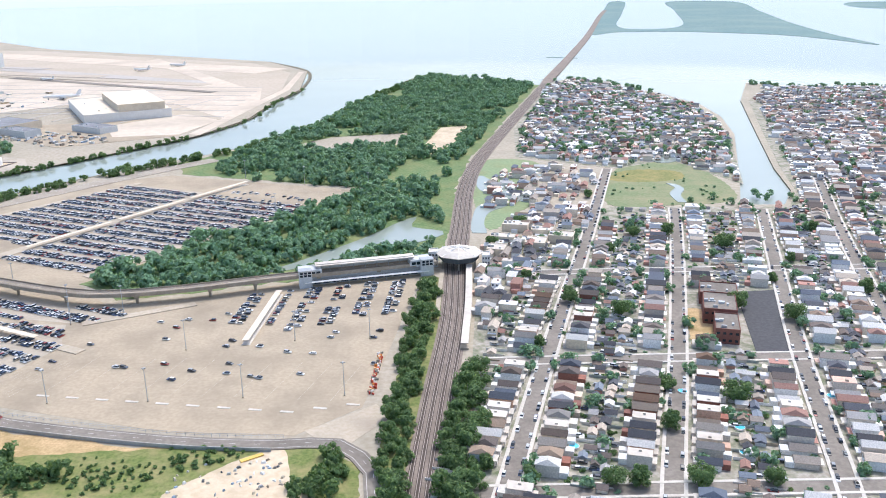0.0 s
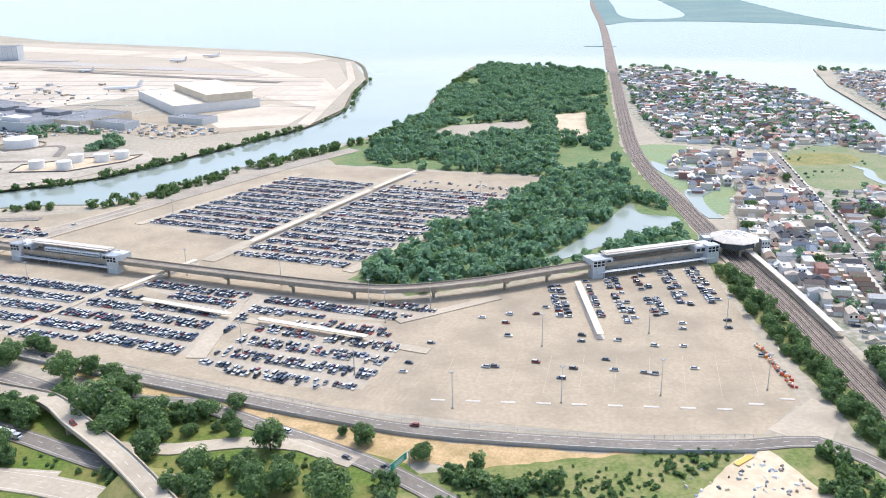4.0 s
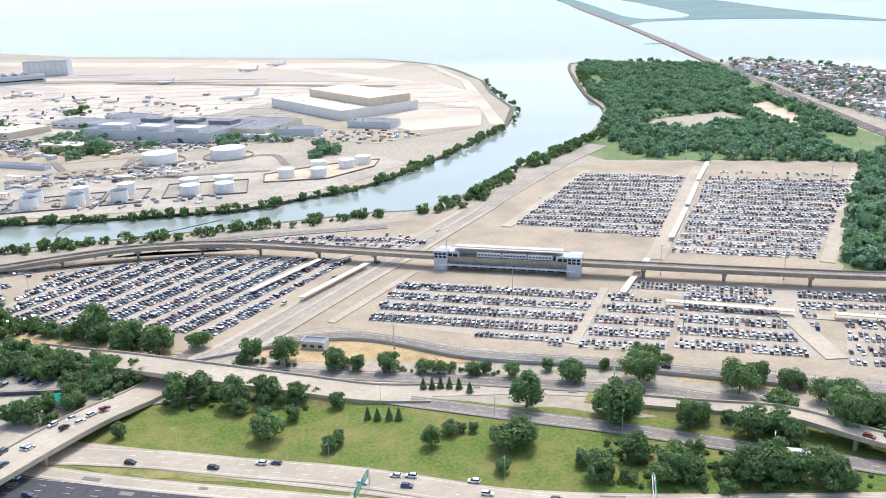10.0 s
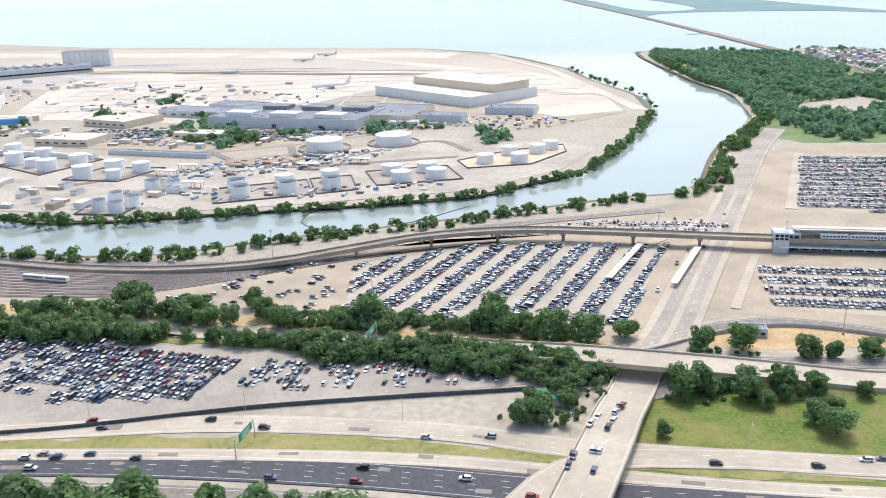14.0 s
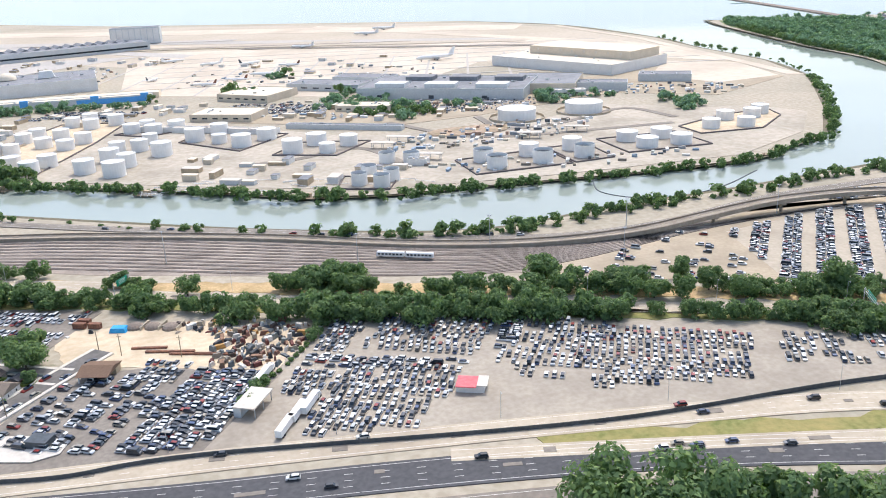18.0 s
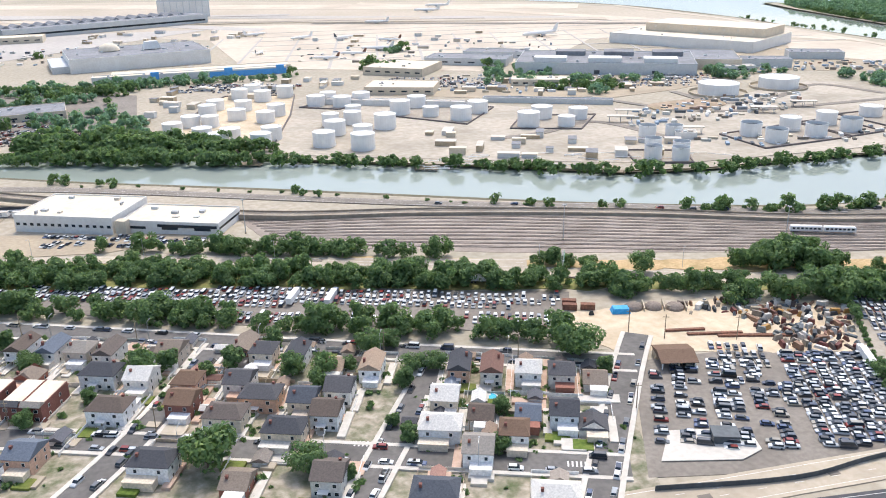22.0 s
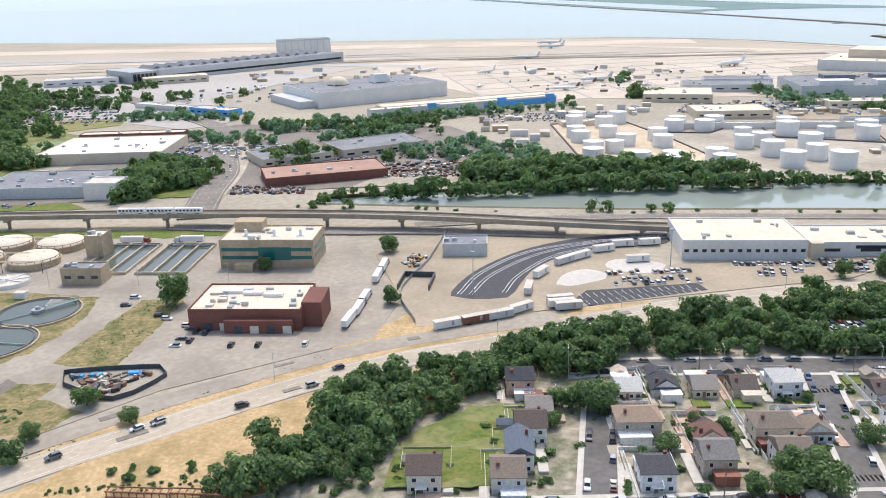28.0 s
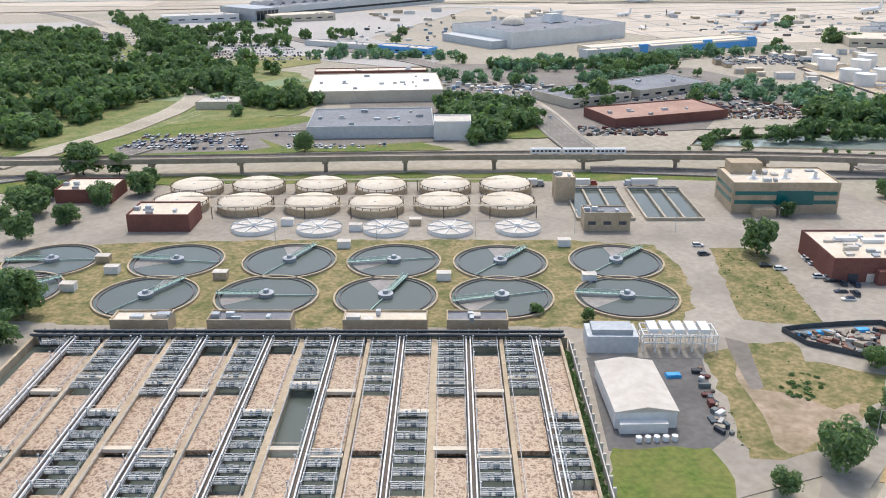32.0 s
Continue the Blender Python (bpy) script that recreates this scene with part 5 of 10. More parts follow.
patch("apron", [(-1100, 1480), (-860, 1330), (-720, 1400), (-600, 1520), (-420, 1500), (-300, 1330), (-270, 1500), (-300, 1700), (-800, 1900), (-1050, 2000), (-1100, 1800)], "apron", "vast pale concrete aircraft apron", cat="pavement")
patch("white_staging_pad", [(-420, 1180), (-330, 1190), (-300, 1310), (-370, 1380), (-460, 1270)], "apron", "bare cream-coloured paved pad", cat="pavement")
for i, (a, b, w, mt) in enumerate([((-2600, 3450), (-330, 2010), 60, "apron"), ((-2300, 3000), (-420, 1790), 28, "apron_grey"), ((-1900, 2600), (-350, 1700), 26, "apron"), ((-700, 2350), (-300, 1600), 25, "apron"), ((-1500, 2500), (-1000, 1900), 24, "apron_grey"), ((-2500, 3000), (-1500, 2300), 40, "apron")]):
    patch("runway", [(a[0] - w * .5, a[1] - w * .8), (b[0] - w * .5, b[1] - w * .8), (b[0] + w * .5, b[1] + w * .8), (a[0] + w * .5, a[1] + w * .8)], mt, "long pale concrete runway", cat="runway")
patch("shore_road", [(-300, 1180), (-285, 1300), (-262, 1480), (-240, 1660), (-250, 1980), (-262, 1980), (-254, 1660), (-280, 1480), (-302, 1300), (-318, 1190)], "apron", "pale perimeter road along the shore", cat="road")
patch("airport_roads", [(-1800, 2100), (-1450, 1480), (-1400, 1500), (-1380, 1700), (-1080, 1960), (-1500, 2040)], "apron_grey", "grey roads and car parks before the terminals", cat="pavement")
patch("dry_field", [(-1599, 1640), (-1488, 1593), (-1500, 1548), (-1599, 1521)], "scrubland", "dry field behind a row of trees")
patch("loop_field", [(-1700, 2000), (-1650, 1930), (-1665, 1850), (-1720, 1800), (-1800, 1800), (-1800, 2000)], "land", "bare field inside the loop road")
patch("north_grass", [(-1785, 1318), (-1675, 1362), (-1600, 1330), (-1560, 1200), (-1640, 1240), (-1780, 1290)], "grass", "green grass beside the ramp")
patch("corner_lot", [(-1727, 1304), (-1683, 1314), (-1647, 1293), (-1648, 1258), (-1662, 1257), (-1727, 1285)], "asphalt", "small grey car park beside the guideway", cat="pavement")
patch("north_undergrowth", [(-2000, 1330), (-1785, 1318), (-1675, 1350), (-1600, 1335), (-1560, 1390), (-1540, 1500), (-1590, 1640), (-1640, 1900), (-1900, 1950), (-2050, 1500)], "greenscrub", "rough grass under roadside trees")
patch("town_lots", [(-1650, 1300), (-1640, 1250), (-1440, 1180), (-1300, 1130), (-1240, 1170), (-1230, 1350), (-1400, 1480), (-1540, 1400), (-1570, 1320)], "asphalt", "grey lots and roads north of the airport", cat="pavement")
# inlet water among the houses and the pond by the station
for nm, pts in (("pond", [(-119, 596), (-98, 612), (-45, 675), (-16, 720), (0, 736), (-4, 705), (22, 690), (14, 670), (-32, 640), (-63, 622), (-95, 600)]), ("tidal_creek", [(61, 773), (87, 770), (67, 746), (59, 710), (59, 681), (47, 683), (50, 729)]),
                ("tidal_creek", [(70, 895), (81, 867), (96, 817), (108, 793), (110, 776), (91, 791), (74, 808), (63, 844)]), ("tidal_creek", [(266, 1021), (312, 994), (353, 1010), (318, 960), (278, 940)]), ("tidal_creek", [(250, 800), (262, 822), (258, 842), (266, 838), (270, 818), (258, 790), (256, 764), (248, 766)]), ("inlet", [(100, 905), (125, 900), (160, 880), (165, 872), (125, 890), (100, 896)])):
    GZ[0] += .006
    tagged(Build().poly(smooth_line(pts, 8, True), -.2, GZ[0]).part(nm, M["water"]), "still pale tidal water", "water", kind="structure")

# ---------- highway ramps and bridges ----------
road("ramp_parkway", [(-660, 556), (-620, 538), (-564, 517), (-509, 497), (-457, 476), (-417, 460), (-389, 440)], 2, "asphalt", "grey asphalt ramp with worn edges")
road("ramp_upper", [(-646, 512), (-591, 515), (-541, 486), (-486, 455), (-448, 434), (-421, 417), (-383, 394), (-349, 372), (-300, 345)], 2, "asphalt", "grey ramp between grass slopes")
road("ramp_low", [(-760, 420), (-700, 470), (-652, 463), (-603, 443), (-557, 424), (-489, 388), (-443, 377), (-398, 367), (-350, 350), (-300, 320)], 3, "concrete", "broad pale concrete carriageway")
road("exit_road", [(-354, 424), (-320, 420), (-281, 393), (-250, 370), (-223, 347), (-200, 322), (-160, 280)], 2, "asphalt", "grey asphalt exit road with striped gore")
road("slip_road", [(-345, 383), (-319, 378), (-290, 380), (-262, 374), (-240, 358)], 1, "concrete", "pale concrete slip road", marks=False, lane=6)


def embankment(pts, width, label):
    """A grassed earth bank that carries a road up to a bridge."""
    L = smooth_line(pts, 8)
    v, f = [], []
    A = {o: sides(L, o) for o in (-1, 1)}
    S = [sides(L, -width / 2 - .2), sides(L, width / 2 + .2)]
    n = len(L)
    for i in range(n):
        z = L[i][2]
        d = np.array(S[1][i][:2]) - np.array(S[0][i][:2])
        d /= np.linalg.norm(d)
        a, b = np.array(S[0][i][:2]), np.array(S[1][i][:2])
        v += [(*(a - d * z * 1.6), .05), (*a, z - .25), (*b, z - .25), (*(b + d * z * 1.6), .05)]
    for i in range(n - 1):
        p, q = 4 * i, 4 * i + 4
        f += [(p, q, q + 1, p + 1), (p + 1, q + 1, q + 2, p + 2), (p + 2, q + 2, q + 3, p + 3)]
    f += [(0, 1, 2, 3), (4 * n - 1, 4 * n - 2, 4 * n - 3, 4 * n - 4)]
    return tagged(link("embankment", mesh_of("embankment", v, [g[::-1] for g in f], M["scrubland"])), label, "embankment", kind="structure")


embankment([(-725, 591, .5), (-692, 566, 3.9), (-668, 549, 6.3)], 17, "grassy bank carrying the parkway up to its bridge")
embankment([(-604, 513, 6.2), (-577, 502, 3.7), (-550, 493, .8)], 17, "grassy bank carrying the parkway down from its bridge")
embankment([(-453, 465, .6), (-415, 441, 2.9), (-386, 422, 5.8)], 9.5, "grassy bank carrying the ramp up to its bridge")
embankment([(-330, 354, 6.3), (-290, 300, 3.9), (-268, 266, 1.5)], 9.5, "grassy bank carrying the ramp down from its bridge")


def bridge(name, pts, width, label, piers):
    L = smooth_line(pts, 8)
    e = tagged(strip(Build(), L, -width / 2, width / 2, -1.3, 0).part(name, M["concrete"]), label, "bridge", kind="structure")
    for s in (-1, 1):
        strip(Build(), L, s * width / 2 - .25, s * width / 2 + .25, -1.2, 1.0).part("parapet", M["concrete"], e)
    b = dashes(Build(), L, 0, 3, 9, .2, .03)
    for s in (-1, 1):
        dashes(b, L, s * (width / 2 - 1), 200, .01, .2, .03)
    tagged(b.part("lane_marking", M["line"], e), kind="stuff")
    for x, y, z in piers:
        Build().box(x, y, 0, 1.4, width * .8, z - 1.3, math.atan2(pts[-1][1] - pts[0][1], pts[-1][0] - pts[0][0])).part("pier", M["guide"], e)
    return e


bridge("ramp_bridge", [(-449, 462, 1.0), (-415, 441, 3), (-384, 421, 6), (-366, 399, 6.5), (-346, 376, 6.5), (-326, 350, 6.5), (-290, 300, 4), (-270, 270, 2)], 9.5, "curved concrete ramp bridge with low parapets", [(-366, 399, 6.5), (-336, 363, 6.5)])
bridge("cross_road_bridge", [(-756, 378, 6.2), (-707.6, 442, 6.2), (-683, 474, 6.2), (-667, 496, 4.6), (-653, 514, 1.8), (-645, 525, .8), (-637, 535, .6)], 19, "wide concrete road bridge over the expressway", [(-715.5, 432, 6.2), (-687, 469, 6.2)])
bridge("parkway_bridge", [(-720, 588, .6), (-692, 566, 4), (-665, 547, 6.5), (-635, 529, 7), (-607, 514, 6.5), (-577, 502, 4), (-548, 492, 1.0), (-520, 485, .45)], 17, "concrete parkway bridge over the lot entrance road", [(-657, 543, 6.6), (-612, 518, 6.6)])

# ---------- parked cars ----------
def cars_in(poly, heading, pitch=17.5, stall=2.65, fill=.94, seed=1, double=True, skip=None):
    r = random.Random(seed)
    a = radians(heading)
    d, s = np.array((math.cos(a), math.sin(a))), np.array((-math.sin(a), math.cos(a)))
    P = np.array(poly)
    t0, t1, s0, s1 = (P @ d).min(), (P @ d).max(), (P @ s).min(), (P @ s).max()
    out, off = [], s0 + 3
    while off < s1:
        for k in ((0, 5.1) if double else (0,)):
            t = t0 + r.uniform(0, stall)
            while t < t1:
                x, y = d * t + s * (off + k + r.uniform(-.3, .3))
                if inside(x, y, poly) and r.random() < fill and (skip is None or not skip(x, y)):
                    out.append((x, y, .12, a + math.pi / 2 + (math.pi if r.random() < .5 else 0) + r.uniform(-.03, .03)))
                t += stall
        off += pitch
    return out


def near_line(a, b, w):
    a, b = np.array(a, float), np.array(b, float)
    d = (b - a) / np.linalg.norm(b - a)
    n = np.array((-d[1], d[0]))
    return lambda x, y: abs((np.array((x, y)) - a) @ n) < w


LOTS = [([(-540, 579), (-512, 640), (-405, 592), (-366, 556), (-398, 502), (-434, 512), (-495, 551)], -25, 17, .96, near_line((-440, 520), (-395, 590), 3.5)),
        ([(-393, 502), (-352, 574), (-314, 556), (-302, 520), (-330, 474)], -26, 17, .96, near_line((-330, 474), (-305, 560), 6)),
        ([(-324, 462), (-290, 515), (-225, 505), (-215, 470), (-236, 424), (-268, 430)], -26, 17, .72, None),
        ([(-372, 600), (-310, 568), (-240, 537), (-195, 528), (-190, 512), (-225, 508), (-300, 528), (-350, 560), (-380, 585)], -26, 17, .92, near_line((-318, 520), (-290, 575), 6)),
        ([(-300, 888), (-217, 848), (-322, 676), (-412, 736)], -26, 16.5, .96, None), ([(-205, 830), (-100, 772), (-248, 604), (-328, 642)], -26, 16.5, .95, None),
        ([(-190, 850), (-60, 800), (-100, 772), (-205, 832)], -26, 22, .25, None),
        ([(-720, 748), (-600, 760), (-500, 738), (-475, 700), (-590, 735), (-690, 755)], -24, 15, .75, None),
        ([(-760, 628), (-738, 720), (-650, 732), (-540, 692), (-622, 582), (-654, 598)], 50, 17, .93, None), ([(-850, 698), (-769, 735), (-738, 720), (-760, 640), (-800, 660)], 50, 19, .22, None),
        ([(-135, 505), (-118, 548), (-10, 572), (-14, 510), (-85, 484)], 84, 19, .5, near_line((-96, 549), (-104, 464), 6)), ([(-260, 440), (-140, 528), (-20, 480), (-22, 420), (-150, 420)], 70, 20, .035, None)]
for i, (poly, hd, pitch, fill, skip) in enumerate(LOTS):
    if fill > .7:
        layer("stall_asphalt", poly, "lot_stall", .064 + .0012 * i, "grey worn asphalt under rows of parked cars", "pavement")
    car_stuff("parked_cars", cars_in(poly, hd, pitch, fill=fill, seed=i + 3, skip=skip), "rows of parked cars of many colours on pale pavement")
# outline, heading of the rows, pitch, stall, share filled, paint
YARD = [([(-973, 687), (-962, 677), (-979, 650), (-991, 658)], -30, 5.2, 2.9, .97, "cars"), ([(-952, 681), (-904, 655), (-926, 628), (-971, 651)], -30, 5.2, 3.3, .9, "cars"), ([(-1000, 641), (-986, 632), (-997, 617), (-1010, 624)], -30, 5.2, 3.0, .95, "cars"), ([(-977, 642), (-934, 619), (-950, 596), (-994, 616)], -30, 5.2, 3.1, .95, "cars"),
        ([(-995, 612), (-955, 596), (-964, 581), (-1007, 591)], -30, 5.2, 3.1, .95, "cars"), ([(-896, 651), (-856, 635), (-899, 594), (-914, 600), (-920, 619)], -30, 5.2, 3.2, .74, "cars"), ([(-994, 654), (-930, 623), (-933, 620), (-999, 644)], 60, 5.4, 2.6, .7, "cars"), ([(-899, 656), (-894, 650), (-912, 626), (-920, 631)], 60, 5.2, 2.4, .9, "cars"),
        ([(-1037, 657), (-1010, 644), (-1030, 612), (-1042, 596), (-1071, 602), (-1057, 634)], 60, 5.3, 2.5, .95, "cars"), ([(-1057, 677), (-1035, 666), (-1044, 653), (-1067, 644)], -30, 6.5, 3.0, .75, "cars"), ([(-886, 644), (-841, 617), (-810, 600), (-834, 568), (-864, 577), (-893, 582)], -30, 5.2, 3.0, .92, "cars"), ([(-798, 596), (-706, 556), (-690, 540), (-787, 563), (-816, 575)], -27, 5.4, 3.0, .7, "cars"),
        ([(-1362, 868), (-1294, 840), (-1193, 793), (-1086, 740), (-1093, 727), (-1250, 800), (-1352, 858)], -28, 5.2, 3.0, .96, "pound_cars"), ([(-1340, 838), (-1250, 792), (-1097, 718), (-1104, 705), (-1155, 738), (-1217, 766), (-1281, 806)], -28, 5.2, 3.0, .93, "pound_cars"), ([(-1118, 622), (-1092, 668), (-1048, 660), (-1076, 606)], 58, 13, 2.6, .6, "cars")]
for i, (poly, hd, pitch, stall, fill, paint) in enumerate(YARD):
    pl = cars_in(poly, hd, pitch, stall, fill, i + 33, i == 14, (lambda x, y: noise.noise((x * .09, y * .09, 4.4)) < -.3) if i == 11 else None)
    if i == 14:
        for x, y, z, h in pl[:18]:
            car(x, y, z, h, RNG.choice((0, 0, 1, 1)), "used car parked on the dealer's lot", "dealer cars")
        pl = pl[18:]
    car_stuff("stored_cars", pl, "tightly packed rows of stored cars", paint)
for i, (poly, hd, pitch, fill) in enumerate([([(-1725, 1296), (-1704, 1325), (-1655, 1298), (-1662, 1258)], -30, 14, .6), ([(-1640, 1290), (-1560, 1250), (-1540, 1240), (-1600, 1225), (-1640, 1250)], -30, 30, .4), ([(-1480, 1395), (-1455, 1290), (-1475, 1280), (-1500, 1390)], 72, 9, .9),
        ([(-1420, 1340), (-1300, 1290), (-1280, 1200), (-1420, 1230)], -28, 22, .45), ([(-1700, 1620), (-1500, 1560), (-1470, 1800), (-1650, 1900)], -20, 22, .5), ([(-860, 1180), (-700, 1140), (-640, 1180), (-820, 1260)], -28, 15, .5),
        ([(-1010, 1290), (-900, 1230), (-840, 1260), (-960, 1330)], -28, 15, .55), ([(-1310, 905), (-1225, 868), (-1215, 880), (-1300, 920)], -31, 14, .6), ([(-1370, 925), (-1330, 908), (-1322, 925), (-1362, 940)], -25, 14, .7), ([(-1200, 1350), (-1100, 1290), (-1060, 1330), (-1160, 1390)], -28, 15, .5)]):
    car_stuff("parked_cars", cars_in(poly, hd, pitch, fill=fill, seed=i + 60), "parked cars in open lots beside buildings")

# ---------- woods and trees ----------
def clear(x, y, m=2.0):
    """Whether a place lies off all the carriageways."""
    return all(np.min(np.hypot(L[:, 0] - x, L[:, 1] - y)) > w + m for L, w in ROADLINES_FINE)


ROADLINES_FINE = [(np.array([p[:2] for p in smooth_line([tuple(q) for q in L], 3)]), w) for L, w in ROADLINES]
for L_, w_ in (([(-449, 462), (-415, 441), (-384, 421), (-366, 399), (-346, 376), (-326, 350), (-290, 300), (-270, 270)], 5), ([(-760, 375), (-706, 450), (-681, 486), (-662, 506), (-637, 537)], 8), ([(-720, 590), (-668, 563), (-600, 526), (-545, 497)], 9)):
    ROADLINES_FINE.append((np.array([p[:2] for p in smooth_line(L_, 3)]), w_))


def nudge(x, y, m=1.2):
    """The nearest place off the carriageways, or None."""
    for _ in range(3):
        hit = [(L[np.argmin(np.hypot(L[:, 0] - x, L[:, 1] - y))], w) for L, w in ROADLINES_FINE if np.min(np.hypot(L[:, 0] - x, L[:, 1] - y)) < w + m]
        if not hit:
            return x, y
        c, w = hit[0]
        d = np.array((x, y)) - c
        d = d / (np.linalg.norm(d) + 1e-6) * (w + m + .3)
        x, y = c + d
    return (x, y) if clear(x, y, .2) else None


BELTS = [("roadside_belt", [(-1002, 730), (-976, 741), (-949, 721), (-945, 705), (-886, 686), (-823, 667), (-833, 658), (-892, 678), (-950, 697), (-999, 718)], 6.5, 1.1), ("roadside_belt", [(-1023, 707), (-966, 690), (-902, 666), (-846, 645), (-857, 635), (-912, 654), (-972, 679), (-1025, 701)], 6.5, 1.15), ("roadside_belt", [(-1120, 804), (-1060, 770), (-1062, 761), (-1122, 791)], 6.5, .8), ("roadside_belt", [(-1065, 726), (-1056, 722), (-1048, 732), (-1062, 738)], 6, 1.1),
         ("tree_belt", [(-1090, 743), (-970, 693), (-812, 617), (-700, 560), (-668, 548), (-690, 566), (-760, 599), (-839, 637), (-915, 673), (-995, 707), (-1082, 753)], 6.0, 1.0),
         ("tree_belt", [(-1400, 882), (-1335, 851), (-1246, 821), (-1193, 794), (-1095, 747), (-1082, 755), (-1180, 809), (-1260, 852), (-1330, 872)], 7.0, 1.0),
         ("tree_belt", [(-1450, 890), (-1372, 842), (-1285, 797), (-1224, 761), (-1152, 722), (-1108, 696), (-1104, 704), (-1155, 736), (-1217, 768), (-1281, 808), (-1335, 840), (-1400, 884)], 7.0, 1.0),
         ("tree_belt", [(-1285, 890), (-1244, 874), (-1173, 838), (-1094, 792), (-1090, 785), (-1173, 828), (-1250, 864)], 7.0, .95),
         ("woodland", [(-1548, 862), (-1522, 866), (-1504, 884), (-1472, 886), (-1446, 882), (-1410, 888), (-1408, 868), (-1425, 858), (-1450, 868), (-1481, 860), (-1506, 846), (-1540, 838), (-1560, 846)], 6.5, 1.0),
         ("railside_trees", [(2, 566), (14, 560), (8, 503), (-1, 396), (-10, 250), (-24, 250), (-18, 362), (-12, 452)], 7.0, .85), ("railside_trees", [(17, 395), (28, 432), (32, 407), (22, 304), (14, 270), (8, 305)], 7.0, .95),

 ("roadside_belt", [(-790, 633), (-758, 619), (-712, 604), (-667, 578), (-640, 566), (-645, 578), (-667, 594), (-714, 618), (-762, 636), (-795, 648)], 5.5, .75), ("roadside_belt", [(-778, 587), (-743, 572), (-705, 549), (-680, 533), (-655, 530), (-655, 542), (-682, 557), (-723, 581), (-754, 601), (-784, 608)], 5.8, .85), ("roadside_belt", [(-637, 516), (-615, 504), (-575, 495), (-573, 506), (-613, 520), (-634, 523)], 5, .6), ("tree_belt", [(-1230, 872), (-1176, 838), (-1124, 800), (-1123, 789), (-1162, 818), (-1207, 850), (-1237, 862)], 7, .85),
 ("scrub", [(-220, 352), (-165, 352), (-84, 350), (-79, 344), (-106, 330), (-156, 314), (-190, 315)], 6, .42), ("scrub", [(-66, 346), (-42, 344), (-33, 325), (-36, 305), (-55, 305), (-60, 330)], 5.5, .6), ("scrub", [(-230, 345), (-180, 348), (-150, 335), (-190, 318), (-230, 320)], 5.5, .6)]
for i, (nm, poly, gap, sz) in enumerate(BELTS):
    grove(nm, poly, gap if nm != "scrub" else gap * .72, "dense belt of leafy green trees and bushes" if nm != "scrub" else "low green bushes on rough ground", sz, 0, i + 5, "leaf", nm != "scrub", ok=(lambda x, y: noise.noise((x * .045, y * .045, 3.1)) > -.02) if nm == "scrub" else (lambda x, y: clear(x, y, .5)) if nm in ("roadside_belt", "tree_belt") else None)
WOOD_EDGE = [(-245, 582), (-205, 549), (-95, 580), (8, 606), (20, 700), (30, 850), (54, 985), (112, 1215), (190, 1500), (236, 1655), (42, 1840), (-15, 1724), (-103, 1400), (-132, 1249), (-205, 1086), (-232, 960), (-200, 905), (-40, 845)]
WOOD_GAPS = [[(38, 1202), (86, 1216), (40, 1016), (2, 1022)], [(-170, 1074), (-113, 1143), (-10, 1165), (-15, 1083), (-126, 1048)], [(-119, 590), (-98, 616), (-45, 679), (-16, 724), (4, 740), (30, 690), (14, 664), (-32, 634), (-63, 616), (-95, 590)], [(-40, 845), (24, 868), (10, 760), (30, 740), (36, 860), (20, 990), (-10, 985)]]
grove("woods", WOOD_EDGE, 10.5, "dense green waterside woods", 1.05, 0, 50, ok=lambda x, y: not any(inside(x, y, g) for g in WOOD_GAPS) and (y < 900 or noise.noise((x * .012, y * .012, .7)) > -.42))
FAR_WOODS = [([(-1790, 1300), (-1700, 1420), (-1590, 1470), (-1650, 1640), (-1900, 1700), (-2100, 1400)], 15, 1.2), ([(-1600, 1700), (-1640, 1900), (-1750, 1900), (-1720, 1640)], 15, 1.1),
             ([(-1515, 1290), (-1472, 1260), (-1482, 1225), (-1530, 1215)], 9, 1.0), ([(-860, 1190), (-780, 1150), (-770, 1170), (-850, 1210)], 10, .8), ([(-1260, 1105), (-1230, 1090), (-1150, 1052), (-1140, 1046), (-1155, 1062), (-1230, 1102), (-1330, 1140), (-1330, 1128)], 7.5, .9),
             ([(-1350, 1345), (-1230, 1400), (-1220, 1380), (-1340, 1325)], 11, .9), ([(-1700, 1800), (-1400, 1900), (-1400, 1870), (-1680, 1760)], 15, 1.0), ([(-980, 1400), (-940, 1385), (-935, 1400), (-970, 1412)], 8, 1.0)]
for i, (poly, gap, sz) in enumerate(FAR_WOODS):
    grove("woods", poly, gap * .9, "far cluster of green trees", sz * 1.1, 0, i + 55, "leaf", ok=clear)
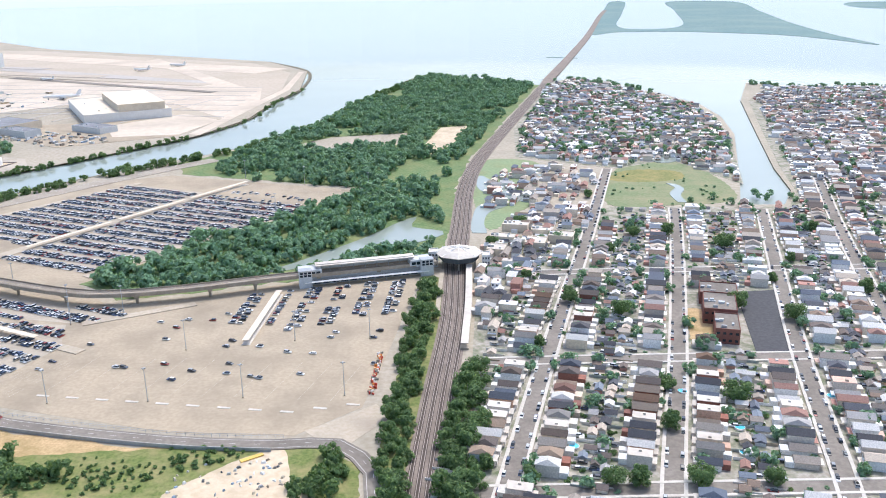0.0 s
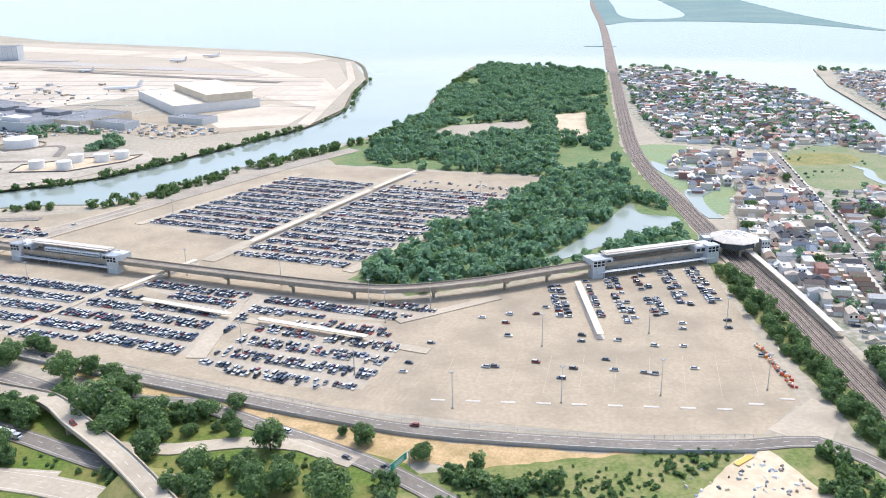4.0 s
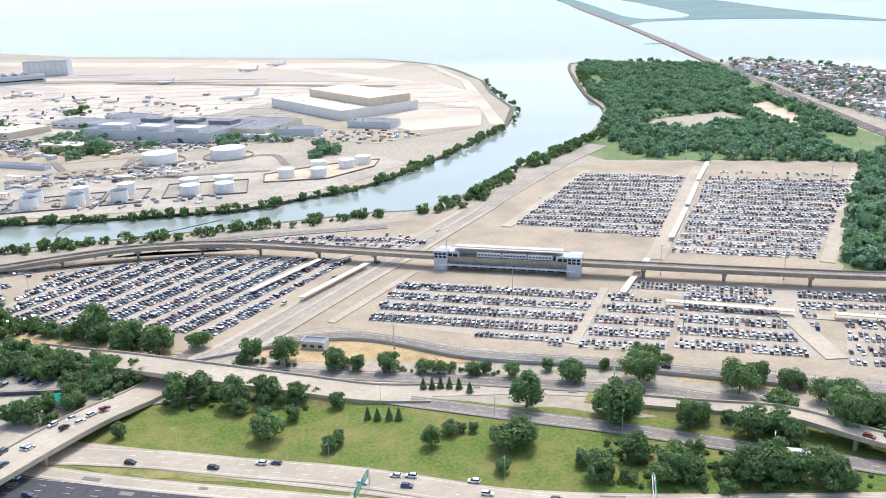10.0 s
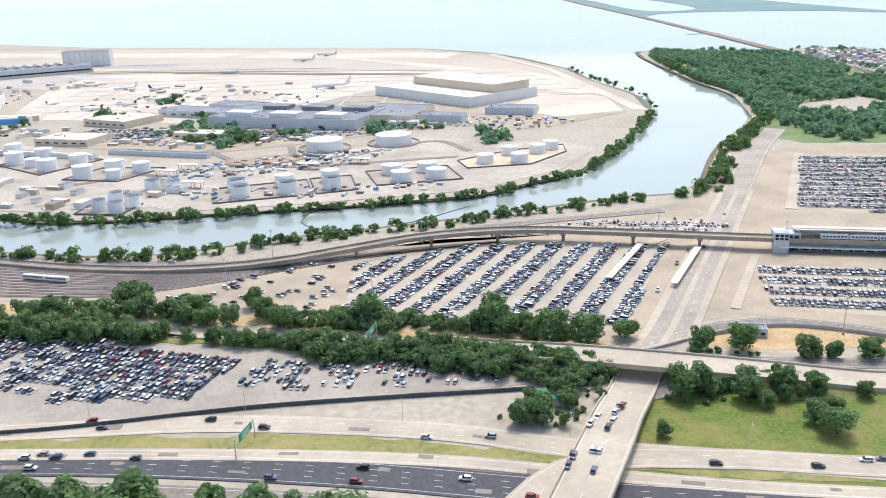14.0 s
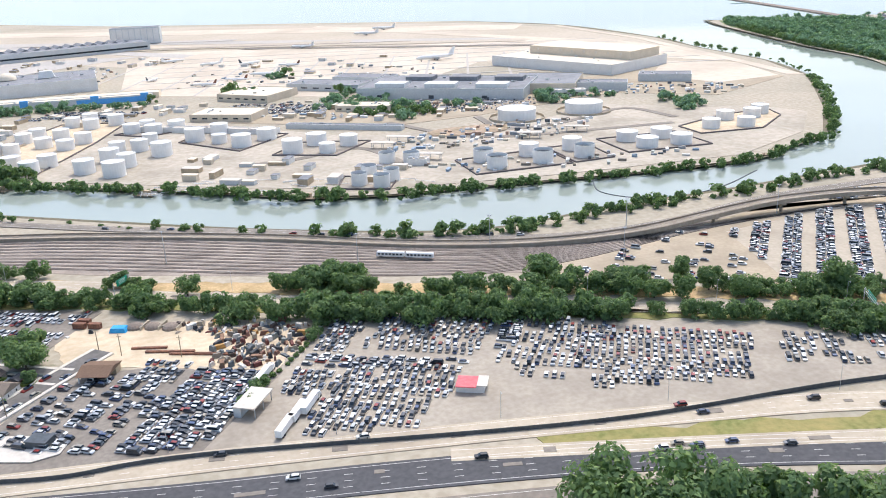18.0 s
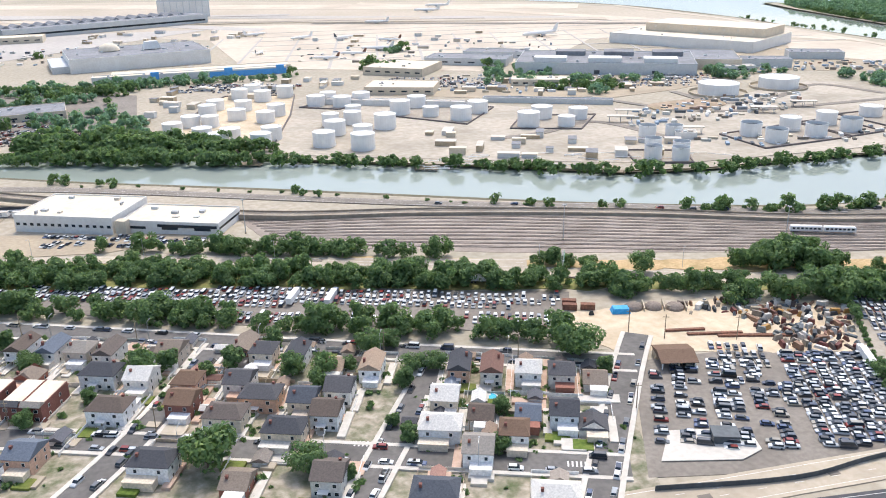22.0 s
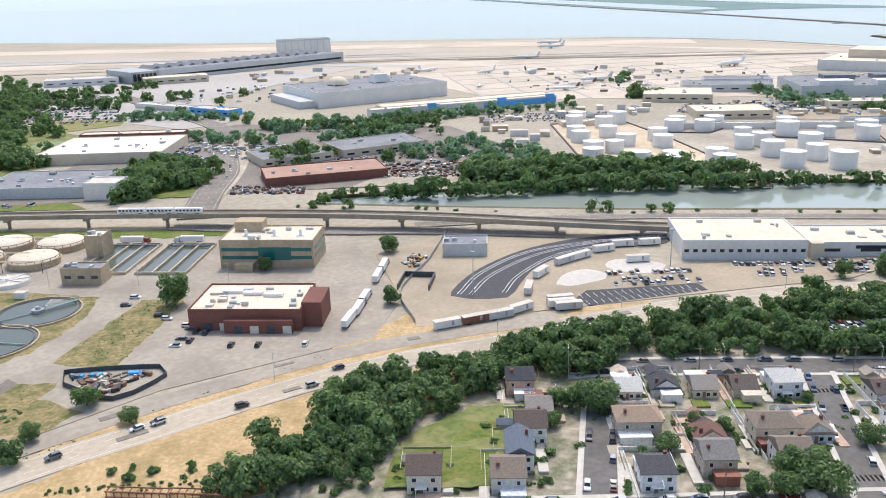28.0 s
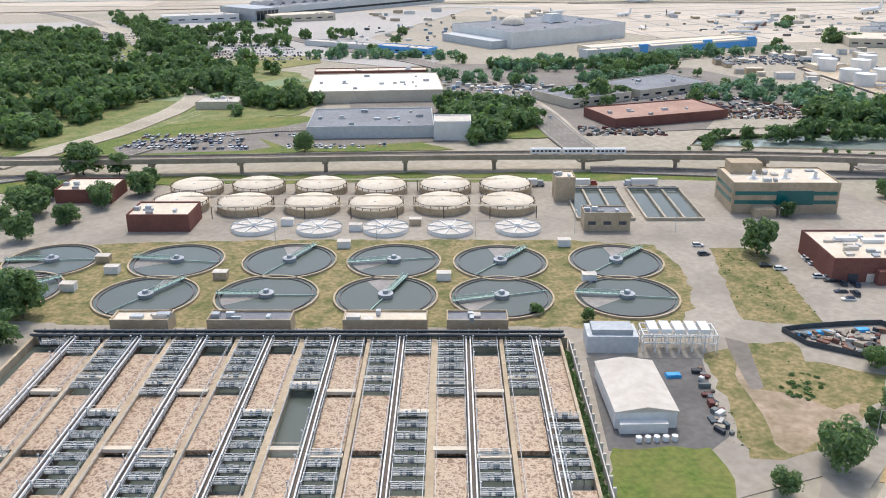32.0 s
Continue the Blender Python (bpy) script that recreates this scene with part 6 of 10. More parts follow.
# bushes along both banks of the creek
for ln, gap, off, keep, lo, hi in ((CREEK_SOUTH[:17], 5.0, -5, .93, .4, .8), (CREEK_SOUTH[1:11], 7.0, -11, .75, .6, 1.15), (CREEK_SOUTH[:4], 6.0, -19, .9, .8, 1.25), (CREEK_SOUTH[10:20], 9.0, -9, .6, .4, .8), (CREEK_NORTH[1:], 8.0, 6, .5, .3, .7), (CREEK_NORTH[:7], 6.5, 7, .85, .5, 1.0), (CREEK_NORTH[:5], 8.0, 14, .5, .4, .8), (COAST[22:], 7, 8, .9, .5, 1.0), (COAST[22:], 9, 18, .8, .5, 1.1)):
    r = random.Random(int(gap * off))
    L = sides(smooth_line(ln, gap), off)
    woods("bank_bushes", [(p[0] + r.uniform(-3, 3), p[1] + r.uniform(-3, 3), -.3, r.uniform(lo, hi)) for p in L if r.random() < keep and noise.noise((p[0] * .02, p[1] * .02, off)) > -.32], "green bushes and small trees along the creek bank", "leaf")
LOT_SIDE = [(-687, 598, 1.5), (-667, 570, 1.6), (-651, 563, 1.5), (-630, 568, 1.1), (-602, 545, 1.03), (-585, 538, 1.4), (-562, 522, 1.1), (-551, 518, 0.85), (-536, 511, 1.07), (-521, 505, 0.71), (-513, 506, 0.83), (-498, 499, 0.58), (-491, 500, 0.59), (-480, 493, 0.58), (-462, 495, 0.7)]
SLOPE = [(-634, 508, 1.24), (-624, 508, 1.4), (-609, 498, 1.19), (-594, 496, 1.3), (-581, 492, 0.93), (-606, 489, 0.7), (-595, 473, 1.01), (-593, 463, 0.99), (-583, 477, 0.67), (-565, 452, 0.74), (-569, 448, 0.63), (-563, 484, 0.68), (-528, 441, 0.72), (-519, 448, 0.62), (-514, 449, 0.52), (-509, 448, 0.42), (-499, 432, 1.4), (-492, 432, 1.2), (-505, 416, 0.48), (-482, 462, 1.29), (-474, 413, 0.77)]
RAMP = [(-453, 475, 0.78), (-450, 449, 1.1), (-440, 449, 0.95), (-428, 452, 0.43), (-421, 448, 0.64), (-415, 432, 0.84), (-405, 427, 0.64), (-398, 423, 0.64), (-391, 413, 1.0), (-390, 406, 1.01), (-453, 412, 0.97), (-449, 395, 0.93), (-443, 400, 0.94), (-471, 403, 1.12), (-420, 394, 0.85), (-410, 390, 0.95), (-403, 385, 1.13), (-394, 382, 1.0), (-388, 379, 0.76), (-416, 489, 0.94), (-411, 488, 0.94), (-435, 494, 0.58)]
EXIT = [(-386, 462, 0.9), (-375, 457, 1.01), (-362, 452, 0.79), (-358, 434, 0.87), (-352, 427, 1.08), (-350, 412, 1.06), (-343, 406, 1.16), (-332, 402, 1.06), (-328, 392, 1.05), (-301, 409, 0.79), (-325, 388, 0.9), (-295, 400, 0.67), (-314, 402, 0.87), (-357, 450, 0.68), (-406, 485, 0.47), (-351, 433, 0.88), (-340, 412, 0.87), (-332, 408, 0.87)]
GORE = [(-881, 676, 0.87), (-869, 690, 1.5), (-861, 696, 1.2), (-839, 655, 1.1), (-827, 651, 1.3), (-815, 645, 1.07), (-798, 649, 1.08), (-802, 667, 1.12), (-788, 634, 1.04), (-759, 624, 1.27), (-745, 624, 1.4), (-687, 601, 1.22), (-684, 589, 1.19), (-694, 599, 0.97), (-672, 580, 0.94), (-672, 592, 0.97), (-740, 610, 0.74), (-705, 506, 1.1), (-697, 505, 1.1), (-692, 514, 0.79), (-684, 522, 0.82), (-672, 541, 1.2), (-672, 528, 1.0), (-682, 514, 0.8), (-656, 481, 0.76), (-688, 553, 1.0), (-696, 556, 1.0), (-712, 562, 1.1)]
LOOP = [(-446, 441, 1.6), (-422, 429, .98), (-401, 415, 1.35), (-392, 447, 1.24), (-376, 433, 1.2), (-360, 412, 1.5), (-348, 400, 1.33), (-349, 391, 1.3), (-328, 378, 1.05), (-332, 393, .87), (-304, 407, .78), (-302, 392, .43), (-293, 384, .74), (-276, 372, 1.23), (-314, 390, .64), (-321, 402, .66), (-305, 357, .99)]
LOOP2 = [(-284, 353, 1.18), (-268, 341, 1.24), (-296, 356, .79), (-249, 332, 1.31), (-300, 340, 1.14), (-279, 337, 1.13), (-236, 373, .93), (-245, 381, .53), (-212, 357, .81), (-410, 386, 1.5), (-393, 376, 1.29), (-419, 387, 1.12), (-438, 394, .93), (-454, 482, 1.1), (-424, 475, 1.33), (-311, 341, .96)]
FRONT = [(-930, 506, 1.7), (-921, 500, 1.6), (-908, 500, 1.9), (-896, 494, 1.7), (-890, 486, 1.5), (-882, 491, 1.8), (-868, 484, 1.9), (-856, 482, 1.6), (-848, 474, 1.9), (-836, 470, 1.5), (-824, 469, 1.8), (-810, 462, 1.7), (-797, 458, 1.4), (-786, 450, 1.8), (-900, 484, 1.5), (-862, 472, 1.5)]
for nm_, grp in (("tree with a round green crown beside the lot road", LOT_SIDE), ("tree with a broad green crown on the grass slope", SLOPE), ("dense green tree between the curving ramps", RAMP + LOOP), ("leafy tree beside the exit ramp", EXIT + LOOP2), ("green tree between the parkway and the lots", GORE), ("tall full tree beside the expressway", FRONT)):
    for x, y, s in grp:
        p = nudge(x, y)
        if p:
            tree(p[0], p[1], 0, s * RNG.uniform(.95, 1.1), label=nm_)
for x, y in [(-1012, 712), (-1060, 760), (-1040, 745), (-1072, 772)]:
    tree(x, y, 0, RNG.uniform(.8, 1.15), label="roadside tree with a broad green crown")
RB = random.Random(44)
woods("ramp_bushes", [(x, y, 0, RB.uniform(.3, .62)) for poly in ([(-460, 428), (-392, 395), (-345, 372), (-262, 366), (-240, 346), (-300, 335), (-410, 372), (-470, 395)], [(-340, 425), (-292, 400), (-318, 386), (-360, 415)], [(-650, 512), (-560, 498), (-570, 484), (-640, 500)], [(-715, 512), (-672, 540), (-660, 520), (-690, 495)], [(-690, 585), (-560, 525), (-480, 500), (-480, 494), (-570, 515), (-690, 572)]) for x, y in scatter(poly, 5.5, 91) if clear(x, y, 1.0)], "green bushes crowding the ramp slopes", "leaf", True)
for x, y, s in [(-1779, 1194, 1.62), (-1792, 1184, 0.9), (-1768, 1170, 1.1), (-1750, 1196, 0.94), (-1731, 1201, 1.19), (-1750, 1251, 1.84), (-1734, 1242, 1.04), (-1635, 1238, 1.08), (-1724, 1213, 0.98), (-1774, 1242, 0.77), (-1792, 1079, 1.54), (-1798, 1095, 1.07)]:
    tree(x, y, 0, s, label="leafy tree beside the works buildings")
NORTH = [(-1622, 1456, 1.74), (-1610, 1435, 1.8), (-1610, 1372, 1.37), (-1568, 1557, 1.7), (-1561, 1515, 1.7), (-1592, 1361, 1.37), (-1578, 1365, 1.21), (-1573, 1427, 1.14), (-1405, 1700, 1.38), (-1422, 1710, 1.39), (-1383, 1629, 1.31), (-1471, 1740, 1.4), (-1496, 1726, 1.37), (-1512, 1735, 1.38), (-1529, 1745, 1.38), (-1449, 1727, 1.39), (-1639, 1356, 0.99), (-1638, 1400, 1.06), (-1608, 1621, 1.9), (-1635, 1493, 1.9), (-1580, 1981, 1.9), (-1599, 2034, 1.9)]
AIRSIDE = [(-1575, 1530, 1.41), (-1561, 1504, .91), (-1573, 1654, 1.08), (-1409, 1720, 1.18), (-1436, 1573, 1.27), (-1336, 1707, 1.19), (-1389, 1480, .93), (-1413, 1353, 1.0), (-879, 1535, 1.6), (-1060, 1399, 1.04), (-841, 1348, 1.47), (-1270, 1271, .8), (-1259, 1312, .83), (-1342, 1232, 1.06), (-1322, 1233, .72)]
AIRSIDE += [(-1562 + 12.2 * i, 1723 - 7.2 * i, 1.36) for i in range(7)] + [(-1383 + 9.9 * i, 1437 - 5.8 * i, 1.06) for i in range(15)]
woods("airport_trees", [(x, y, 0, s) for x, y, s in NORTH + AIRSIDE], "scattered green trees between airport roads and lots", "leaf")
for i, (poly, gap) in enumerate([([(-1605, 2020), (-1548, 1906), (-1568, 1675), (-1618, 1537), (-1624, 1708)], 15), ([(-1617, 1573), (-1587, 1555), (-1599, 1404), (-1583, 1369), (-1603, 1344), (-1627, 1370)], 13), ([(-1511, 1316), (-1486, 1313), (-1463, 1265), (-1476, 1231), (-1505, 1238), (-1529, 1197), (-1544, 1206)], 10), ([(-1420, 1301), (-1367, 1284), (-1387, 1245), (-1431, 1259)], 11),
        ([(-1757, 1802), (-1700, 1821), (-1701, 1677), (-1731, 1583), (-1770, 1574)], 16), ([(-1714, 1573), (-1694, 1560), (-1706, 1453), (-1731, 1443)], 13), ([(-1320, 1165), (-1240, 1130), (-1174, 1085), (-1165, 1050), (-1240, 1085), (-1324, 1130)], 9)]):
    grove("far_trees", poly, gap, "cluster of dark green trees beside the airport roads", 1.2, 0, i + 120, "leaf", ok=clear)
for x, y, s in [(-1541, 1001, 1.25), (-1495, 1025, .8), (-1633, 896, .95), (-1653, 895, .6), (-1612, 902, .6), (-1635, 986, .4), (-1646, 999, .4), (-1800, 1060, 1.2), (-1812, 1075, 1.3), (-1770, 1215, 1.2), (-1786, 1160, 1.1), (-1776, 1193, 1.1), (-1794, 1082, 1.1), (-1727, 1204, .9), (-1751, 1187, .8), (-1766, 1174, .8), (-1583, 921, .8), (-1460, 955, .9), (-1432, 1022, .9), (-1600, 905, .6), (-1572, 902, .5), (-1606, 893, .9)]:
    tree(x, y, 0, s, label="lone leafy tree on the works' grass")
for x, y in [(31, 420), (46, 313), (82, 309), (92, 308), (119, 354), (129, 394), (28, 325), (16, 331), (167, 792), (129, 494), (241, 625), (331, 664), (118, 307), (149, 305), (206, 658), (178, 660), (248, 547), (28, 354), (70, 451), (77, 566), (160, 380), (205, 500), (235, 480), (255, 380), (100, 520), (150, 620), (280, 590), (300, 520), (60, 640), (90, 700)]:
    tree(x, y, 0, RNG.uniform(.8, 1.1), label="street tree among the houses")
# ---------- streets and houses of the near suburb ----------
def street(name, pts, w, label, pave=1.7, mat="street"):
    L = smooth_line(pts, 12)
    ROAD_Z[0] += .02
    z = ROAD_Z[0]
    ob = tagged(strip(Build(), L, -w / 2, w / 2, -.3, z).part(name, M[mat]), label, "street", kind="structure")
    for s in (-1, 1):
        o = s * (w / 2 + pave / 2 + .1)
        b = strip(Build(), L, o - pave / 2, o + pave / 2, -.3, z + .14)
        b.part("kerb_pavement", M["pave"], ob)
    return L


def kerb_cars(L, off, fill, seed, z=.45, single=True, label="car parked along the kerb"):
    r = random.Random(seed)
    out = []
    for s in (-1, 1):
        A = sides(L, s * off)
        acc = 0
        for i in range(len(A) - 1):
            d = A[i + 1][:2] - A[i][:2]
            m = np.linalg.norm(d)
            acc += m
            while acc > 6.3:
                acc -= 6.3
                if r.random() < fill:
                    p = A[i][:2] + d * r.random() * .4
                    out.append((p[0], p[1], z, math.atan2(d[1], d[0]) + (math.pi if s > 0 else 0) + r.uniform(-.03, .03)))
    if single:
        for x, y, zz, h in out:
            car(x, y, zz, h, r.choice((0, 0, 1, 1, 1, 2)) if r.random() < .4 else r.choice((0, 1)), label, "kerbside cars")
    return out


SA = street("street_south", [(-1510, 813), (-1459, 787), (-1414, 765), (-1325, 721), (-1232, 672), (-1130, 618)], 10, "grey suburban street with parked cars")
SB = street("street_north", [(-1432, 866), (-1383, 840), (-1290, 787), (-1180, 722), (-1092, 672)], 11, "grey street beside the tree belt")
SX = [street("cross_street", p, 9, "short grey cross street between houses") for p in ([(-1500, 755), (-1466, 801), (-1428, 851)], [(-1440, 720), (-1406, 765), (-1365, 817), (-1360, 823)], [(-1300, 650), (-1266, 694), (-1236, 744), (-1232, 750)], [(-1232, 605), (-1195, 654), (-1158, 704)], [(-1180, 565), (-1139, 618), (-1098, 669), (-1078, 692)])]
kerb_cars(SA, 3.8, .28, 1)
kerb_cars(SB, 4.2, .18, 2)
for i, L in enumerate(SX):
    kerb_cars(L, 3.4, .25, 5 + i)
more = kerb_cars(SA, 3.8, .3, 71, single=False) + kerb_cars(SB, 4.2, .22, 72, single=False)
for i, L in enumerate(SX):
    more += kerb_cars(L, 3.4, .35, 75 + i, single=False)
car_stuff("kerbside_cars", more, "cars parked along suburban kerbs")
# zebra crossings
zb = Build()
for x, y, a in [(-1401, 771, -27), (-1371, 812, -29), (-1269, 699, -27), (-1240, 740, -29), (-1199, 661, -27), (-1143, 625, -27), (-1163, 696, -29), (-1431, 846, -29), (-1412, 757, -27), (-1276, 684, -27)]:
    for k in range(7):
        c, s = math.cos(radians(a)), math.sin(radians(a))
        zb.box(x + c * (k - 3) * 1.3, y + s * (k - 3) * 1.3, .66, .55, 2.8, .02, radians(a))
tagged(zb.part("zebra_crossing", M["line"]), "white painted zebra crossing stripes", "road marking", kind="stuff")

PROTO = [house_proto(9, 11, 2, "gable", False, True, 1), house_proto(9, 10, 2, "hip", False, True, 2), house_proto(7.5, 13, 2, "gable", True, True, 3), house_proto(8, 10.5, 1, "gable", False, False, 4), house_proto(13, 10, 2, "hip", False, True, 5), house_proto(9, 9, 1, "hip", True, False, 6)]
TW = tagged(new("row_house"), "pair of red brick row houses with a flat cream roof", "house", "brick row houses")
Build().box(0, 0, 0, 15, 17, 6.6).part("wall", M["brick"], TW)
Build().box(0, .8, 6.6, 14.4, 15, .25).part("roof", M["roof_cream"], TW)
Build().box(0, 0, 6.6, .4, 17, .6).part("party_wall", M["brick"], TW)
for s in (-1, 1):
    Build().gable(s * 3.9, -7.7, 6.6, 6.6, 3.0, 1.4, math.pi / 2 * 0, over=.3).part("gable", M["roof"], TW)
    for f in (0, 1):
        for q in (2.2, 5.4):
            window(TW, s * q, -8.53, 1.0 + 3 * f, 0, 1.5)
        for y in (-4, 3):
            window(TW, s * 7.53, y, 1.0 + 3 * f, s * math.pi / 2)
    d = link("door", DOOR, TW)
    d.location = (s * 1.0, -8.55, .3)
LBL = ["two-storey house with pale siding and a pitched roof", "two-storey house with a hipped shingle roof", "narrow house with a front gable and dark roof", "low single-storey house with a shallow roof", "broad two-storey house with a hipped brown roof", "small house with a hipped roof"]


def place_house(k, x, y, rz, sc=1.0):
    src = TW if k == 9 else PROTO[k]
    ob = copy_thing(src, pose(x, y, .1, 0, 0, rz))
    ob.matrix_basis = ob.matrix_basis @ Matrix.Scale(sc, 4)
    if k != 9:
        tagged(ob, LBL[k], "house", "suburban houses")
    return ob


NEAR = [(-1454, 861, 1), (-1425, 842, 3), (-1414, 837, 5), (-1403, 831, 3), (-1392, 825, 3), (-1381, 818, 1), (-1356, 801, 3), (-1346, 795, 2), (-1336, 789, 2), (-1326, 783, 3), (-1303, 771, 2), (-1292, 765, 2), (-1282, 759, 1), (-1272, 754, 2), (-1250, 745, 0), (-1438, 821, 4), (-1406, 799, 4), (-1413, 786, 0), (-1451, 797, 1),
        (-1370, 783, 0), (-1374, 770, 3), (-1354, 755, 0), (-1331, 744, 9), (-1314, 735.5, 9), (-1297, 727, 9), (-1275, 737, 4), (-1262, 728, 0)]
NEAR2 = [(-1273, 710, 4), (-1218, 730, 1), (-1207, 723, 2), (-1225, 698, 4), (-1212, 690, 0), (-1396, 742, 0), (-1428, 758, 0), (-1375, 730, 4), (-1350, 718, 3), (-1325, 706, 4), (-1298, 692, 0), (-1457, 845, 3), (-1467, 834, 0), (-1477, 824, 2), (-1486, 815, 0), (-1505, 827, 0), (-1424, 806, 5), (-1432, 795, 0), (-1395, 794, 5),
         (-1247, 718, 1), (-1230, 711, 0), (-1199, 692, 0), (-1238, 690, 4), (-1222, 674, 4), (-1207, 679, 0), (-1184, 703, 2), (-1168, 672, 0), (-1176, 656, 4), (-1155, 690, 2), (-1145, 684, 2), (-1134, 677, 1), (-1124, 671, 1), (-1114, 665, 3), (-1136, 648, 0), (-1156, 644, 1), (-1146, 654, 3), (-1224, 737, 2)]
NEAR3 = [(-1385, 755, 3), (-1340, 768, 5), (-1320, 757, 5), (-1300, 748, 5), (-1170, 640, 0), (-1190, 625, 4), (-1160, 610, 4), (-1215, 645, 0), (-1240, 655, 3), (-1262, 672, 4), (-1130, 640, 5), (-1196, 712, 3), (-1250, 705, 0), (-1345, 702, 0), (-1420, 738, 3), (-1310, 684, 1), (-1445, 762, 4), (-1470, 775, 0), (-1160, 660, 3)]
for x, y, k in NEAR + NEAR2 + NEAR3:
    place_house(k, x, y, -28 if (int(x) % 2 or k == 9) else 152, 1.0)
for i, e in enumerate(PROTO + [TW]):
    e.matrix_basis = pose(-1395 + i * 24, 690 - i * 12.5, .1, 0, 0, -28)
    if i < 6:
        tagged(e, LBL[i], "house", "suburban houses")
# fences, sheds, pools and garden trees behind the houses
rr = random.Random(21)
for x, y, k in NEAR[::2] + NEAR2[::2]:
    b = Build()
    c, s = math.cos(radians(-28)), math.sin(radians(-28))
    b.beam((x - c * 6 + s * 14, y - s * 6 - c * 14, .1), (x - c * 6 - s * 14, y - s * 6 + c * 14, .1), .12, 1.7)
    tagged(b.part("fence", M["white"]), "white board fence between two back yards", "fence", "yard fences")
for x, y in [(-1160, 667), (-1152, 671)]:
    e = tagged(new("swimming_pool"), "round above-ground pool with turquoise water", "pool")
    e.location = (x, y, .1)
    Build().ring(0, 0, 0, 1.1, 2.6, 2.8, 20).part("wall", M["white"], e)
    Build().tube(0, 0, .1, .9, 2.6, 2.6, 20).part("water_surface", M["pool"], e)
for i in range(26):
    a, b = rr.choice(NEAR + NEAR2)[:2]
    e = tagged(new("garden_shed"), "small garden shed with a pitched roof", "shed", "garden sheds")
    e.matrix_basis = pose(a + rr.uniform(-8, 8), b + rr.uniform(7, 11), .1, 0, 0, -28)
    Build().box(0, 0, 0, 4.5, 3.6, 2.3).part("wall", M["house"], e)
    Build().gable(0, 0, 2.3, 4.5, 3.6, 1.0).part("roof", M["roof"], e)
for x, y, s in [(-1247, 668, 1.5), (-1262, 735, 1.05), (-1252, 738, .95), (-1375, 742, .9), (-1340, 726, .7), (-1365, 762, .7), (-1357, 760, .7), (-1310, 780, .9), (-1318, 760, .8), (-1418, 782, .8), (-1300, 758, .7), (-1440, 836, .8), (-1446, 842, .7), (-1330, 768, .6), (-1180, 720, .9), (-1171, 722, .8), (-1230, 730, 1.0), (-1212, 742, .9),
                (-1240, 725, .8), (-1170, 700, .7), (-1195, 745, .9), (-1153, 660, .6), (-1176, 690, .8), (-1205, 700, .7), (-1437, 808, .6), (-1385, 783, .6), (-1345, 752, .5), (-1280, 725, .5), (-1105, 690, .9), (-1220, 655, .9), (-1188, 668, .6), (-1300, 715, .6), (-1420, 815, .5), (-1432, 780, .6)]:
    tree(x, y, .1, s, label="garden tree with a green crown between houses", group="garden trees")

# ---------- seaside town behind the station ----------
def simple_house(w, d, st, roof, seed):
    """A narrow town house, its front to -y, with a porch and a low flat-roofed annex behind."""
    q = random.Random(seed)
    hh = 2.8 * st + .4
    b = Build().box(0, 0, 0, w, d, hh)
    if roof == "ridge":
        b.add([(-w / 2, -d / 2, hh), (w / 2, -d / 2, hh), (0, -d / 2, hh + w * .36)], [(0, 1, 2)])
        b.add([(-w / 2, d / 2, hh), (w / 2, d / 2, hh), (0, d / 2, hh + w * .36)], [(2, 1, 0)])
    e = tagged(new("house", b.mesh("wall", M["house"])), "", "house")
    r = Build()
    if roof == "ridge":
        r.gable(0, 0, hh, d, w, w * .36, math.pi / 2)
    elif roof == "hip":
        r.gable(0, 0, hh, w, d, d * .2, 0, hip=w * .3)
    else:
        r.box(0, 0, hh, w + .2, d + .2, .3).box(0, d / 2 - .4, hh + .3, w, .3, .5).box(w * .2, 0, hh + .3, 1.4, 1.4, .8)
    r.part("roof", M["roof"] if roof != "flat" else M["roof_white"], e)
    for x in (-w * .25, w * .25):
        p = link("window", PANE, e)
        p.matrix_basis = pose(x, -d / 2 - .02, 1.0 + 2.8 * (st - 1)) @ Matrix.Diagonal((1.3, 1, 1.1, 1))
    aw = w * q.uniform(.6, .95)
    Build().box(q.choice((-1, 1)) * (w - aw) / 2, d / 2 + 1.9, 0, aw, 3.8, 2.9).part("annex", M["house"], e)
    Build().box(0, -d / 2 - 1.0, 0, w * .9, 2.0, .7).box(0, -d / 2 - 1.0, 2.9, w * .95, 2.2, .25).box(-w * .4, -d / 2 - 1.9, .7, .2, .2, 2.2).box(w * .4, -d / 2 - 1.9, .7, .2, .2, 2.2).part("porch", M["roof_white"], e)
    return e


TOWN = [simple_house(5.6, 11.5, 2, "ridge", 1), simple_house(5.9, 10.5, 2, "hip", 2), simple_house(5.6, 10, 1, "ridge", 3), simple_house(6.2, 12, 2, "ridge", 4), simple_house(6.0, 11, 2, "flat", 5)]
TLBL = ["narrow two-storey house with a front gable", "two-storey house with a shallow hipped roof", "small one-storey house with a gabled roof", "broad gabled house with pale walls", "two-storey house with a pale flat roof"]
TSTREETS = [[(16, 240), (38, 316), (67, 418), (105, 545), (141, 664), (213, 913)], [(88, 240), (107, 308), (145, 427), (190, 576), (228, 707), (238, 745)], [(160, 240), (180, 303), (214, 422), (254, 547), (310, 718), (315, 735)], [(232, 250), (258, 345), (294, 482), (360, 680), (436, 890), (560, 1250), (640, 1500)], [(300, 250), (370, 480), (500, 880), (640, 1280)]]
SCHOOL = [(160, 448), (183, 540), (246, 534), (212, 425)]
cross = [(300, 306), (428, 432), (576, 578)]
stuff_h = []
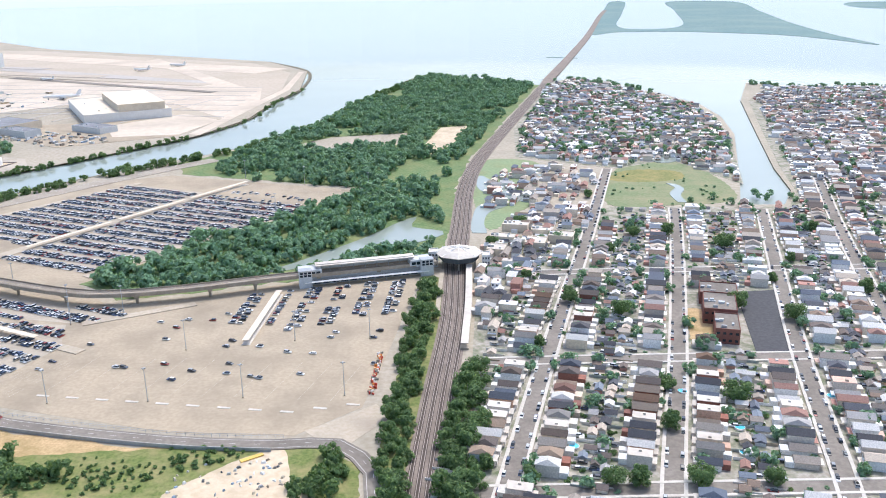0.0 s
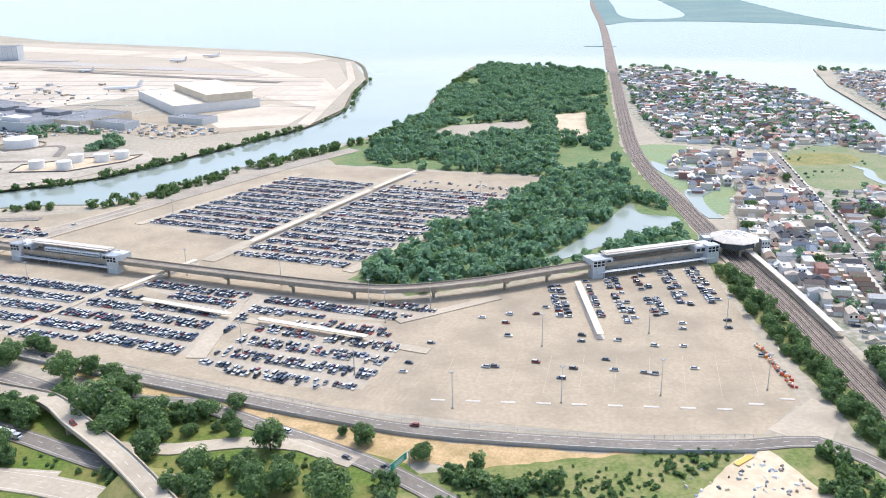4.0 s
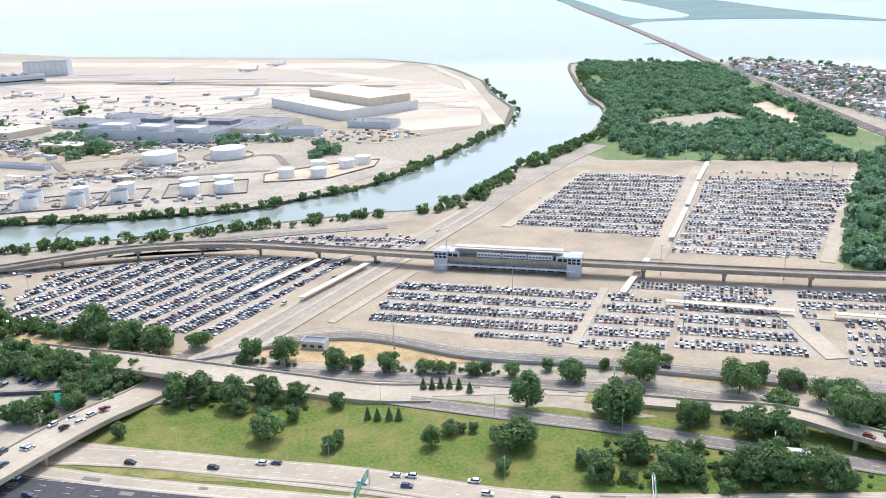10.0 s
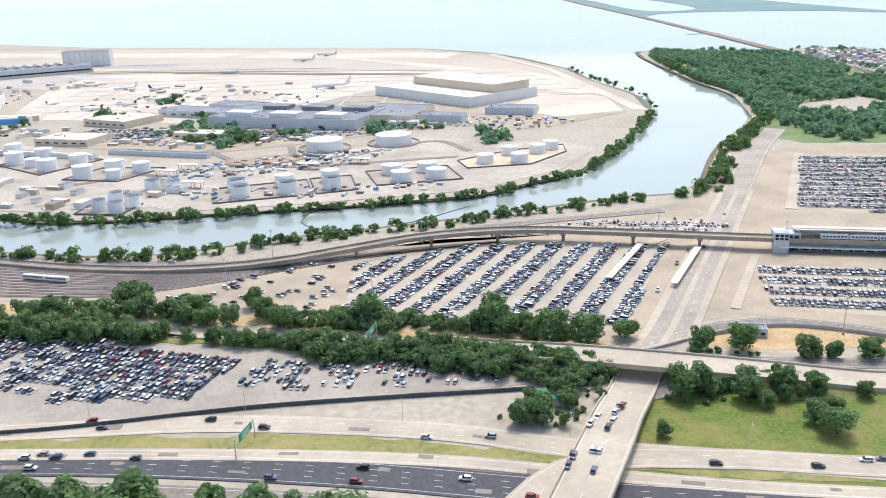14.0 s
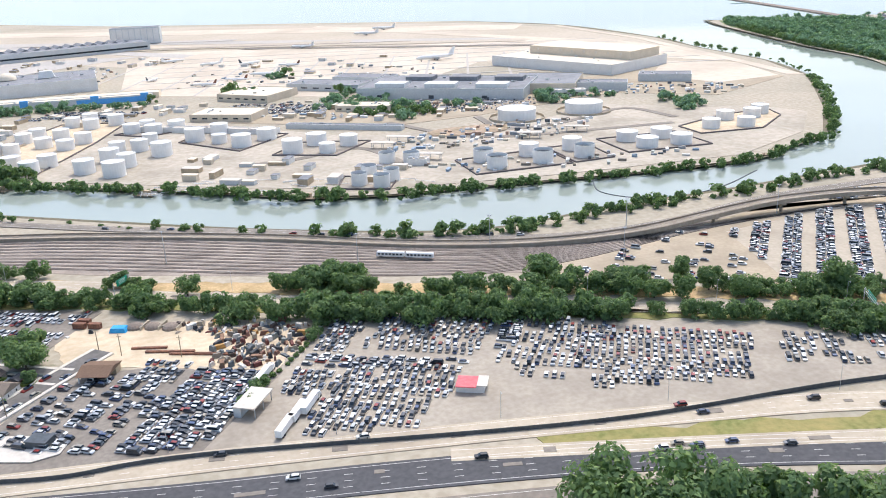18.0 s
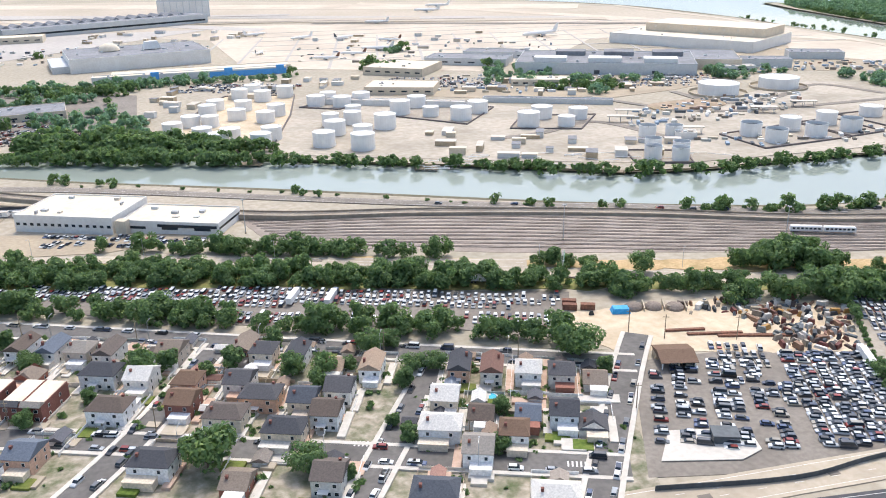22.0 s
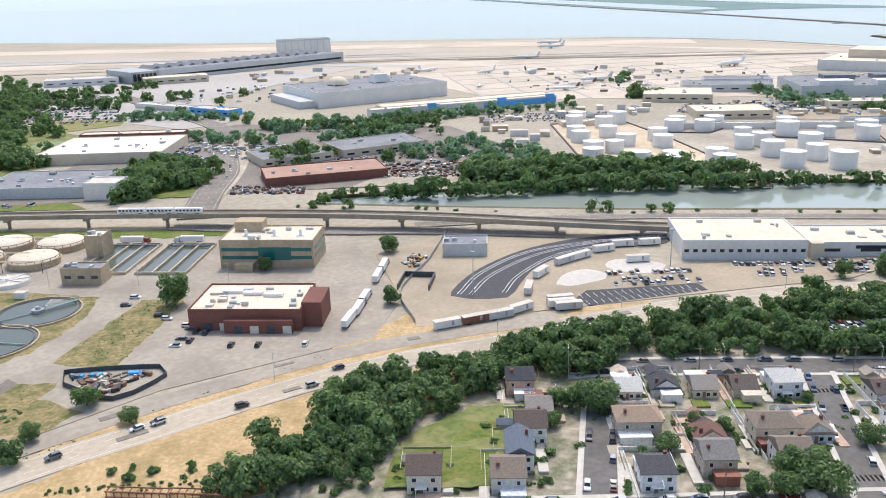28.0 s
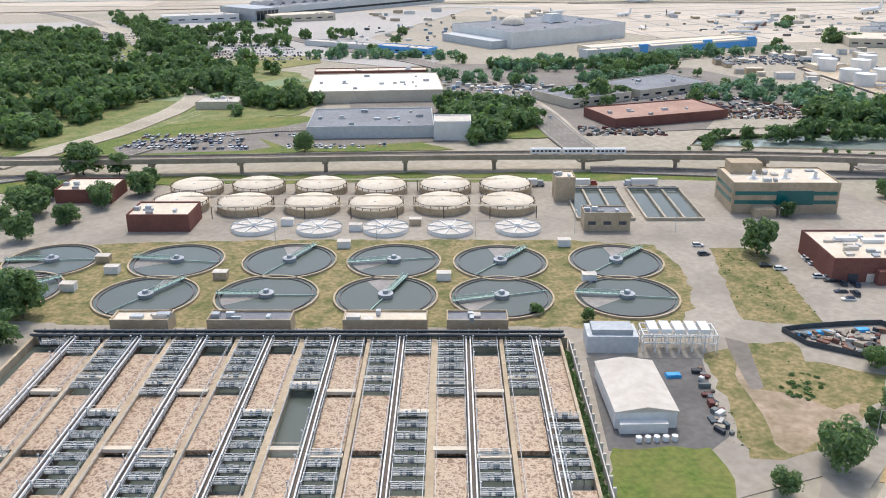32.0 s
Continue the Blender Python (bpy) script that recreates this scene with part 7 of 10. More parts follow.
tl = [street("town_street", p, 8, "straight grey street between rows of houses", mat="asphalt") for p in TSTREETS]
for ys in cross:
    street("town_cross_street", [(24 + (ys[0] - 300) * .1, ys[1]), (150, (ys[0] + ys[1]) / 2), (420, ys[0] - 6)], 8, "grey cross street between house rows", mat="asphalt")
r = random.Random(5)
count = 0
for si, L in enumerate(tl):
    kc = kerb_cars(L, 3.5, .62, 40 + si, single=False)
    car_stuff("kerbside_cars", [c for c in kc if c[1] < 900], "line of cars parked along a town street")
    for s in (-1, 1):
        A = sides(smooth_line(TSTREETS[si], 3), s * 15)
        acc, i, pitch = 0.0, 0, 7.7
        while i < len(A) - 1:
            d = A[i + 1][:2] - A[i][:2]
            acc += np.linalg.norm(d)
            if acc > pitch:
                acc, pitch = 0, r.uniform(7.2, 8.6)
                x, y = A[i][:2]
                rz = math.degrees(math.atan2(d[1], d[0])) + (180 if s < 0 else 0)
                yc = min(abs(y - (a + (b - a) * (330 - x) / 300)) for a, b in cross)
                ok = yc > 11 and not inside(x, y, SCHOOL) and 250 < y < 1450 and not (si == 0 and s > 0 and y > 640) and not (si in (0, 1, 2) and y > 750) and x > 24 + (y - 300) * .07
                if si == 0 and y > 690 and s < 0:
                    ok = False
                if ok:
                    k = r.randrange(5)
                    if y < 560 and count < 88 and si < 4:
                        count += 1
                        ob = copy_thing(TOWN[k], pose(x, y, .1, 0, 0, rz))
                        tagged(ob, TLBL[k], "house", "town houses")
                    else:
                        stuff_h.append((x, y, radians(rz), k))
            i += 1
yard_cars, yard_green = [], []
# garages and sheds in the back yards, then the far quarters
for si, p in enumerate(TSTREETS[:4]):
    for s in (-1, 1):
        A = sides(smooth_line(p, 8), s * 31)
        for a in A[2:]:
            if 262 < a[1] < 730 and r.random() < .8 and not inside(a[0], a[1], SCHOOL) and a[0] > 34 + (a[1] - 300) * .07:
                yard_cars.append((a[0] + r.uniform(-6, 6), a[1] + r.uniform(-3, 3), .35, radians(-17 + r.choice((0, 180))) + r.uniform(-.1, .1)))
                yard_green += [(a[0] + r.uniform(-8, 8), a[1] + r.uniform(-4, 4), 0, r.uniform(.22, .5)) for _ in range(2)]
            if 255 < a[1] < 740 and not inside(a[0], a[1], SCHOOL) and r.random() < .7 and a[0] > 30 + (a[1] - 300) * .07:
                stuff_h.append((a[0] + r.uniform(-3, 3), a[1] + r.uniform(-2, 2), radians(-17) + r.choice((0, math.pi / 2)), 5))
for poly, gap in (([(125, 1000), (225, 925), (295, 960), (335, 850), (415, 1104), (445, 1250), (452, 1370), (380, 1620), (320, 1720), (262, 1640), (205, 1400), (150, 1180)], 13.0), ([(420, 900), (480, 1100), (570, 1400), (650, 1550), (900, 1500), (760, 1000), (600, 700), (420, 560)], 13.5), ([(70, 690), (110, 760), (170, 760), (150, 690)], 12), ([(66, 760), (85, 900), (140, 940), (200, 900), (170, 790), (110, 770)], 15),
                  ([(45, 600), (60, 655), (120, 690), (75, 560), (42, 450), (34, 450)], 11)):
    for x, y in scatter(poly, gap, int(gap * 10), .25):
        stuff_h.append((x, y, radians(-17 + r.choice((0, 90, 180))), r.choice((0, 1, 2, 3, 4, 2))))


def house_stuff(name, places, label):
    kits = []
    for w, d, h, ridge in ((5.6, 11, 6, 1), (5.9, 10.5, 6, 0), (5.6, 10, 3.2, 1), (6.2, 12, 6, 1), (6.0, 11, 6.2, 2), (4.2, 5.2, 2.5, 1)):
        b = Build().box(0, 0, 0, w, d, h, k=0)
        if ridge == 1:
            b.gable(0, 0, h, d, w, w * .36, math.pi / 2, k=1)
        elif ridge == 2:
            b.box(0, 0, h, w + .2, d + .2, .3, k=0).box(w * .2, 1, h + .3, 1.5, 1.5, .8, k=1)
        else:
            b.gable(0, 0, h, w, d, d * .2, 0, k=1, hip=w * .3)
        if d > 8:
            b.box(-.5, d / 2 + 1.8, 0, w * .8, 3.6, 2.8, k=0).box(0, -d / 2 - 1.0, 2.7, w * .95, 2.0, .3, k=0)
            for x in (-.25, .25):
                b.box(x * w, -d / 2, h - 2, 1.2, .1, 1.3, k=2)
        kits.append((np.array(b.v), b.f, b.i))
    vs, fs, ii, n, vr = [], [], [], 0, random.Random(len(places))
    for x, y, a, k in places:
        v, f, i = kits[k]
        c, s = math.cos(a), math.sin(a)
        v = v * np.array((vr.uniform(.85, 1.15), vr.uniform(.8, 1.2), vr.uniform(.85, 1.1)))
        vs.append(np.c_[x + c * v[:, 0] - s * v[:, 1], y + s * v[:, 0] + c * v[:, 1], v[:, 2]])
        fs += [tuple(n + q for q in g) for g in f]
        ii += i
        n += len(v)
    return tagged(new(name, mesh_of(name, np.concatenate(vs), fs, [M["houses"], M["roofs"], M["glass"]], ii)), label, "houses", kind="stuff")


car_stuff("yard_cars", yard_cars, "cars parked in drives behind town houses")
woods("yard_shrubs", yard_green, "small green bushes in town back yards", "leaf")
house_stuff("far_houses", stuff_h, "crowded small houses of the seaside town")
for i, e in enumerate(TOWN):
    e.matrix_basis = pose(34 + i * 1.5, 262 + 10 * i, .1, 0, 0, 73)
    tagged(e, TLBL[i], "house", "town houses")
TL_FINE = [smooth_line(p, 4) for p in TSTREETS]
TREES_TOWN = [(x, y, 0, r.uniform(.35, .8)) for x, y in scatter([(45, 600), (40, 300), (500, 260), (640, 700), (860, 1480), (650, 1540), (470, 1100), (380, 800), (180, 750)], 15, 9) if not inside(x, y, SCHOOL) and noise.noise((x * .03, y * .03, 5.0)) > -.18 and all(np.min(np.hypot(np.array(q)[:, 0] - x, np.array(q)[:, 1] - y)) > 5.5 for q in TL_FINE)]
woods("town_trees", TREES_TOWN, "scattered green trees between the town houses")
grove("town_trees", [(125, 1000), (225, 925), (295, 960), (335, 850), (415, 1104), (445, 1250), (452, 1370), (380, 1620), (320, 1720), (262, 1640), (205, 1400), (150, 1180)], 13, "scattered green trees between waterside houses", .72, 0, 77, ok=lambda x, y: noise.noise((x * .02, y * .02, 2.0)) > -.15)
grove("shore_trees", [(262, 1700), (330, 1755), (390, 1660), (440, 1520), (430, 1510), (370, 1640), (320, 1730)], 12, "low trees along the shore", .8, 0, 78)
grove("shore_trees", [(640, 1620), (720, 1560), (900, 1535), (900, 1515), (720, 1540), (630, 1590)], 13, "low trees along the shore", .9, 0, 79)
# school and its yard
patch("school_yard", [(192, 432), (212, 428), (246, 532), (216, 530)], "asphalt_dark", "dark asphalt schoolyard with painted bays", cat="pavement")
patch("school_lawn", [(160, 450), (176, 447), (190, 500), (172, 505)], "drygrass", "worn yellow lawn beside the school")
building("school", 184, 460, 14, 26, 9, -17, "brick", "asphalt", "red brick school wing with a flat roof", vents=4, rows=2, cols=4)
building("school", 190, 490, 20, 30, 10, -17, "brick", "asphalt", "long brick school block with a dark flat roof", vents=6, rows=2, cols=5)
building("school_hall", 199, 518, 24, 22, 8, -17, "brick", "asphalt", "brick school hall with a dark flat roof", vents=4)
for x, y, sx, sy in [(85, 690, 22, 16), (105, 672, 18, 14), (70, 655, 20, 12), (95, 640, 16, 18), (118, 655, 20, 16), (62, 625, 14, 16)]:
    building("shop", x, y, sx, sy, 6, -17, "cream_wall", "roof_white", "low shop building with a white flat roof", vents=3)
# ---------- trains and stations ----------
def train(x, y, z, rz, cars, label):
    """Boxy white train cars with dark window bands; the first car's middle at x, y."""
    for i in range(cars):
        e = tagged(new("train_car"), label, "train", "train cars")
        c, s = math.cos(radians(rz)), math.sin(radians(rz))
        e.matrix_basis = pose(x + c * i * 16.6, y + s * i * 16.6, z, 0, 0, rz)
        b = Build().box(0, 0, .5, 15.8, 2.7, 2.3)
        b.add([(-7.9, -1.35, 2.8), (7.9, -1.35, 2.8), (7.9, 1.35, 2.8), (-7.9, 1.35, 2.8), (-7.6, -.95, 3.25), (7.6, -.95, 3.25), (7.6, .95, 3.25), (-7.6, .95, 3.25)], [(4, 5, 6, 7), (0, 1, 5, 4), (1, 2, 6, 5), (2, 3, 7, 6), (3, 0, 4, 7)])
        b.part("body", M["white"], e)
        for k in range(7):
            for q in (-1, 1):
                Build().box(-6.3 + k * 2.1, q * 1.36, 1.5, 1.35, .08, .95).part("window", M["glass"], e)
        Build().box(-5, 0, .05, 2.6, 2.0, .5).part("bogie", M["dark_steel"], e)
        Build().box(5, 0, .05, 2.6, 2.0, .5).part("bogie", M["dark_steel"], e)


train(-453.5, 644.7, 8.3, -26, 3, "white people-mover car with dark windows at the station")
train(-1540, 1140.5, 8.3, -30.5, 3, "white people-mover car running on the guideway")
train(-930, 757, .8, -30, 2, "white people-mover car parked in the train yard")


def station(name, x, y, rz, length, label, roofw=9.0, near=-1):
    e = tagged(new(name), label, "station")
    e.matrix_basis = pose(x, y, 0, 0, 0, rz)
    n = near
    Build().box(0, 0, 6.2, length, 5.2, 1.2).part("platform", M["concrete"], e)
    Build().box(0, 0, 13.4, length * .72, roofw, .5).box(0, 0, 13.9, length * .70, roofw * .5, .5).part("canopy_roof", M["roof_white"], e)
    for k in range(9):
        Build().box((k - 4) * length * .085, 0, 7.4, .35, .35, 6.0).part("canopy_post", M["steel"], e)
    for s in (-1, 1):
        t = Build().box(s * length * .44, n * 6.5, 0, length * .09, 6.5, 12.5)
        t.part("stair_tower", M["wall_grey"], e)
        Build().box(s * length * .44, n * 6.5, 12.5, length * .095, 7.0, .3).part("tower_roof", M["steel"], e)
        for k in range(3):
            for f in range(2):
                Build().box(s * length * .44 + (k - 1) * length * .028, n * 9.8, 8.3 + f * 2.0, length * .022, .12, 1.5).part("window", M["glass"], e)
        Build().box(s * length * .40, 0, 7.4, length * .16, 12, 4.2).part("end_hall", M["wall_grey"], e)
        for k in range(4):
            Build().box(s * length * .40 + (k - 1.5) * length * .036, n * 6.05, 8.2, length * .03, .14, 2.2).part("window", M["glass"], e)
    Build().box(0, n * 8.5, 3.6, length * .9, 3.5, .35).part("street_canopy", M["white"], e)
    for k in range(10):
        Build().box((k - 4.5) * length * .09, n * 9.8, 0, .3, .3, 3.6).part("canopy_post", M["steel"], e)
    Build().box(0, 0, 0, length * .8, 8, 5.8).part("concourse", M["steel"], e)
    for k in range(12):
        Build().box((k - 5.5) * length * .064, n * 4.05, .6, length * .052, .16, 2.6).part("window", M["glass"], e)
    Build().box(0, -n * 4.6, 7.4, length * .8, .25, 4.6).part("rear_screen", M["wall_grey"], e)
    Build().box(0, n * 5.2, 6.4, length, .3, 1.3).part("side_panel", M["wall_grey"], e)
    return e


station("lot_station", -441, 643, -26, 98, "grey and glass people-mover station above the parking lot")
station("terminus_station", -38, 579, 12.5, 100, "long white-roofed people-mover station beside the railway")
hh_ = tagged(new("station_hall"), "glass station hall with a white lattice roof over the tracks", "station")
hh_.matrix_basis = pose(31, 600, 0, 0, 0, -4)
Build().tube(0, 0, 6.2, 10.6, 15, 15, 8).part("hall", M["dark_steel"], hh_)
Build().tube(0, 0, 10.6, 11.1, 18, 18, 8).tube(0, 0, 11.1, 13.4, 17.5, 11, 8).part("roof_deck", M["roof_white"], hh_)
for k in range(8):
    Build().beam((17.6 * math.cos(k * .785), 17.6 * math.sin(k * .785), 11.0), (0, 0, 15.2), .5, .5).part("roof_rib", M["white"], hh_)
    Build().box(math.cos(k * .785 + .39) * 13.6, math.sin(k * .785 + .39) * 13.6, 7.2, .3, 8.5, 2.4, k * .785 + .39).part("window", M["glass"], hh_)
for x, y in ((-12, -8), (12, -8), (-12, 8), (12, 8), (0, -13), (0, 13)):
    Build().box(x, y, 0, 1.4, 1.4, 6.2).part("pillar", M["guide"], hh_)
building("stair_tower", 12, 604, 7, 10, 11, -4, "wall_grey", "roof_white", "glazed grey stair tower of the station", rows=3, cols=3)
building("stair_tower", 51, 596, 6, 10, 10, -4, "wall_grey", "roof_white", "glazed grey stair tower of the station", rows=3, cols=3)
pf = smooth_line([(38, 590), (33, 520), (26, 450)], 20)
tagged(strip(Build(), pf, -2.5, 2.5, 0, 1.3).part("subway_platform", M["concrete"]), "long concrete subway platform", "platform", kind="structure")
tagged(strip(Build(), pf, -2.2, 2.2, 4.2, 4.5).part("platform_canopy", M["roof_white"]), "white canopy along the subway platform", "canopy", kind="structure")
pf = smooth_line([(18, 590), (12, 510)], 20)
tagged(strip(Build(), pf, -1.5, 1.5, 0, 1.3).part("subway_platform", M["concrete"]), "long concrete subway platform", "platform", kind="structure")


def shelter(pts, label="long covered walkway with a cream roof"):
    L = smooth_line(pts, 9)
    e = tagged(new("covered_walkway"), label, "walkway", "walkway shelters")
    strip(Build(), L, -2.0, 2.0, 3.0, 3.4).part("roof", M["roof_cream"], e)
    strip(Build(), L, -2.6, 2.6, .05, .3).part("path", M["pave"], e)
    for i in range(0, len(L), 2):
        Build().box(L[i][0], L[i][1], .3, .25, .25, 2.7).part("post", M["pole"], e)
    return e


for p in ([(-179, 880), (-222, 815)], [(-226, 808), (-268, 742)], [(-273, 734), (-318, 665)], [(-352, 628), (-391, 575)], [(-373, 556), (-314, 523)], [(-296, 514), (-233, 480)], [(-96, 549), (-104, 466)], [(-605, 640), (-560, 690)], [(-575, 620), (-530, 672)]):
    shelter(p)
# pale paths and islands between the lots
for p, w in ([(-395, 592), (-440, 520)], 5), ([(-310, 570), (-325, 470)], 11), ([(-190, 875), (-345, 632)], 12), ([(-372, 556), (-200, 462)], 7), ([(-560, 583), (-500, 655)], 5), ([(-418, 735), (-295, 895)], 8), ([(-245, 595), (-60, 822)], 9), ([(-560, 690), (-480, 740)], 8), ([(-215, 505), (-150, 535)], 7):
    GZ[0] += .006
    tagged(strip(Build(), smooth_line(p, 20), -w / 2, w / 2, -.2, GZ[0] + .05).part("lot_path", M["concrete"]), "pale concrete lane between parking bays", "path", kind="structure")
for i in range(11):
    x, y = -200 + i * 16.5, 408 - i * 3.2 + (i > 8) * (i - 8) * 6
    e = tagged(Build().box(x, y, .05, 7, 1.6, .22, radians(-12)).part("kerb_island", M["pave"]), "pale raised kerb island at the end of a bay", "kerb", "kerb islands")
sl = Build()
for i in range(10):
    x, y = -200 + i * 17, 415 - i * 2.5
    sl.beam((x, y, .13), (x + 14, y + 42, .13), .14, .02)
for (poly, hd) in (([(-540, 579), (-512, 640), (-405, 592), (-366, 556), (-398, 502), (-434, 512)], -25), ([(-324, 462), (-290, 515), (-190, 505), (-170, 440), (-236, 415)], -26), ([(-190, 860), (-60, 822), (-100, 772), (-205, 832)], -26)):
    stall_lines(sl, poly[0], hd, 120, 3, 17, 2.65)
tagged(sl.part("bay_lines", M["line_faint"]), "faded white parking bay lines", "road marking", kind="stuff")

# ---------- aeration tanks ----------
AE = tagged(new("aeration_tank"), "vast concrete aeration tank with foaming brown water and pipe bridges", "tank")
AE.matrix_basis = pose(-1652, 975, 0, 0, 0, -30)
TW_, TL_ = 160.0, 150.0
wb = Build()
wb.box(-TW_ / 2, 0, 0, TW_, .8, 3.6).box(-2.4, -TL_ / 2, 0, .8, TL_, 3.6).box(-TW_, -TL_ / 2, 0, .8, TL_, 3.6)
wb.part("outer_wall", M["wall_tan"], AE)
Build().box(.6, -TL_ / 2, 0, .3, TL_, 2.8).part("screen_wall", M["pave"], AE, "pale ribbed concrete wall")
for k in range(34):
    Build().box(1.2, -3 - k * 4.3, 0, 1.0, .7, 3.2, taper=.8).part("buttress", M["pave"], AE)
Build().box(-TW_ / 2 - 1, -TL_ / 2, 0, TW_ - 3, TL_ - 1, 1.2).part("basin_floor", M["murk"], AE)
MIX = Build().box(0, 0, 3.0, 7.6, 1.3, .25)
for w in (-.65, .65):
    for z in (3.7, 4.25):
        MIX.beam((-3.8, w, z), (3.8, w, z), .13, .13, 1)
    for m in range(5):
        MIX.box(-3.6 + m * 1.8, w, 3.2, .12, .12, 1.1, k=1)
MIX.box(.3, 0, 3.25, 1.4, 1.0, 1.3).tube(-1.6, 0, 3.2, 4.4, .3, .3, 8).tube(1.8, 1.1, 1.3, 4.6, .14, .14, 6)
MIX_MESH = MIX.mesh("mixer_bridge", [M["mixer_grey"], M["white"]])
rr = random.Random(11)


def channel(x, foams, mixers, walks):
    """One lane of the tank: stretches of foam, mixer bridges over dark water, pale cross walks."""
    for a, b in foams:
        Build().box(x, (a + b) / 2, 1.2, 7.7, a - b, 1.35).part("foam", M["foam"], AE)
    for a, b in mixers:
        y = a - 1.5
        while y > b:
            link("mixer_bridge", MIX_MESH, AE).location = (x, y, 0)
            y -= rr.uniform(4.2, 5.4)
    for y in walks:
        Build().box(x, y, 2.6, 8, 1.5, 1.0).beam((x - 4, y + .7, 4.4), (x + 4, y + .7, 4.4), .1, .1).part("cross_walk", M["roof_cream"], AE)


channel(-6.5, [(-10, -42), (-72, -100)], [(-3, -9), (-42, -72)], [])
for k in range(8):
    x0 = -10 - 19.6 * k
    dark = k == 3
    if k < 7:
        channel(x0 - 5.2, [(-32, -57), (-60, -146)] if not dark else [(-60, -146)], [(-3, -32)], [-24 - (k % 2) * 3] + ([-57.5] if k % 2 else []))
        channel(x0 - 14.6, [(-10, -30.5), (-33, -57)] if k % 2 == 0 else [(-9, -40), (-74, -146)], [(-3, -9), (-58, -80)] if k % 2 == 0 else [(-3, -9), (-41, -73)], [-31, -60.5] if k % 2 == 0 else [-41])
    else:
        channel(x0 - 5.2, [(-8, -60), (-63, -146)], [(-2, -8)], [])
    if k < 7:
        Build().box(x0 - 9.8, -TL_ / 2, 1.0, 1.9 if k % 2 else 1.2, TL_ - 1, 2.4).part("divider_wall", M["wall_tan"], AE)
    Build().box(x0, -TL_ / 2, 1.0, 2.0, TL_ - 1, 2.3).part("divider_wall", M["rim_steel"], AE)
    for q in (-.62, .62):
        Build().beam((x0 + q, -1, 4.0), (x0 + q, -TL_, 4.0), .34, .34).part("air_pipe", M["white"], AE)
    rl = Build()
    for o in (0, -9.8) if k < 7 else (0,):
        for q in (-1.35, 1.35):
            rl.beam((x0 + o + q, -1, 4.5), (x0 + o + q, -TL_, 4.5), .1, .1).beam((x0 + o + q, -1, 3.95), (x0 + o + q, -TL_, 3.95), .08, .08)
            for m in range(60):
                rl.box(x0 + o + q, -1 - m * 2.5, 3.3, .1, .1, 1.25)
                if m % 4 == 1 and o == 0:
                    rl.box(x0 + o + q * 1.1, -1 - m * 2.5, 3.0, .16, .16, 2.6).box(x0 + o + q * 1.1, -1 - m * 2.5, 5.6, .4, .4, .3)
    tagged(rl.part("railing", M["pole"], AE), kind="stuff")
pg = Build()
for k in range(4):
    pg.beam((-TW_, 2.4 - k * 1.3, 3.9 + (k % 2) * .9), (-1, 2.4 - k * 1.3, 3.9 + (k % 2) * .9), .6, .6)
for k in range(52):
    pg.box(-2 - k * 3.05, .8, 0, .22, 4.6, 5.0)
pg.part("pipe_gallery", M["dark_steel"], AE)
ivy = random.Random(91)
woods("ivy_strip", [(*(AE.matrix_basis @ Vector((ivy.uniform(-1.6, -.2), -3 - 1.6 * i, 0))).xy, 0, ivy.uniform(.28, .4)) for i in range(90)], "dark green ivy between the tank and its screen wall", "leaf")


def works_house(name, x0, x1, y, d, h, wall, roof, label, vents=3, seed=1):
    """A works building in the aeration tank's own plan."""
    c = AE.matrix_basis @ Vector(((x0 + x1) / 2, y + d / 2, 0))
    return building(name, c.x, c.y, abs(x1 - x0), d, h, -30, wall, roof, label, vents=vents, seed=seed)


for i, (a, b) in enumerate([(-140, -122), (-110, -84), (-68, -42), (-36, -17)]):
    works_house("pump_house", a, b, 8.0, 7.5, 4.6, "wall_tan", "roof_grey" if i % 2 else "roof_cream", "low tan pump house beside the aeration tank", 4, i)
# primary basins
for x, y in ((-1554, 1081), (-1528.5, 1066)):
    e = tagged(new("primary_basin"), "rectangular concrete basin with three channels of dark water", "basin", "primary basins")
    e.matrix_basis = pose(x, y, 0, 0, 0, -30)
    Build().box(0, 23.5, 0, 25, .8, 1.6).box(0, -23.5, 0, 25, .8, 1.6).box(12.3, 0, 0, .8, 46.4, 1.6).box(-12.3, 0, 0, .8, 46.4, 1.6).part("rim", M["concrete"], e)
    for k in (-1, 0, 1):
        Build().box(k * 8, 0, 0, 7, 46, .5).part("water_surface", M["murk"], e)
    for k in (-.5, .5):
        Build().box(k * 8, 0, 0, .9, 46.4, 1.5).part("divider_wall", M["concrete"], e)
    Build().box(0, 20, 1.5, 25, 1.6, .3).part("walkway", M["dark_steel"], e)
building("motor_house", -1572, 1054, 19, 10, 7.5, -30, "wall_tan", "roof_grey", "tan machine house with three tall dark doors", rows=1, cols=3, vents=4, glass="dark_steel")
building("motor_house", -1562, 1096, 9, 12, 11, -30, "wall_tan", "roof_cream", "tall tan works tower with ribbed walls", vents=3)
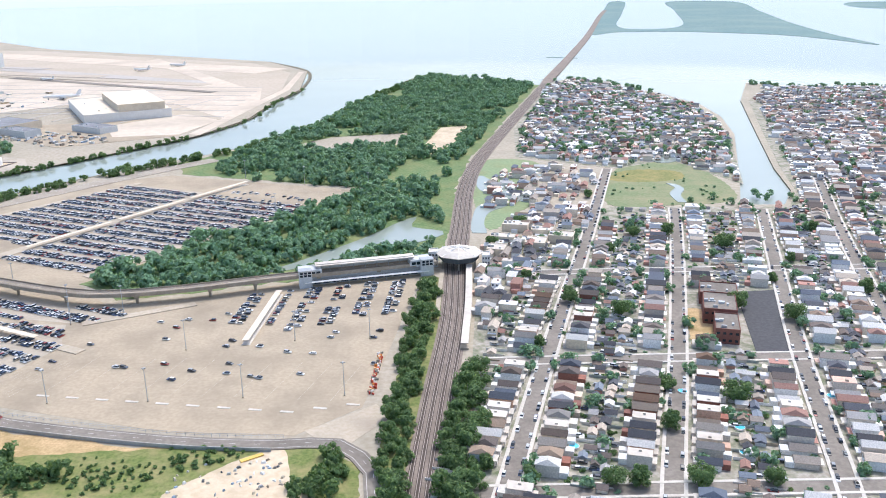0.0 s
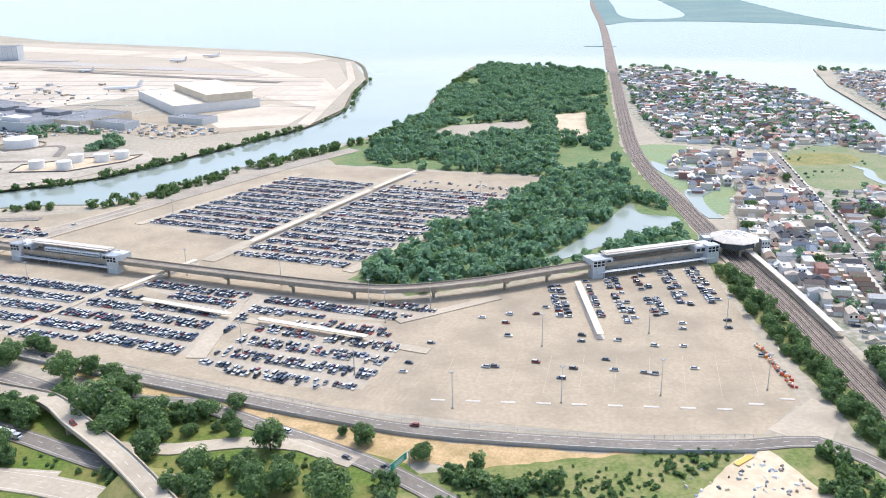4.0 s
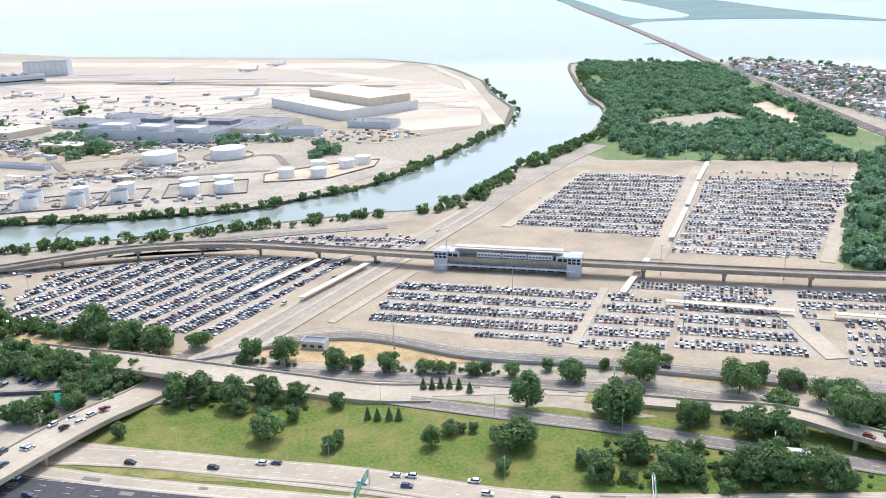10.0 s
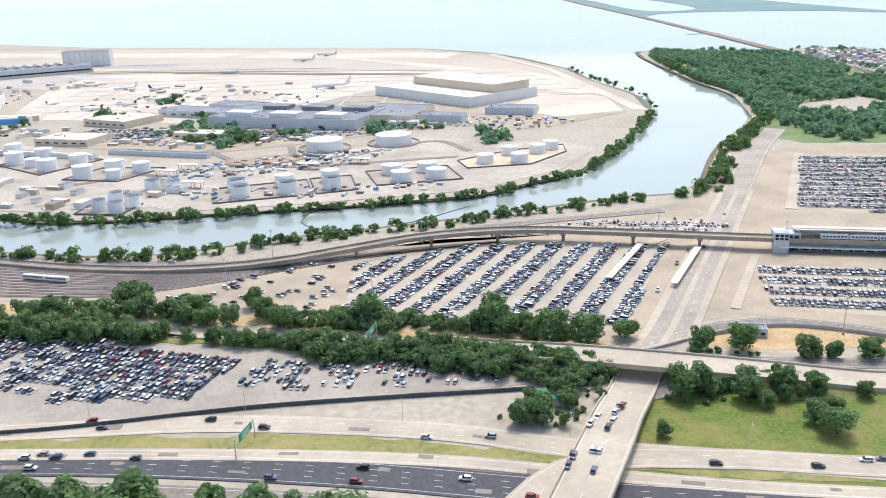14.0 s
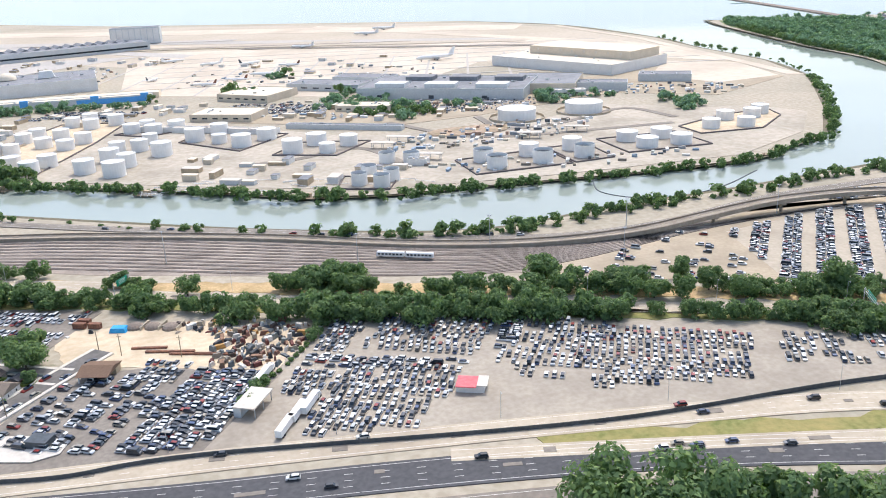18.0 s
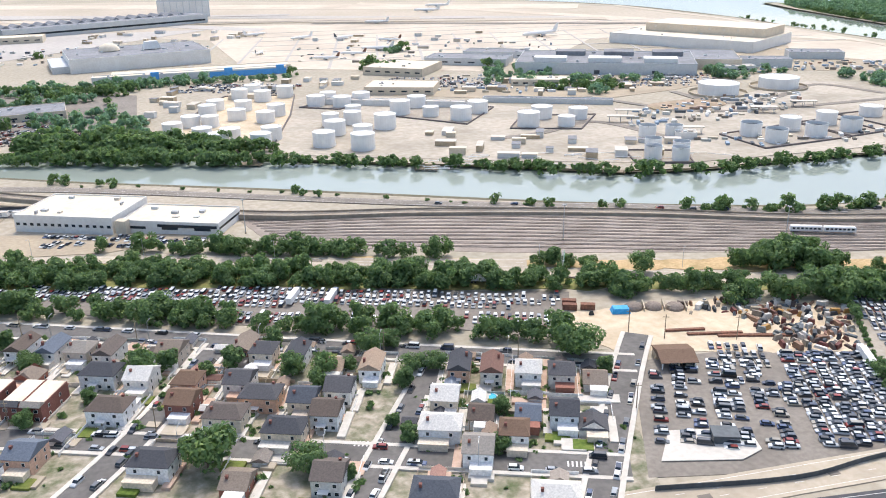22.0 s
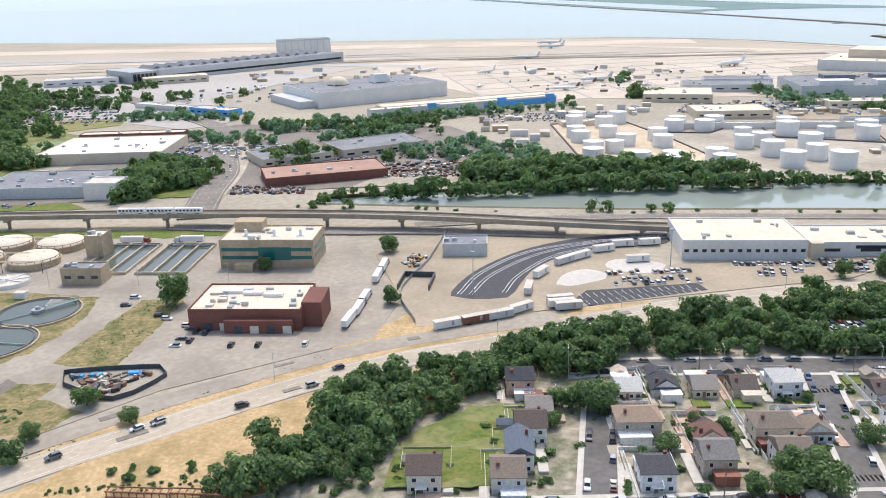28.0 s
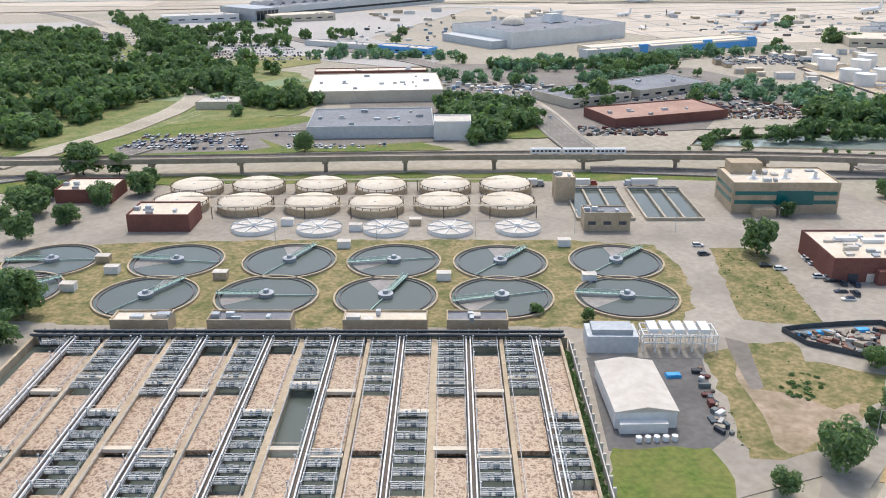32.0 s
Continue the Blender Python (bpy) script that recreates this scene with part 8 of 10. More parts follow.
# office with teal glass bands
OF = building("office_building", -1486, 1040, 46, 26, 13.5, -31, "wall_tan", "roof_cream", "tan office block with bands of teal glass", vents=8, seed=3)
for z in (4.6, 8.6):
    for s in (-1, 1):
        Build().box(0, s * 13.05, z, 44, .14, 1.7).part("window_band", M["teal"], OF)
        Build().box(s * 23.05, 0, z, .14, 22, 1.7).part("window_band", M["teal"], OF)
Build().box(4, -13.12, 4.2, 16, .2, 6.4).part("window_band", M["teal"], OF)
Build().box(-13, 8, 13.5, 14, 9, 5).part("roof_house", M["wall_tan"], OF)
for k in (-12, 2, 15):
    Build().tube(k, -4, 13.6, 17, .9, .7, 12).box(k, -4, 13.6, 5, 3, .6, taper=.6).part("roof_cowl", M["white"], OF)
Build().box(-10, -16, 0, 9, 6, 4).part("entrance", M["wall_tan"], OF)
BR = building("brick_plant_building", -1514, 970, 45, 30, 8.5, -30, "brick", "roof_cream", "red brick works building with a cream flat roof", vents=18, seed=4)
Build().box(6, -16.5, 0, 27, 3, 5.5).part("lean_to", M["brick"], BR)
Build().box(26, -2, 0, 8, 18, 10.5).part("stair_block", M["brick"], BR)
for k in range(6):
    Build().box(-15 + k * 6.5, -15.1 if k < 2 else -18.1, .2, 3.4, .2, 3.2).part("loading_door", M["roof_white"] if k % 2 else M["dark_steel"], BR)
for k in range(3):
    Build().box(-10 + k * 9, 5 - k * 2, 8.7, 8, 2.4, 1.3).part("roof_duct", M["white"], BR)
building("yard_workshop", -1281, 940, 58, 40, 9, -31, "wall_white", "roof_cream", "long white train workshop with small square windows", vents=8, rows=1, cols=14, seed=5)
WS2 = building("yard_workshop", -1230, 909, 56, 30, 6.5, -31, "wall_white", "roof_cream", "lower white workshop wing with a dark band of windows", vents=6, rows=1, cols=3, seed=6)
Build().box(10, -15.1, 4.0, 34, .2, 1.6).part("window_band", M["glass"], WS2)
Build().box(28.1, 0, 3.4, .2, 28, 1.2).part("window_band", M["glass"], WS2)
Build().box(-26, -17, 0, 6, 5, 8).part("stair_tower", M["cream_wall"], WS2)
# shed, steel frame and stores of the works
SH = tagged(new("metal_shed"), "white metal shed with a shallow gabled roof", "shed")
SH.matrix_basis = pose(-1655.5, 941.5, 0, 0, 0, -28)
Build().box(0, 0, 0, 15.6, 26, 5.2).part("wall", M["wall_white"], SH)
Build().gable(0, 0, 5.2, 26, 15.6, 1.3, math.pi / 2, over=.3).part("roof", M["roof_white"], SH)
Build().box(-1, -14.2, 0, 12, 2.4, 3).part("lean_to", M["wall_white"], SH)
Build().box(7.9, -6, 0, .2, 4, 3.6).part("door", M["wall_grey"], SH)
Build().box(7.9, 5, 0, .2, 4, 3.6).part("door", M["wall_grey"], SH)
for k in range(5):
    tagged(Build().tube(-1667 + k * 2.0, 926.5 - k * 1.0, 0, 1.6, .8, .8, 10).part("plastic_tank", M["white"]), "round white plastic tank beside the shed", "tank", "plastic tanks")
CF = tagged(new("cooling_frame"), "grey plant block with a white steel frame", "plant")
CF.matrix_basis = pose(-1630, 963, 0, 0, 0, -31)
Build().box(-12, 0, 0, 15, 9, 5.6).part("wall", M["wall_grey"], CF)
Build().box(-12, 0, 5.6, 12, 6, 1.5).part("roof_plant", M["steel"], CF)
fr = Build()
for k in range(7):
    for q in (-4, 0, 4):
        fr.box(-3 + k * 3.6, q, 0, .3, .3, 6)
    fr.beam((-3 + k * 3.6, -4, 5.8), (-3 + k * 3.6, 4, 5.8), .3, .3).beam((-3 + k * 3.6, -4, 3.2), (-3 + k * 3.6, 4, 3.2), .25, .25)
for q in (-4, 0, 4):
    for z in (3.2, 5.8):
        fr.beam((-3, q, z), (18.6, q, z), .3, .3)
fr.part("steel_frame", M["white"], CF)
for k in range(5):
    Build().box(0 + k * 3.8, 0, 6.1, 2.8, 6, 1.3).part("cooler", M["white"], CF)
building("brick_control_house", -1731, 1150, 26, 18, 7, -30, "brick", "roof_cream", "red brick control house with a roof cooler", vents=5)
building("brick_store", -1752, 1208, 26, 20, 6, -30, "brick", "roof_cream", "low brick store with a flat roof", vents=4)
building("blue_gatehouse", -570, 553, 13, 7, 3.6, -25, "wall_grey", "roof_grey", "small blue-grey guard house on dry grass", rows=1, cols=3)
building("yard_office", -1399, 1002, 22, 15, 6, -30, "wall_grey", "roof_grey", "grey-blue yard office with a flat roof", vents=3)
for x, y, a, c in [(-1402, 938, 52, "wall_grey"), (-1386, 953, 30, "white"), (-1367, 962, 12, "wall_grey"), (-1356, 964, 8, "white"), (-1340, 967, -10, "white"), (-1314, 964, -20, "white"), (-1327, 969, -20, "white"), (-1400, 916, -18, "white"), (-1399, 912, -18, "wall_grey"), (-1398, 920, -18, "wall_grey"), (-1336, 946, -20, "white"), (-1451, 920, -4, "white"), (-1439, 919, -4, "rust"), (-1428, 918, -4, "wall_grey"), (-1417, 920, 8, "white")]:
    e = tagged(new("trailer"), "boxy portable trailer parked on the yard apron", "trailer", "yard trailers")
    e.matrix_basis = pose(x, y, .1, 0, 0, a)
    Build().box(0, 0, .6, 11, 3, 2.8).part("body", M[c], e)
    Build().box(0, 0, 3.4, 11.2, 3.2, .15).part("roof", M["roof_white"], e)
    Build().box(-3, 0, 0, 1.8, 2.4, .6).part("axle", M["tyre"], e)
    Build().box(2, -1.53, 1.2, 1.0, .1, 2.0).part("door", M["steel"], e)


def truck(x, y, rz, label="white lorry with a long box trailer", z=.1):
    e = tagged(new("lorry"), label, "lorry")
    e.matrix_basis = pose(x, y, z, 0, 0, rz)
    Build().box(-2, 0, 1.0, 12.5, 2.5, 2.8).part("trailer_box", M["white"], e)
    Build().box(5.9, 0, .6, 2.4, 2.4, 2.4).box(7.3, 0, .6, 1.2, 2.2, 1.3).part("cab", M["car"], e)
    Build().box(6.9, 0, 1.95, .7, 2.1, .8).part("windscreen", M["glass"], e)
    for xx in (-6.5, -5, 4.2, 7):
        for s in (-1, 1):
            w = link("wheel", CAR_KIT[0][6], e)
            w.matrix_basis = pose(xx, s * 1.1, .5) @ Matrix.Diagonal((1.5, 2, 1.5, 1))


for x, y, a in [(-1565, 1120, -30), (-1543, 1107, -30), (-1518, 1093, 150), (-1452, 988, 57), (-1444, 1000, 57), (-1468, 964, 55), (-1474, 955, 55), (-1482, 945, 52), (-395, 398, -26), (-1110, 765, -28), (-1180, 775, 60), (-1195, 783, 60)]:
    truck(x, y, a)
# cars on the roads
rd = random.Random(4)
for pts, off, n in (([(-1660, 868), (-1570, 893), (-1481, 902), (-1375, 890)], 3.5, 11), ([(-1082, 766), (-915, 682), (-754, 604), (-615, 533), (-469, 478)], 3.5, 9), ([(-1053, 589), (-937, 568), (-813, 540), (-693, 484), (-573, 428)], 3.5, 8), ([(-1050, 568), (-940, 546), (-828, 512), (-700, 455), (-600, 413)], 5.2, 20), ([(-706, 450), (-681, 486), (-662, 506)], 4, 15), ([(-652, 463), (-557, 424), (-443, 377)], 4, 12),
                ([(-626, 559), (-529, 676), (-422, 805)], 6, 6), ([(-1102, 894), (-910, 786), (-763, 748), (-587, 768)], 1.7, 8), ([(-1499, 1154), (-1449, 1274), (-1420, 1427)], 4, 5), ([(-384, 421), (-346, 376)], 2, 2), ([(-281, 393), (-223, 347)], 2, 4), ([(-435, 496), (-252, 399), (-123, 358)], 1.6, 4)):
    L = smooth_line(pts, 6)
    for k in range(n):
        i = rd.randrange(1, len(L) - 1)
        s = rd.choice((-1, 1))
        p, q = sides(L, s * off * rd.uniform(.5, 1.2))[i], np.array(L[i + 1]) - np.array(L[i])
        zz = .55
        if pts[0] == (-706, 450):
            zz = 6.25 if p[1] < 488 else 5.0
        if pts[0] == (-384, 421):
            zz = 6.4
        car(p[0], p[1], zz, math.atan2(q[1], q[0]) + (math.pi if s > 0 else 0), rd.choice((0, 1, 1)), "car driving on the open road", "road cars")
for x, y, a in [(-1541, 973, -30), (-1536, 962, 60), (-1543, 957, 60), (-1530, 945, 60), (-1521, 940, 60), (-1547, 985, -30), (-1549, 990, -30), (-1539, 965, 60), (-1505, 932, 60), (-1560, 1010, -20), (-1555, 1018, -30)]:
    car(x, y, .12, radians(a), 1, "car parked on the works' asphalt", "works cars")
# ---------- airport ----------
CT = building("cargo_terminal", -722, 1283, 196, 100, 12, -33, "wall_grey", "roof_grey", "low grey cargo terminal with raised roof boxes", vents=22)
for k in range(3):
    Build().box(-60 + k * 60, -32, 12, 36, 20, 5).part("roof_box", M["wall_white"], CT)
    Build().box(-40 + k * 55, 22, 12, 34, 22, 5).part("roof_box", M["roof_grey"], CT)
    Build().box(-70 + k * 62, -50.1, 1, 6, .2, 4).part("dock_door", M["dark_steel"], CT)
HG = building("hangar", -488, 1416, 205, 130, 13, -63, "wall_white", "roof_cream", "huge cream aircraft hangar with stepped roofs", vents=8)
Build().box(10, 22, 13, 170, 70, 11).part("upper_hall", M["cream_wall"], HG)
Build().box(10, 22, 24, 171, 71, .5).part("upper_roof", M["roof_cream"], HG)
for k in range(8):
    Build().box(-60 + k * 20, -13.3, 19, 3, .4, 3).part("buttress", M["roof_white"], HG)
building("cargo_wing", -610, 1255, 80, 88, 11, -33, "cream_wall", "roof_grey", "cream end wing of the cargo terminal", vents=6)
building("hangar_annex", -462, 1232, 62, 30, 8, -33, "wall_grey", "roof_grey", "low grey annex beside the hangar", vents=4)
building("hangar_annex", -560, 1210, 60, 26, 9, -31, "wall_grey", "roof_grey", "grey flat-roofed annex building", vents=4)
HT = building("maintenance_hangar", -1216, 1600, 165, 108, 16, 5, "wall_white", "roof_grey", "white maintenance hangar with a grey-blue roof", vents=14)
for k in range(6):
    Build().box(-69 + k * 27.5, -52.1, .5, 26.5, .2, 13).part("hangar_door", M["wall_white"], HT)
Build().box(20, 0, 17, 22, 16, 9, taper=.7).part("roof_house", M["wall_white"], HT)
Build().dome(-30, 10, 17, 13, 9).part("dome", M["roof_cream"], HT, smooth=True)
Build().box(-92, 0, 0, 20, 90, 8).part("side_wing", M["wall_grey"], HT)
BL = building("blue_cargo_building", -1165, 1441, 212, 15, 7, -5, "wall_grey", "roof_cream", "long low grey building with bright blue cladding at one end", vents=4)
Build().box(62, -7.6, 0, 86, .2, 6.2).part("cladding", M["wall_blue"], BL)
for k in (-40, 40, 98):
    Build().box(k, -6.5, 0, 9, 4, 10).part("blue_tower", M["wall_blue"], BL)
building("white_canopy", -1150, 1466, 200, 26, 6, -5, "roof_cream", "roof_cream", "long cream canopy behind the blue building")
AT = building("airport_terminal", -1241, 2056, 350, 64, 15, 19, "wall_grey", "roof_grey", "long grey airport terminal with ribbed roof", vents=20)
Build().box(0, -32.2, 5, 340, .4, 3).part("window_band", M["glass"], AT)
for k in range(16):
    Build().gable(-160 + k * 20, 24, 15, 44, 13, 4, math.pi / 2).part("roof_gable", M["roof_grey"], AT)
Build().box(-205, -6, 0, 40, 80, 17).part("glass_hall", M["steel"], AT)
for k in range(6):
    Build().box(-220 + k * 6.2, -46.2, 2, 5, .4, 12).part("window", M["glass"], AT)
TB = building("terminal_block", -1092, 2225, 98, 30, 33, -8, "wall_grey", "roof_grey", "tall pale slab with vertical white panels")
for k in range(8):
    Build().box(-42 + k * 12, -15.1, 2, 10.6, .3, 29).part("panel", M["wall_white"], TB)
for x, y, sx, sy, h, rz, w, rf, lb in [(-1332, 1285, 74, 46, 6, 2, "cream_wall", "roof_grey", "low office block with cars parked on its roof"), (-1405, 1282, 56, 44, 6, 2, "cream_wall", "roof_grey", "low tan office block with a grey roof"), (-980, 1250, 70, 44, 7, -30, "cream_wall", "roof_cream", "low cream warehouse with a flat roof"), (-937, 1370, 72, 64, 8, -42, "cream_wall", "roof_cream", "cream works building beside the apron"), (-845, 1392, 100, 42, 8, -38, "wall_grey", "roof_grey", "long grey freight shed on the apron"), (-790, 1430, 80, 34, 7, -38, "wall_grey", "roof_grey", "low grey freight shed on the apron"),
                                       (-1130, 1285, 34, 18, 4, -20, "roof_cream", "roof_cream", "low pale tent-like shed"), (-838, 1222, 60, 26, 6, -30, "roof_cream", "roof_cream", "pale sand-coloured storage shed"), (-610, 1195, 40, 16, 6, -20, "wall_white", "roof_white", "white shed beside the tanks"), (-1010, 1180, 160, 9, 5, -33, "wall_white", "roof_white", "long narrow white shed"), (-880, 1130, 120, 9, 4, -33, "wall_grey", "roof_grey", "long narrow grey shed"),
                                       (-855, 958, 16, 10, 5, -30, "wall_white", "roof_white", "small white pump house"), (-1400, 1570, 60, 20, 6, -60, "wall_blue", "roof_white", "blue and white vehicle shed"), (-1440, 1640, 90, 16, 5, -60, "wall_white", "roof_white", "long white bus shelter"), (-1380, 1930, 90, 40, 9, -5, "cream_wall", "roof_cream", "cream terminal annex with a flat roof"), (-1500, 1990, 100, 40, 9, -10, "wall_white", "roof_white", "white terminal annex with a flat roof"),
                                       (-1500, 1440, 92, 16, 8, -25, "brick", "roof_cream", "brown brick store wing"), (-1640, 1390, 30, 20, 5, -30, "cream_wall", "roof_white", "small cream depot with a white roof")]:
    building("low_building", x, y, sx, sy, h, rz, w, rf, lb, vents=5, seed=int(-x), rows=1 if h > 5 else 0, cols=6)
ra = random.Random(77)
for poly, n in (([(-1000, 1230), (-860, 1150), (-760, 1140), (-700, 1180), (-840, 1260)], 26), ([(-1200, 1340), (-1000, 1290), (-960, 1330), (-1180, 1400)], 18), ([(-1320, 1850), (-1060, 1760), (-1000, 1900), (-1100, 1980), (-1330, 1980)], 22), ([(-1230, 1330), (-1250, 1180), (-1180, 1180), (-1160, 1300)], 10), ([(-1040, 1075), (-980, 1040), (-860, 960), (-900, 915), (-1030, 975)], 22), ([(-1040, 1700), (-760, 1480), (-640, 1500), (-700, 1700), (-900, 1850)], 14)):
    for x, y in ra.sample(scatter(poly, 13, n), min(n, len(scatter(poly, 13, n)))):
        a, b = ra.uniform(5, 16), ra.uniform(4, 9)
        e = tagged(new("hut"), "small pale utility hut on the airport side", "hut", "utility huts")
        e.matrix_basis = pose(x, y, .1, 0, 0, -30 + ra.choice((0, 90)))
        h = ra.uniform(2.6, 5)
        Build().box(0, 0, 0, a, b, h).part("wall", M[ra.choice(("wall_white", "cream_wall", "wall_grey", "wall_tan"))], e)
        Build().box(0, 0, h, a + .5, b + .5, .25).part("roof", M[ra.choice(("roof_white", "roof_cream", "roof_grey"))], e)


def airliner(x, y, rz, s, tail):
    e = tagged(new("airliner"), "white jet airliner parked on the apron", "aircraft", "parked airliners")
    e.matrix_basis = pose(x, y, 0, 0, 0, rz) @ Matrix.Scale(s, 4)
    b = Build()
    R = [(-22, .5, 4.6), (-19, 1.3, 4.3), (-12, 2.0, 4.0), (15, 2.0, 4.0), (19, 1.6, 3.8), (22, .4, 3.5)]
    n = 12
    v = [(px, r * math.cos(2 * math.pi * j / n), z + r * math.sin(2 * math.pi * j / n)) for px, r, z in R for j in range(n)]
    f = [(i * n + j, (i + 1) * n + j, (i + 1) * n + (j + 1) % n, i * n + (j + 1) % n) for i in range(len(R) - 1) for j in range(n)] + [tuple(range(n)), tuple(reversed(range((len(R) - 1) * n, len(R) * n)))]
    b.add(v, f)
    b.part("fuselage", M["white"], e, smooth=True)
    for q in (-1, 1):
        w = [(4, q * 1.8, 3.2), (-3, q * 1.8, 3.2), (-9, q * 18, 4.2), (-7, q * 18, 4.2)]
        Build().add(w + [(a, c, z + .35) for a, c, z in w], [(3, 2, 1, 0), (4, 5, 6, 7), (0, 1, 5, 4), (1, 2, 6, 5), (2, 3, 7, 6), (3, 0, 4, 7)]).part("wing", M["wall_grey"], e)
        w = [(-17, q * .8, 5), (-20.5, q * .8, 5), (-22, q * 6.5, 5.4), (-20.6, q * 6.5, 5.4)]
        Build().add(w + [(a, c, z + .2) for a, c, z in w], [(3, 2, 1, 0), (4, 5, 6, 7), (0, 1, 5, 4), (1, 2, 6, 5), (2, 3, 7, 6), (3, 0, 4, 7)]).part("tailplane", M["white"], e)
        Build().box(.5, q * 6, 1.6, 4, 1.8, 1.7).part("engine", M["steel"], e)
        Build().box(-1, q * 2.5, 0, 1.2, .8, 2.4).part("landing_gear", M["dark_steel"], e)
    w = [(-15.5, -.15, 5.6), (-21.5, -.15, 5.6), (-23.5, -.15, 12), (-20.5, -.15, 12)]
    Build().add(w + [(a, .15, z) for a, c, z in w], [(3, 2, 1, 0), (4, 5, 6, 7), (0, 1, 5, 4), (1, 2, 6, 5), (2, 3, 7, 6), (3, 0, 4, 7)]).part("fin", M[tail], e)
    Build().box(16, 0, 0, .8, .6, 2.2).part("landing_gear", M["dark_steel"], e)


for x, y, a, s, t in [(-950, 1531, 150, .8, "rust"), (-993, 1506, 150, .8, "rust"), (-907, 1560, 160, 1.0, "white"), (-1027, 1818, 20, .9, "white"), (-913, 1708, 30, .9, "dark_steel"), (-971, 1738, 200, .9, "white"), (-645, 1585, 190, 1.5, "white"), (-584, 2157, 150, 1.2, "white"), (-644, 2062, 150, 1.2, "white"), (-1060, 1600, 60, .7, "dark_steel"), (-860, 1650, 150, .8, "rust"), (-800, 1900, 150, 1.0, "white")]:
    airliner(x, y, a, s, t)
# low walls round the groups of tanks, pipe runs and docks
for pts in ([(-1225, 1143), (-1150, 1300), (-1085, 1275), (-1110, 1180), (-1150, 1062)], [(-1095, 1210), (-1040, 1235), (-1015, 1205), (-1065, 1185)], [(-1010, 1180), (-935, 1130), (-985, 1075), (-1035, 1140)], [(-930, 1085), (-870, 1062), (-910, 1018), (-960, 1045)], [(-918, 945), (-880, 925), (-895, 895), (-930, 912)], [(-825, 955), (-745, 960), (-745, 905), (-825, 905)], [(-742, 962), (-705, 962), (-708, 908), (-742, 906)], [(-690, 972), (-615, 968), (-615, 912), (-690, 916)], [(-600, 985), (-540, 1010), (-480, 1018), (-490, 985), (-540, 945), (-600, 950)]):
    L = pts + [pts[0]]
    tagged(strip(Build(), L, -.6, .6, 0, 1.5).part("bund_wall", M["bund"]), "low dark wall round a group of fuel tanks", "wall", kind="structure")
    patch("bund_floor", pts, "sand" if len(pts) > 4 else "lot_grey", "stained floor inside the tank wall", cat="pavement")
rp = random.Random(8)
for k in range(26):
    x = rp.uniform(-1070, -860)
    y = 958 - (x + 1070) * .33 + rp.uniform(-4, 40)
    b = Build().beam((x, y, 1.0), (x + rp.uniform(8, 26), y - rp.uniform(3, 12), 1.0), .5, .4)
    for q in range(3):
        b.box(x + q * 5, y - q * 2.4, 0, .4, .4, 1.0)
    tagged(b.part("pipe_run", M["white"]), "white pipeline on low stands", "pipeline", "pipelines")
for x, y in ((-867, 1028), (-848, 1046), (-738, 1006), (-690, 1010), (-842, 970)):
    e = tagged(new("loading_canopy"), "open canopy over a tanker loading bay", "canopy", "loading canopies")
    e.matrix_basis = pose(x, y, 0, 0, 0, -30)
    Build().box(0, 0, 5.2, 22, 7, .6).part("roof", M["roof_white"], e)
    for a in (-9, 0, 9):
        for b in (-2.5, 2.5):
            Build().box(a, b, 0, .35, .35, 5.2).part("post", M["steel"], e)
for x, y in ((-1062, 966), (-953, 905), (-1170, 1030), (-592, 866)):
    e = tagged(new("jetty"), "small timber jetty on piles in the creek", "jetty", "creek jetties")
    e.matrix_basis = pose(x, y, 0, 0, 0, -30)
    Build().box(0, -3, -.4, 16, 7, .5).part("deck", M["wood"], e)
    for a in (-7, 0, 7):
        Build().tube(a, -6, -3, 1.4, .35, .35, 8).part("pile", M["wood"], e)
    Build().box(1, -1, .1, 5, 3, 2.6).part("hut", M["wall_tan"], e)
tagged(strip(Build(), smooth_line([(-751, 862), (-761, 830), (-745, 806), (-718, 798), (-680, 806), (-632, 832)], 5), -.35, .35, -1.7, -1.1).part("floating_boom", M["dark_steel"]), "dark floating boom curving over the creek", "boom", kind="structure")
# trees on the airport side
for poly, gap, sz in (([(-1300, 1425), (-1180, 1410), (-1060, 1385), (-1060, 1370), (-1190, 1390), (-1300, 1400)], 9, .9), ([(-1395, 1440), (-1300, 1440), (-1290, 1370), (-1385, 1400)], 13, .9), ([(-900, 1235), (-800, 1230), (-790, 1340), (-850, 1350)], 16, .9), ([(-650, 1205), (-560, 1170), (-555, 1155), (-650, 1185)], 10, .8), ([(-1240, 1120), (-1290, 1160), (-1330, 1250), (-1260, 1270), (-1230, 1180)], 13, .9), ([(-1360, 1350), (-1250, 1340), (-1250, 1325), (-1360, 1330)], 10, .8), ([(-560, 1060), (-525, 1080), (-515, 1060), (-545, 1045)], 8, .9),
                     ([(-1500, 1570), (-1380, 1500), (-1370, 1520), (-1490, 1600)], 12, .9), ([(-1720, 1500), (-1500, 1560), (-1480, 1720), (-1700, 1640)], 30, .7), ([(-1480, 1400), (-1400, 1350), (-1385, 1370), (-1450, 1440)], 14, .9)):
    grove("airport_trees", poly, gap, "green trees between airport buildings", sz, 0, int(gap * sz * 10))
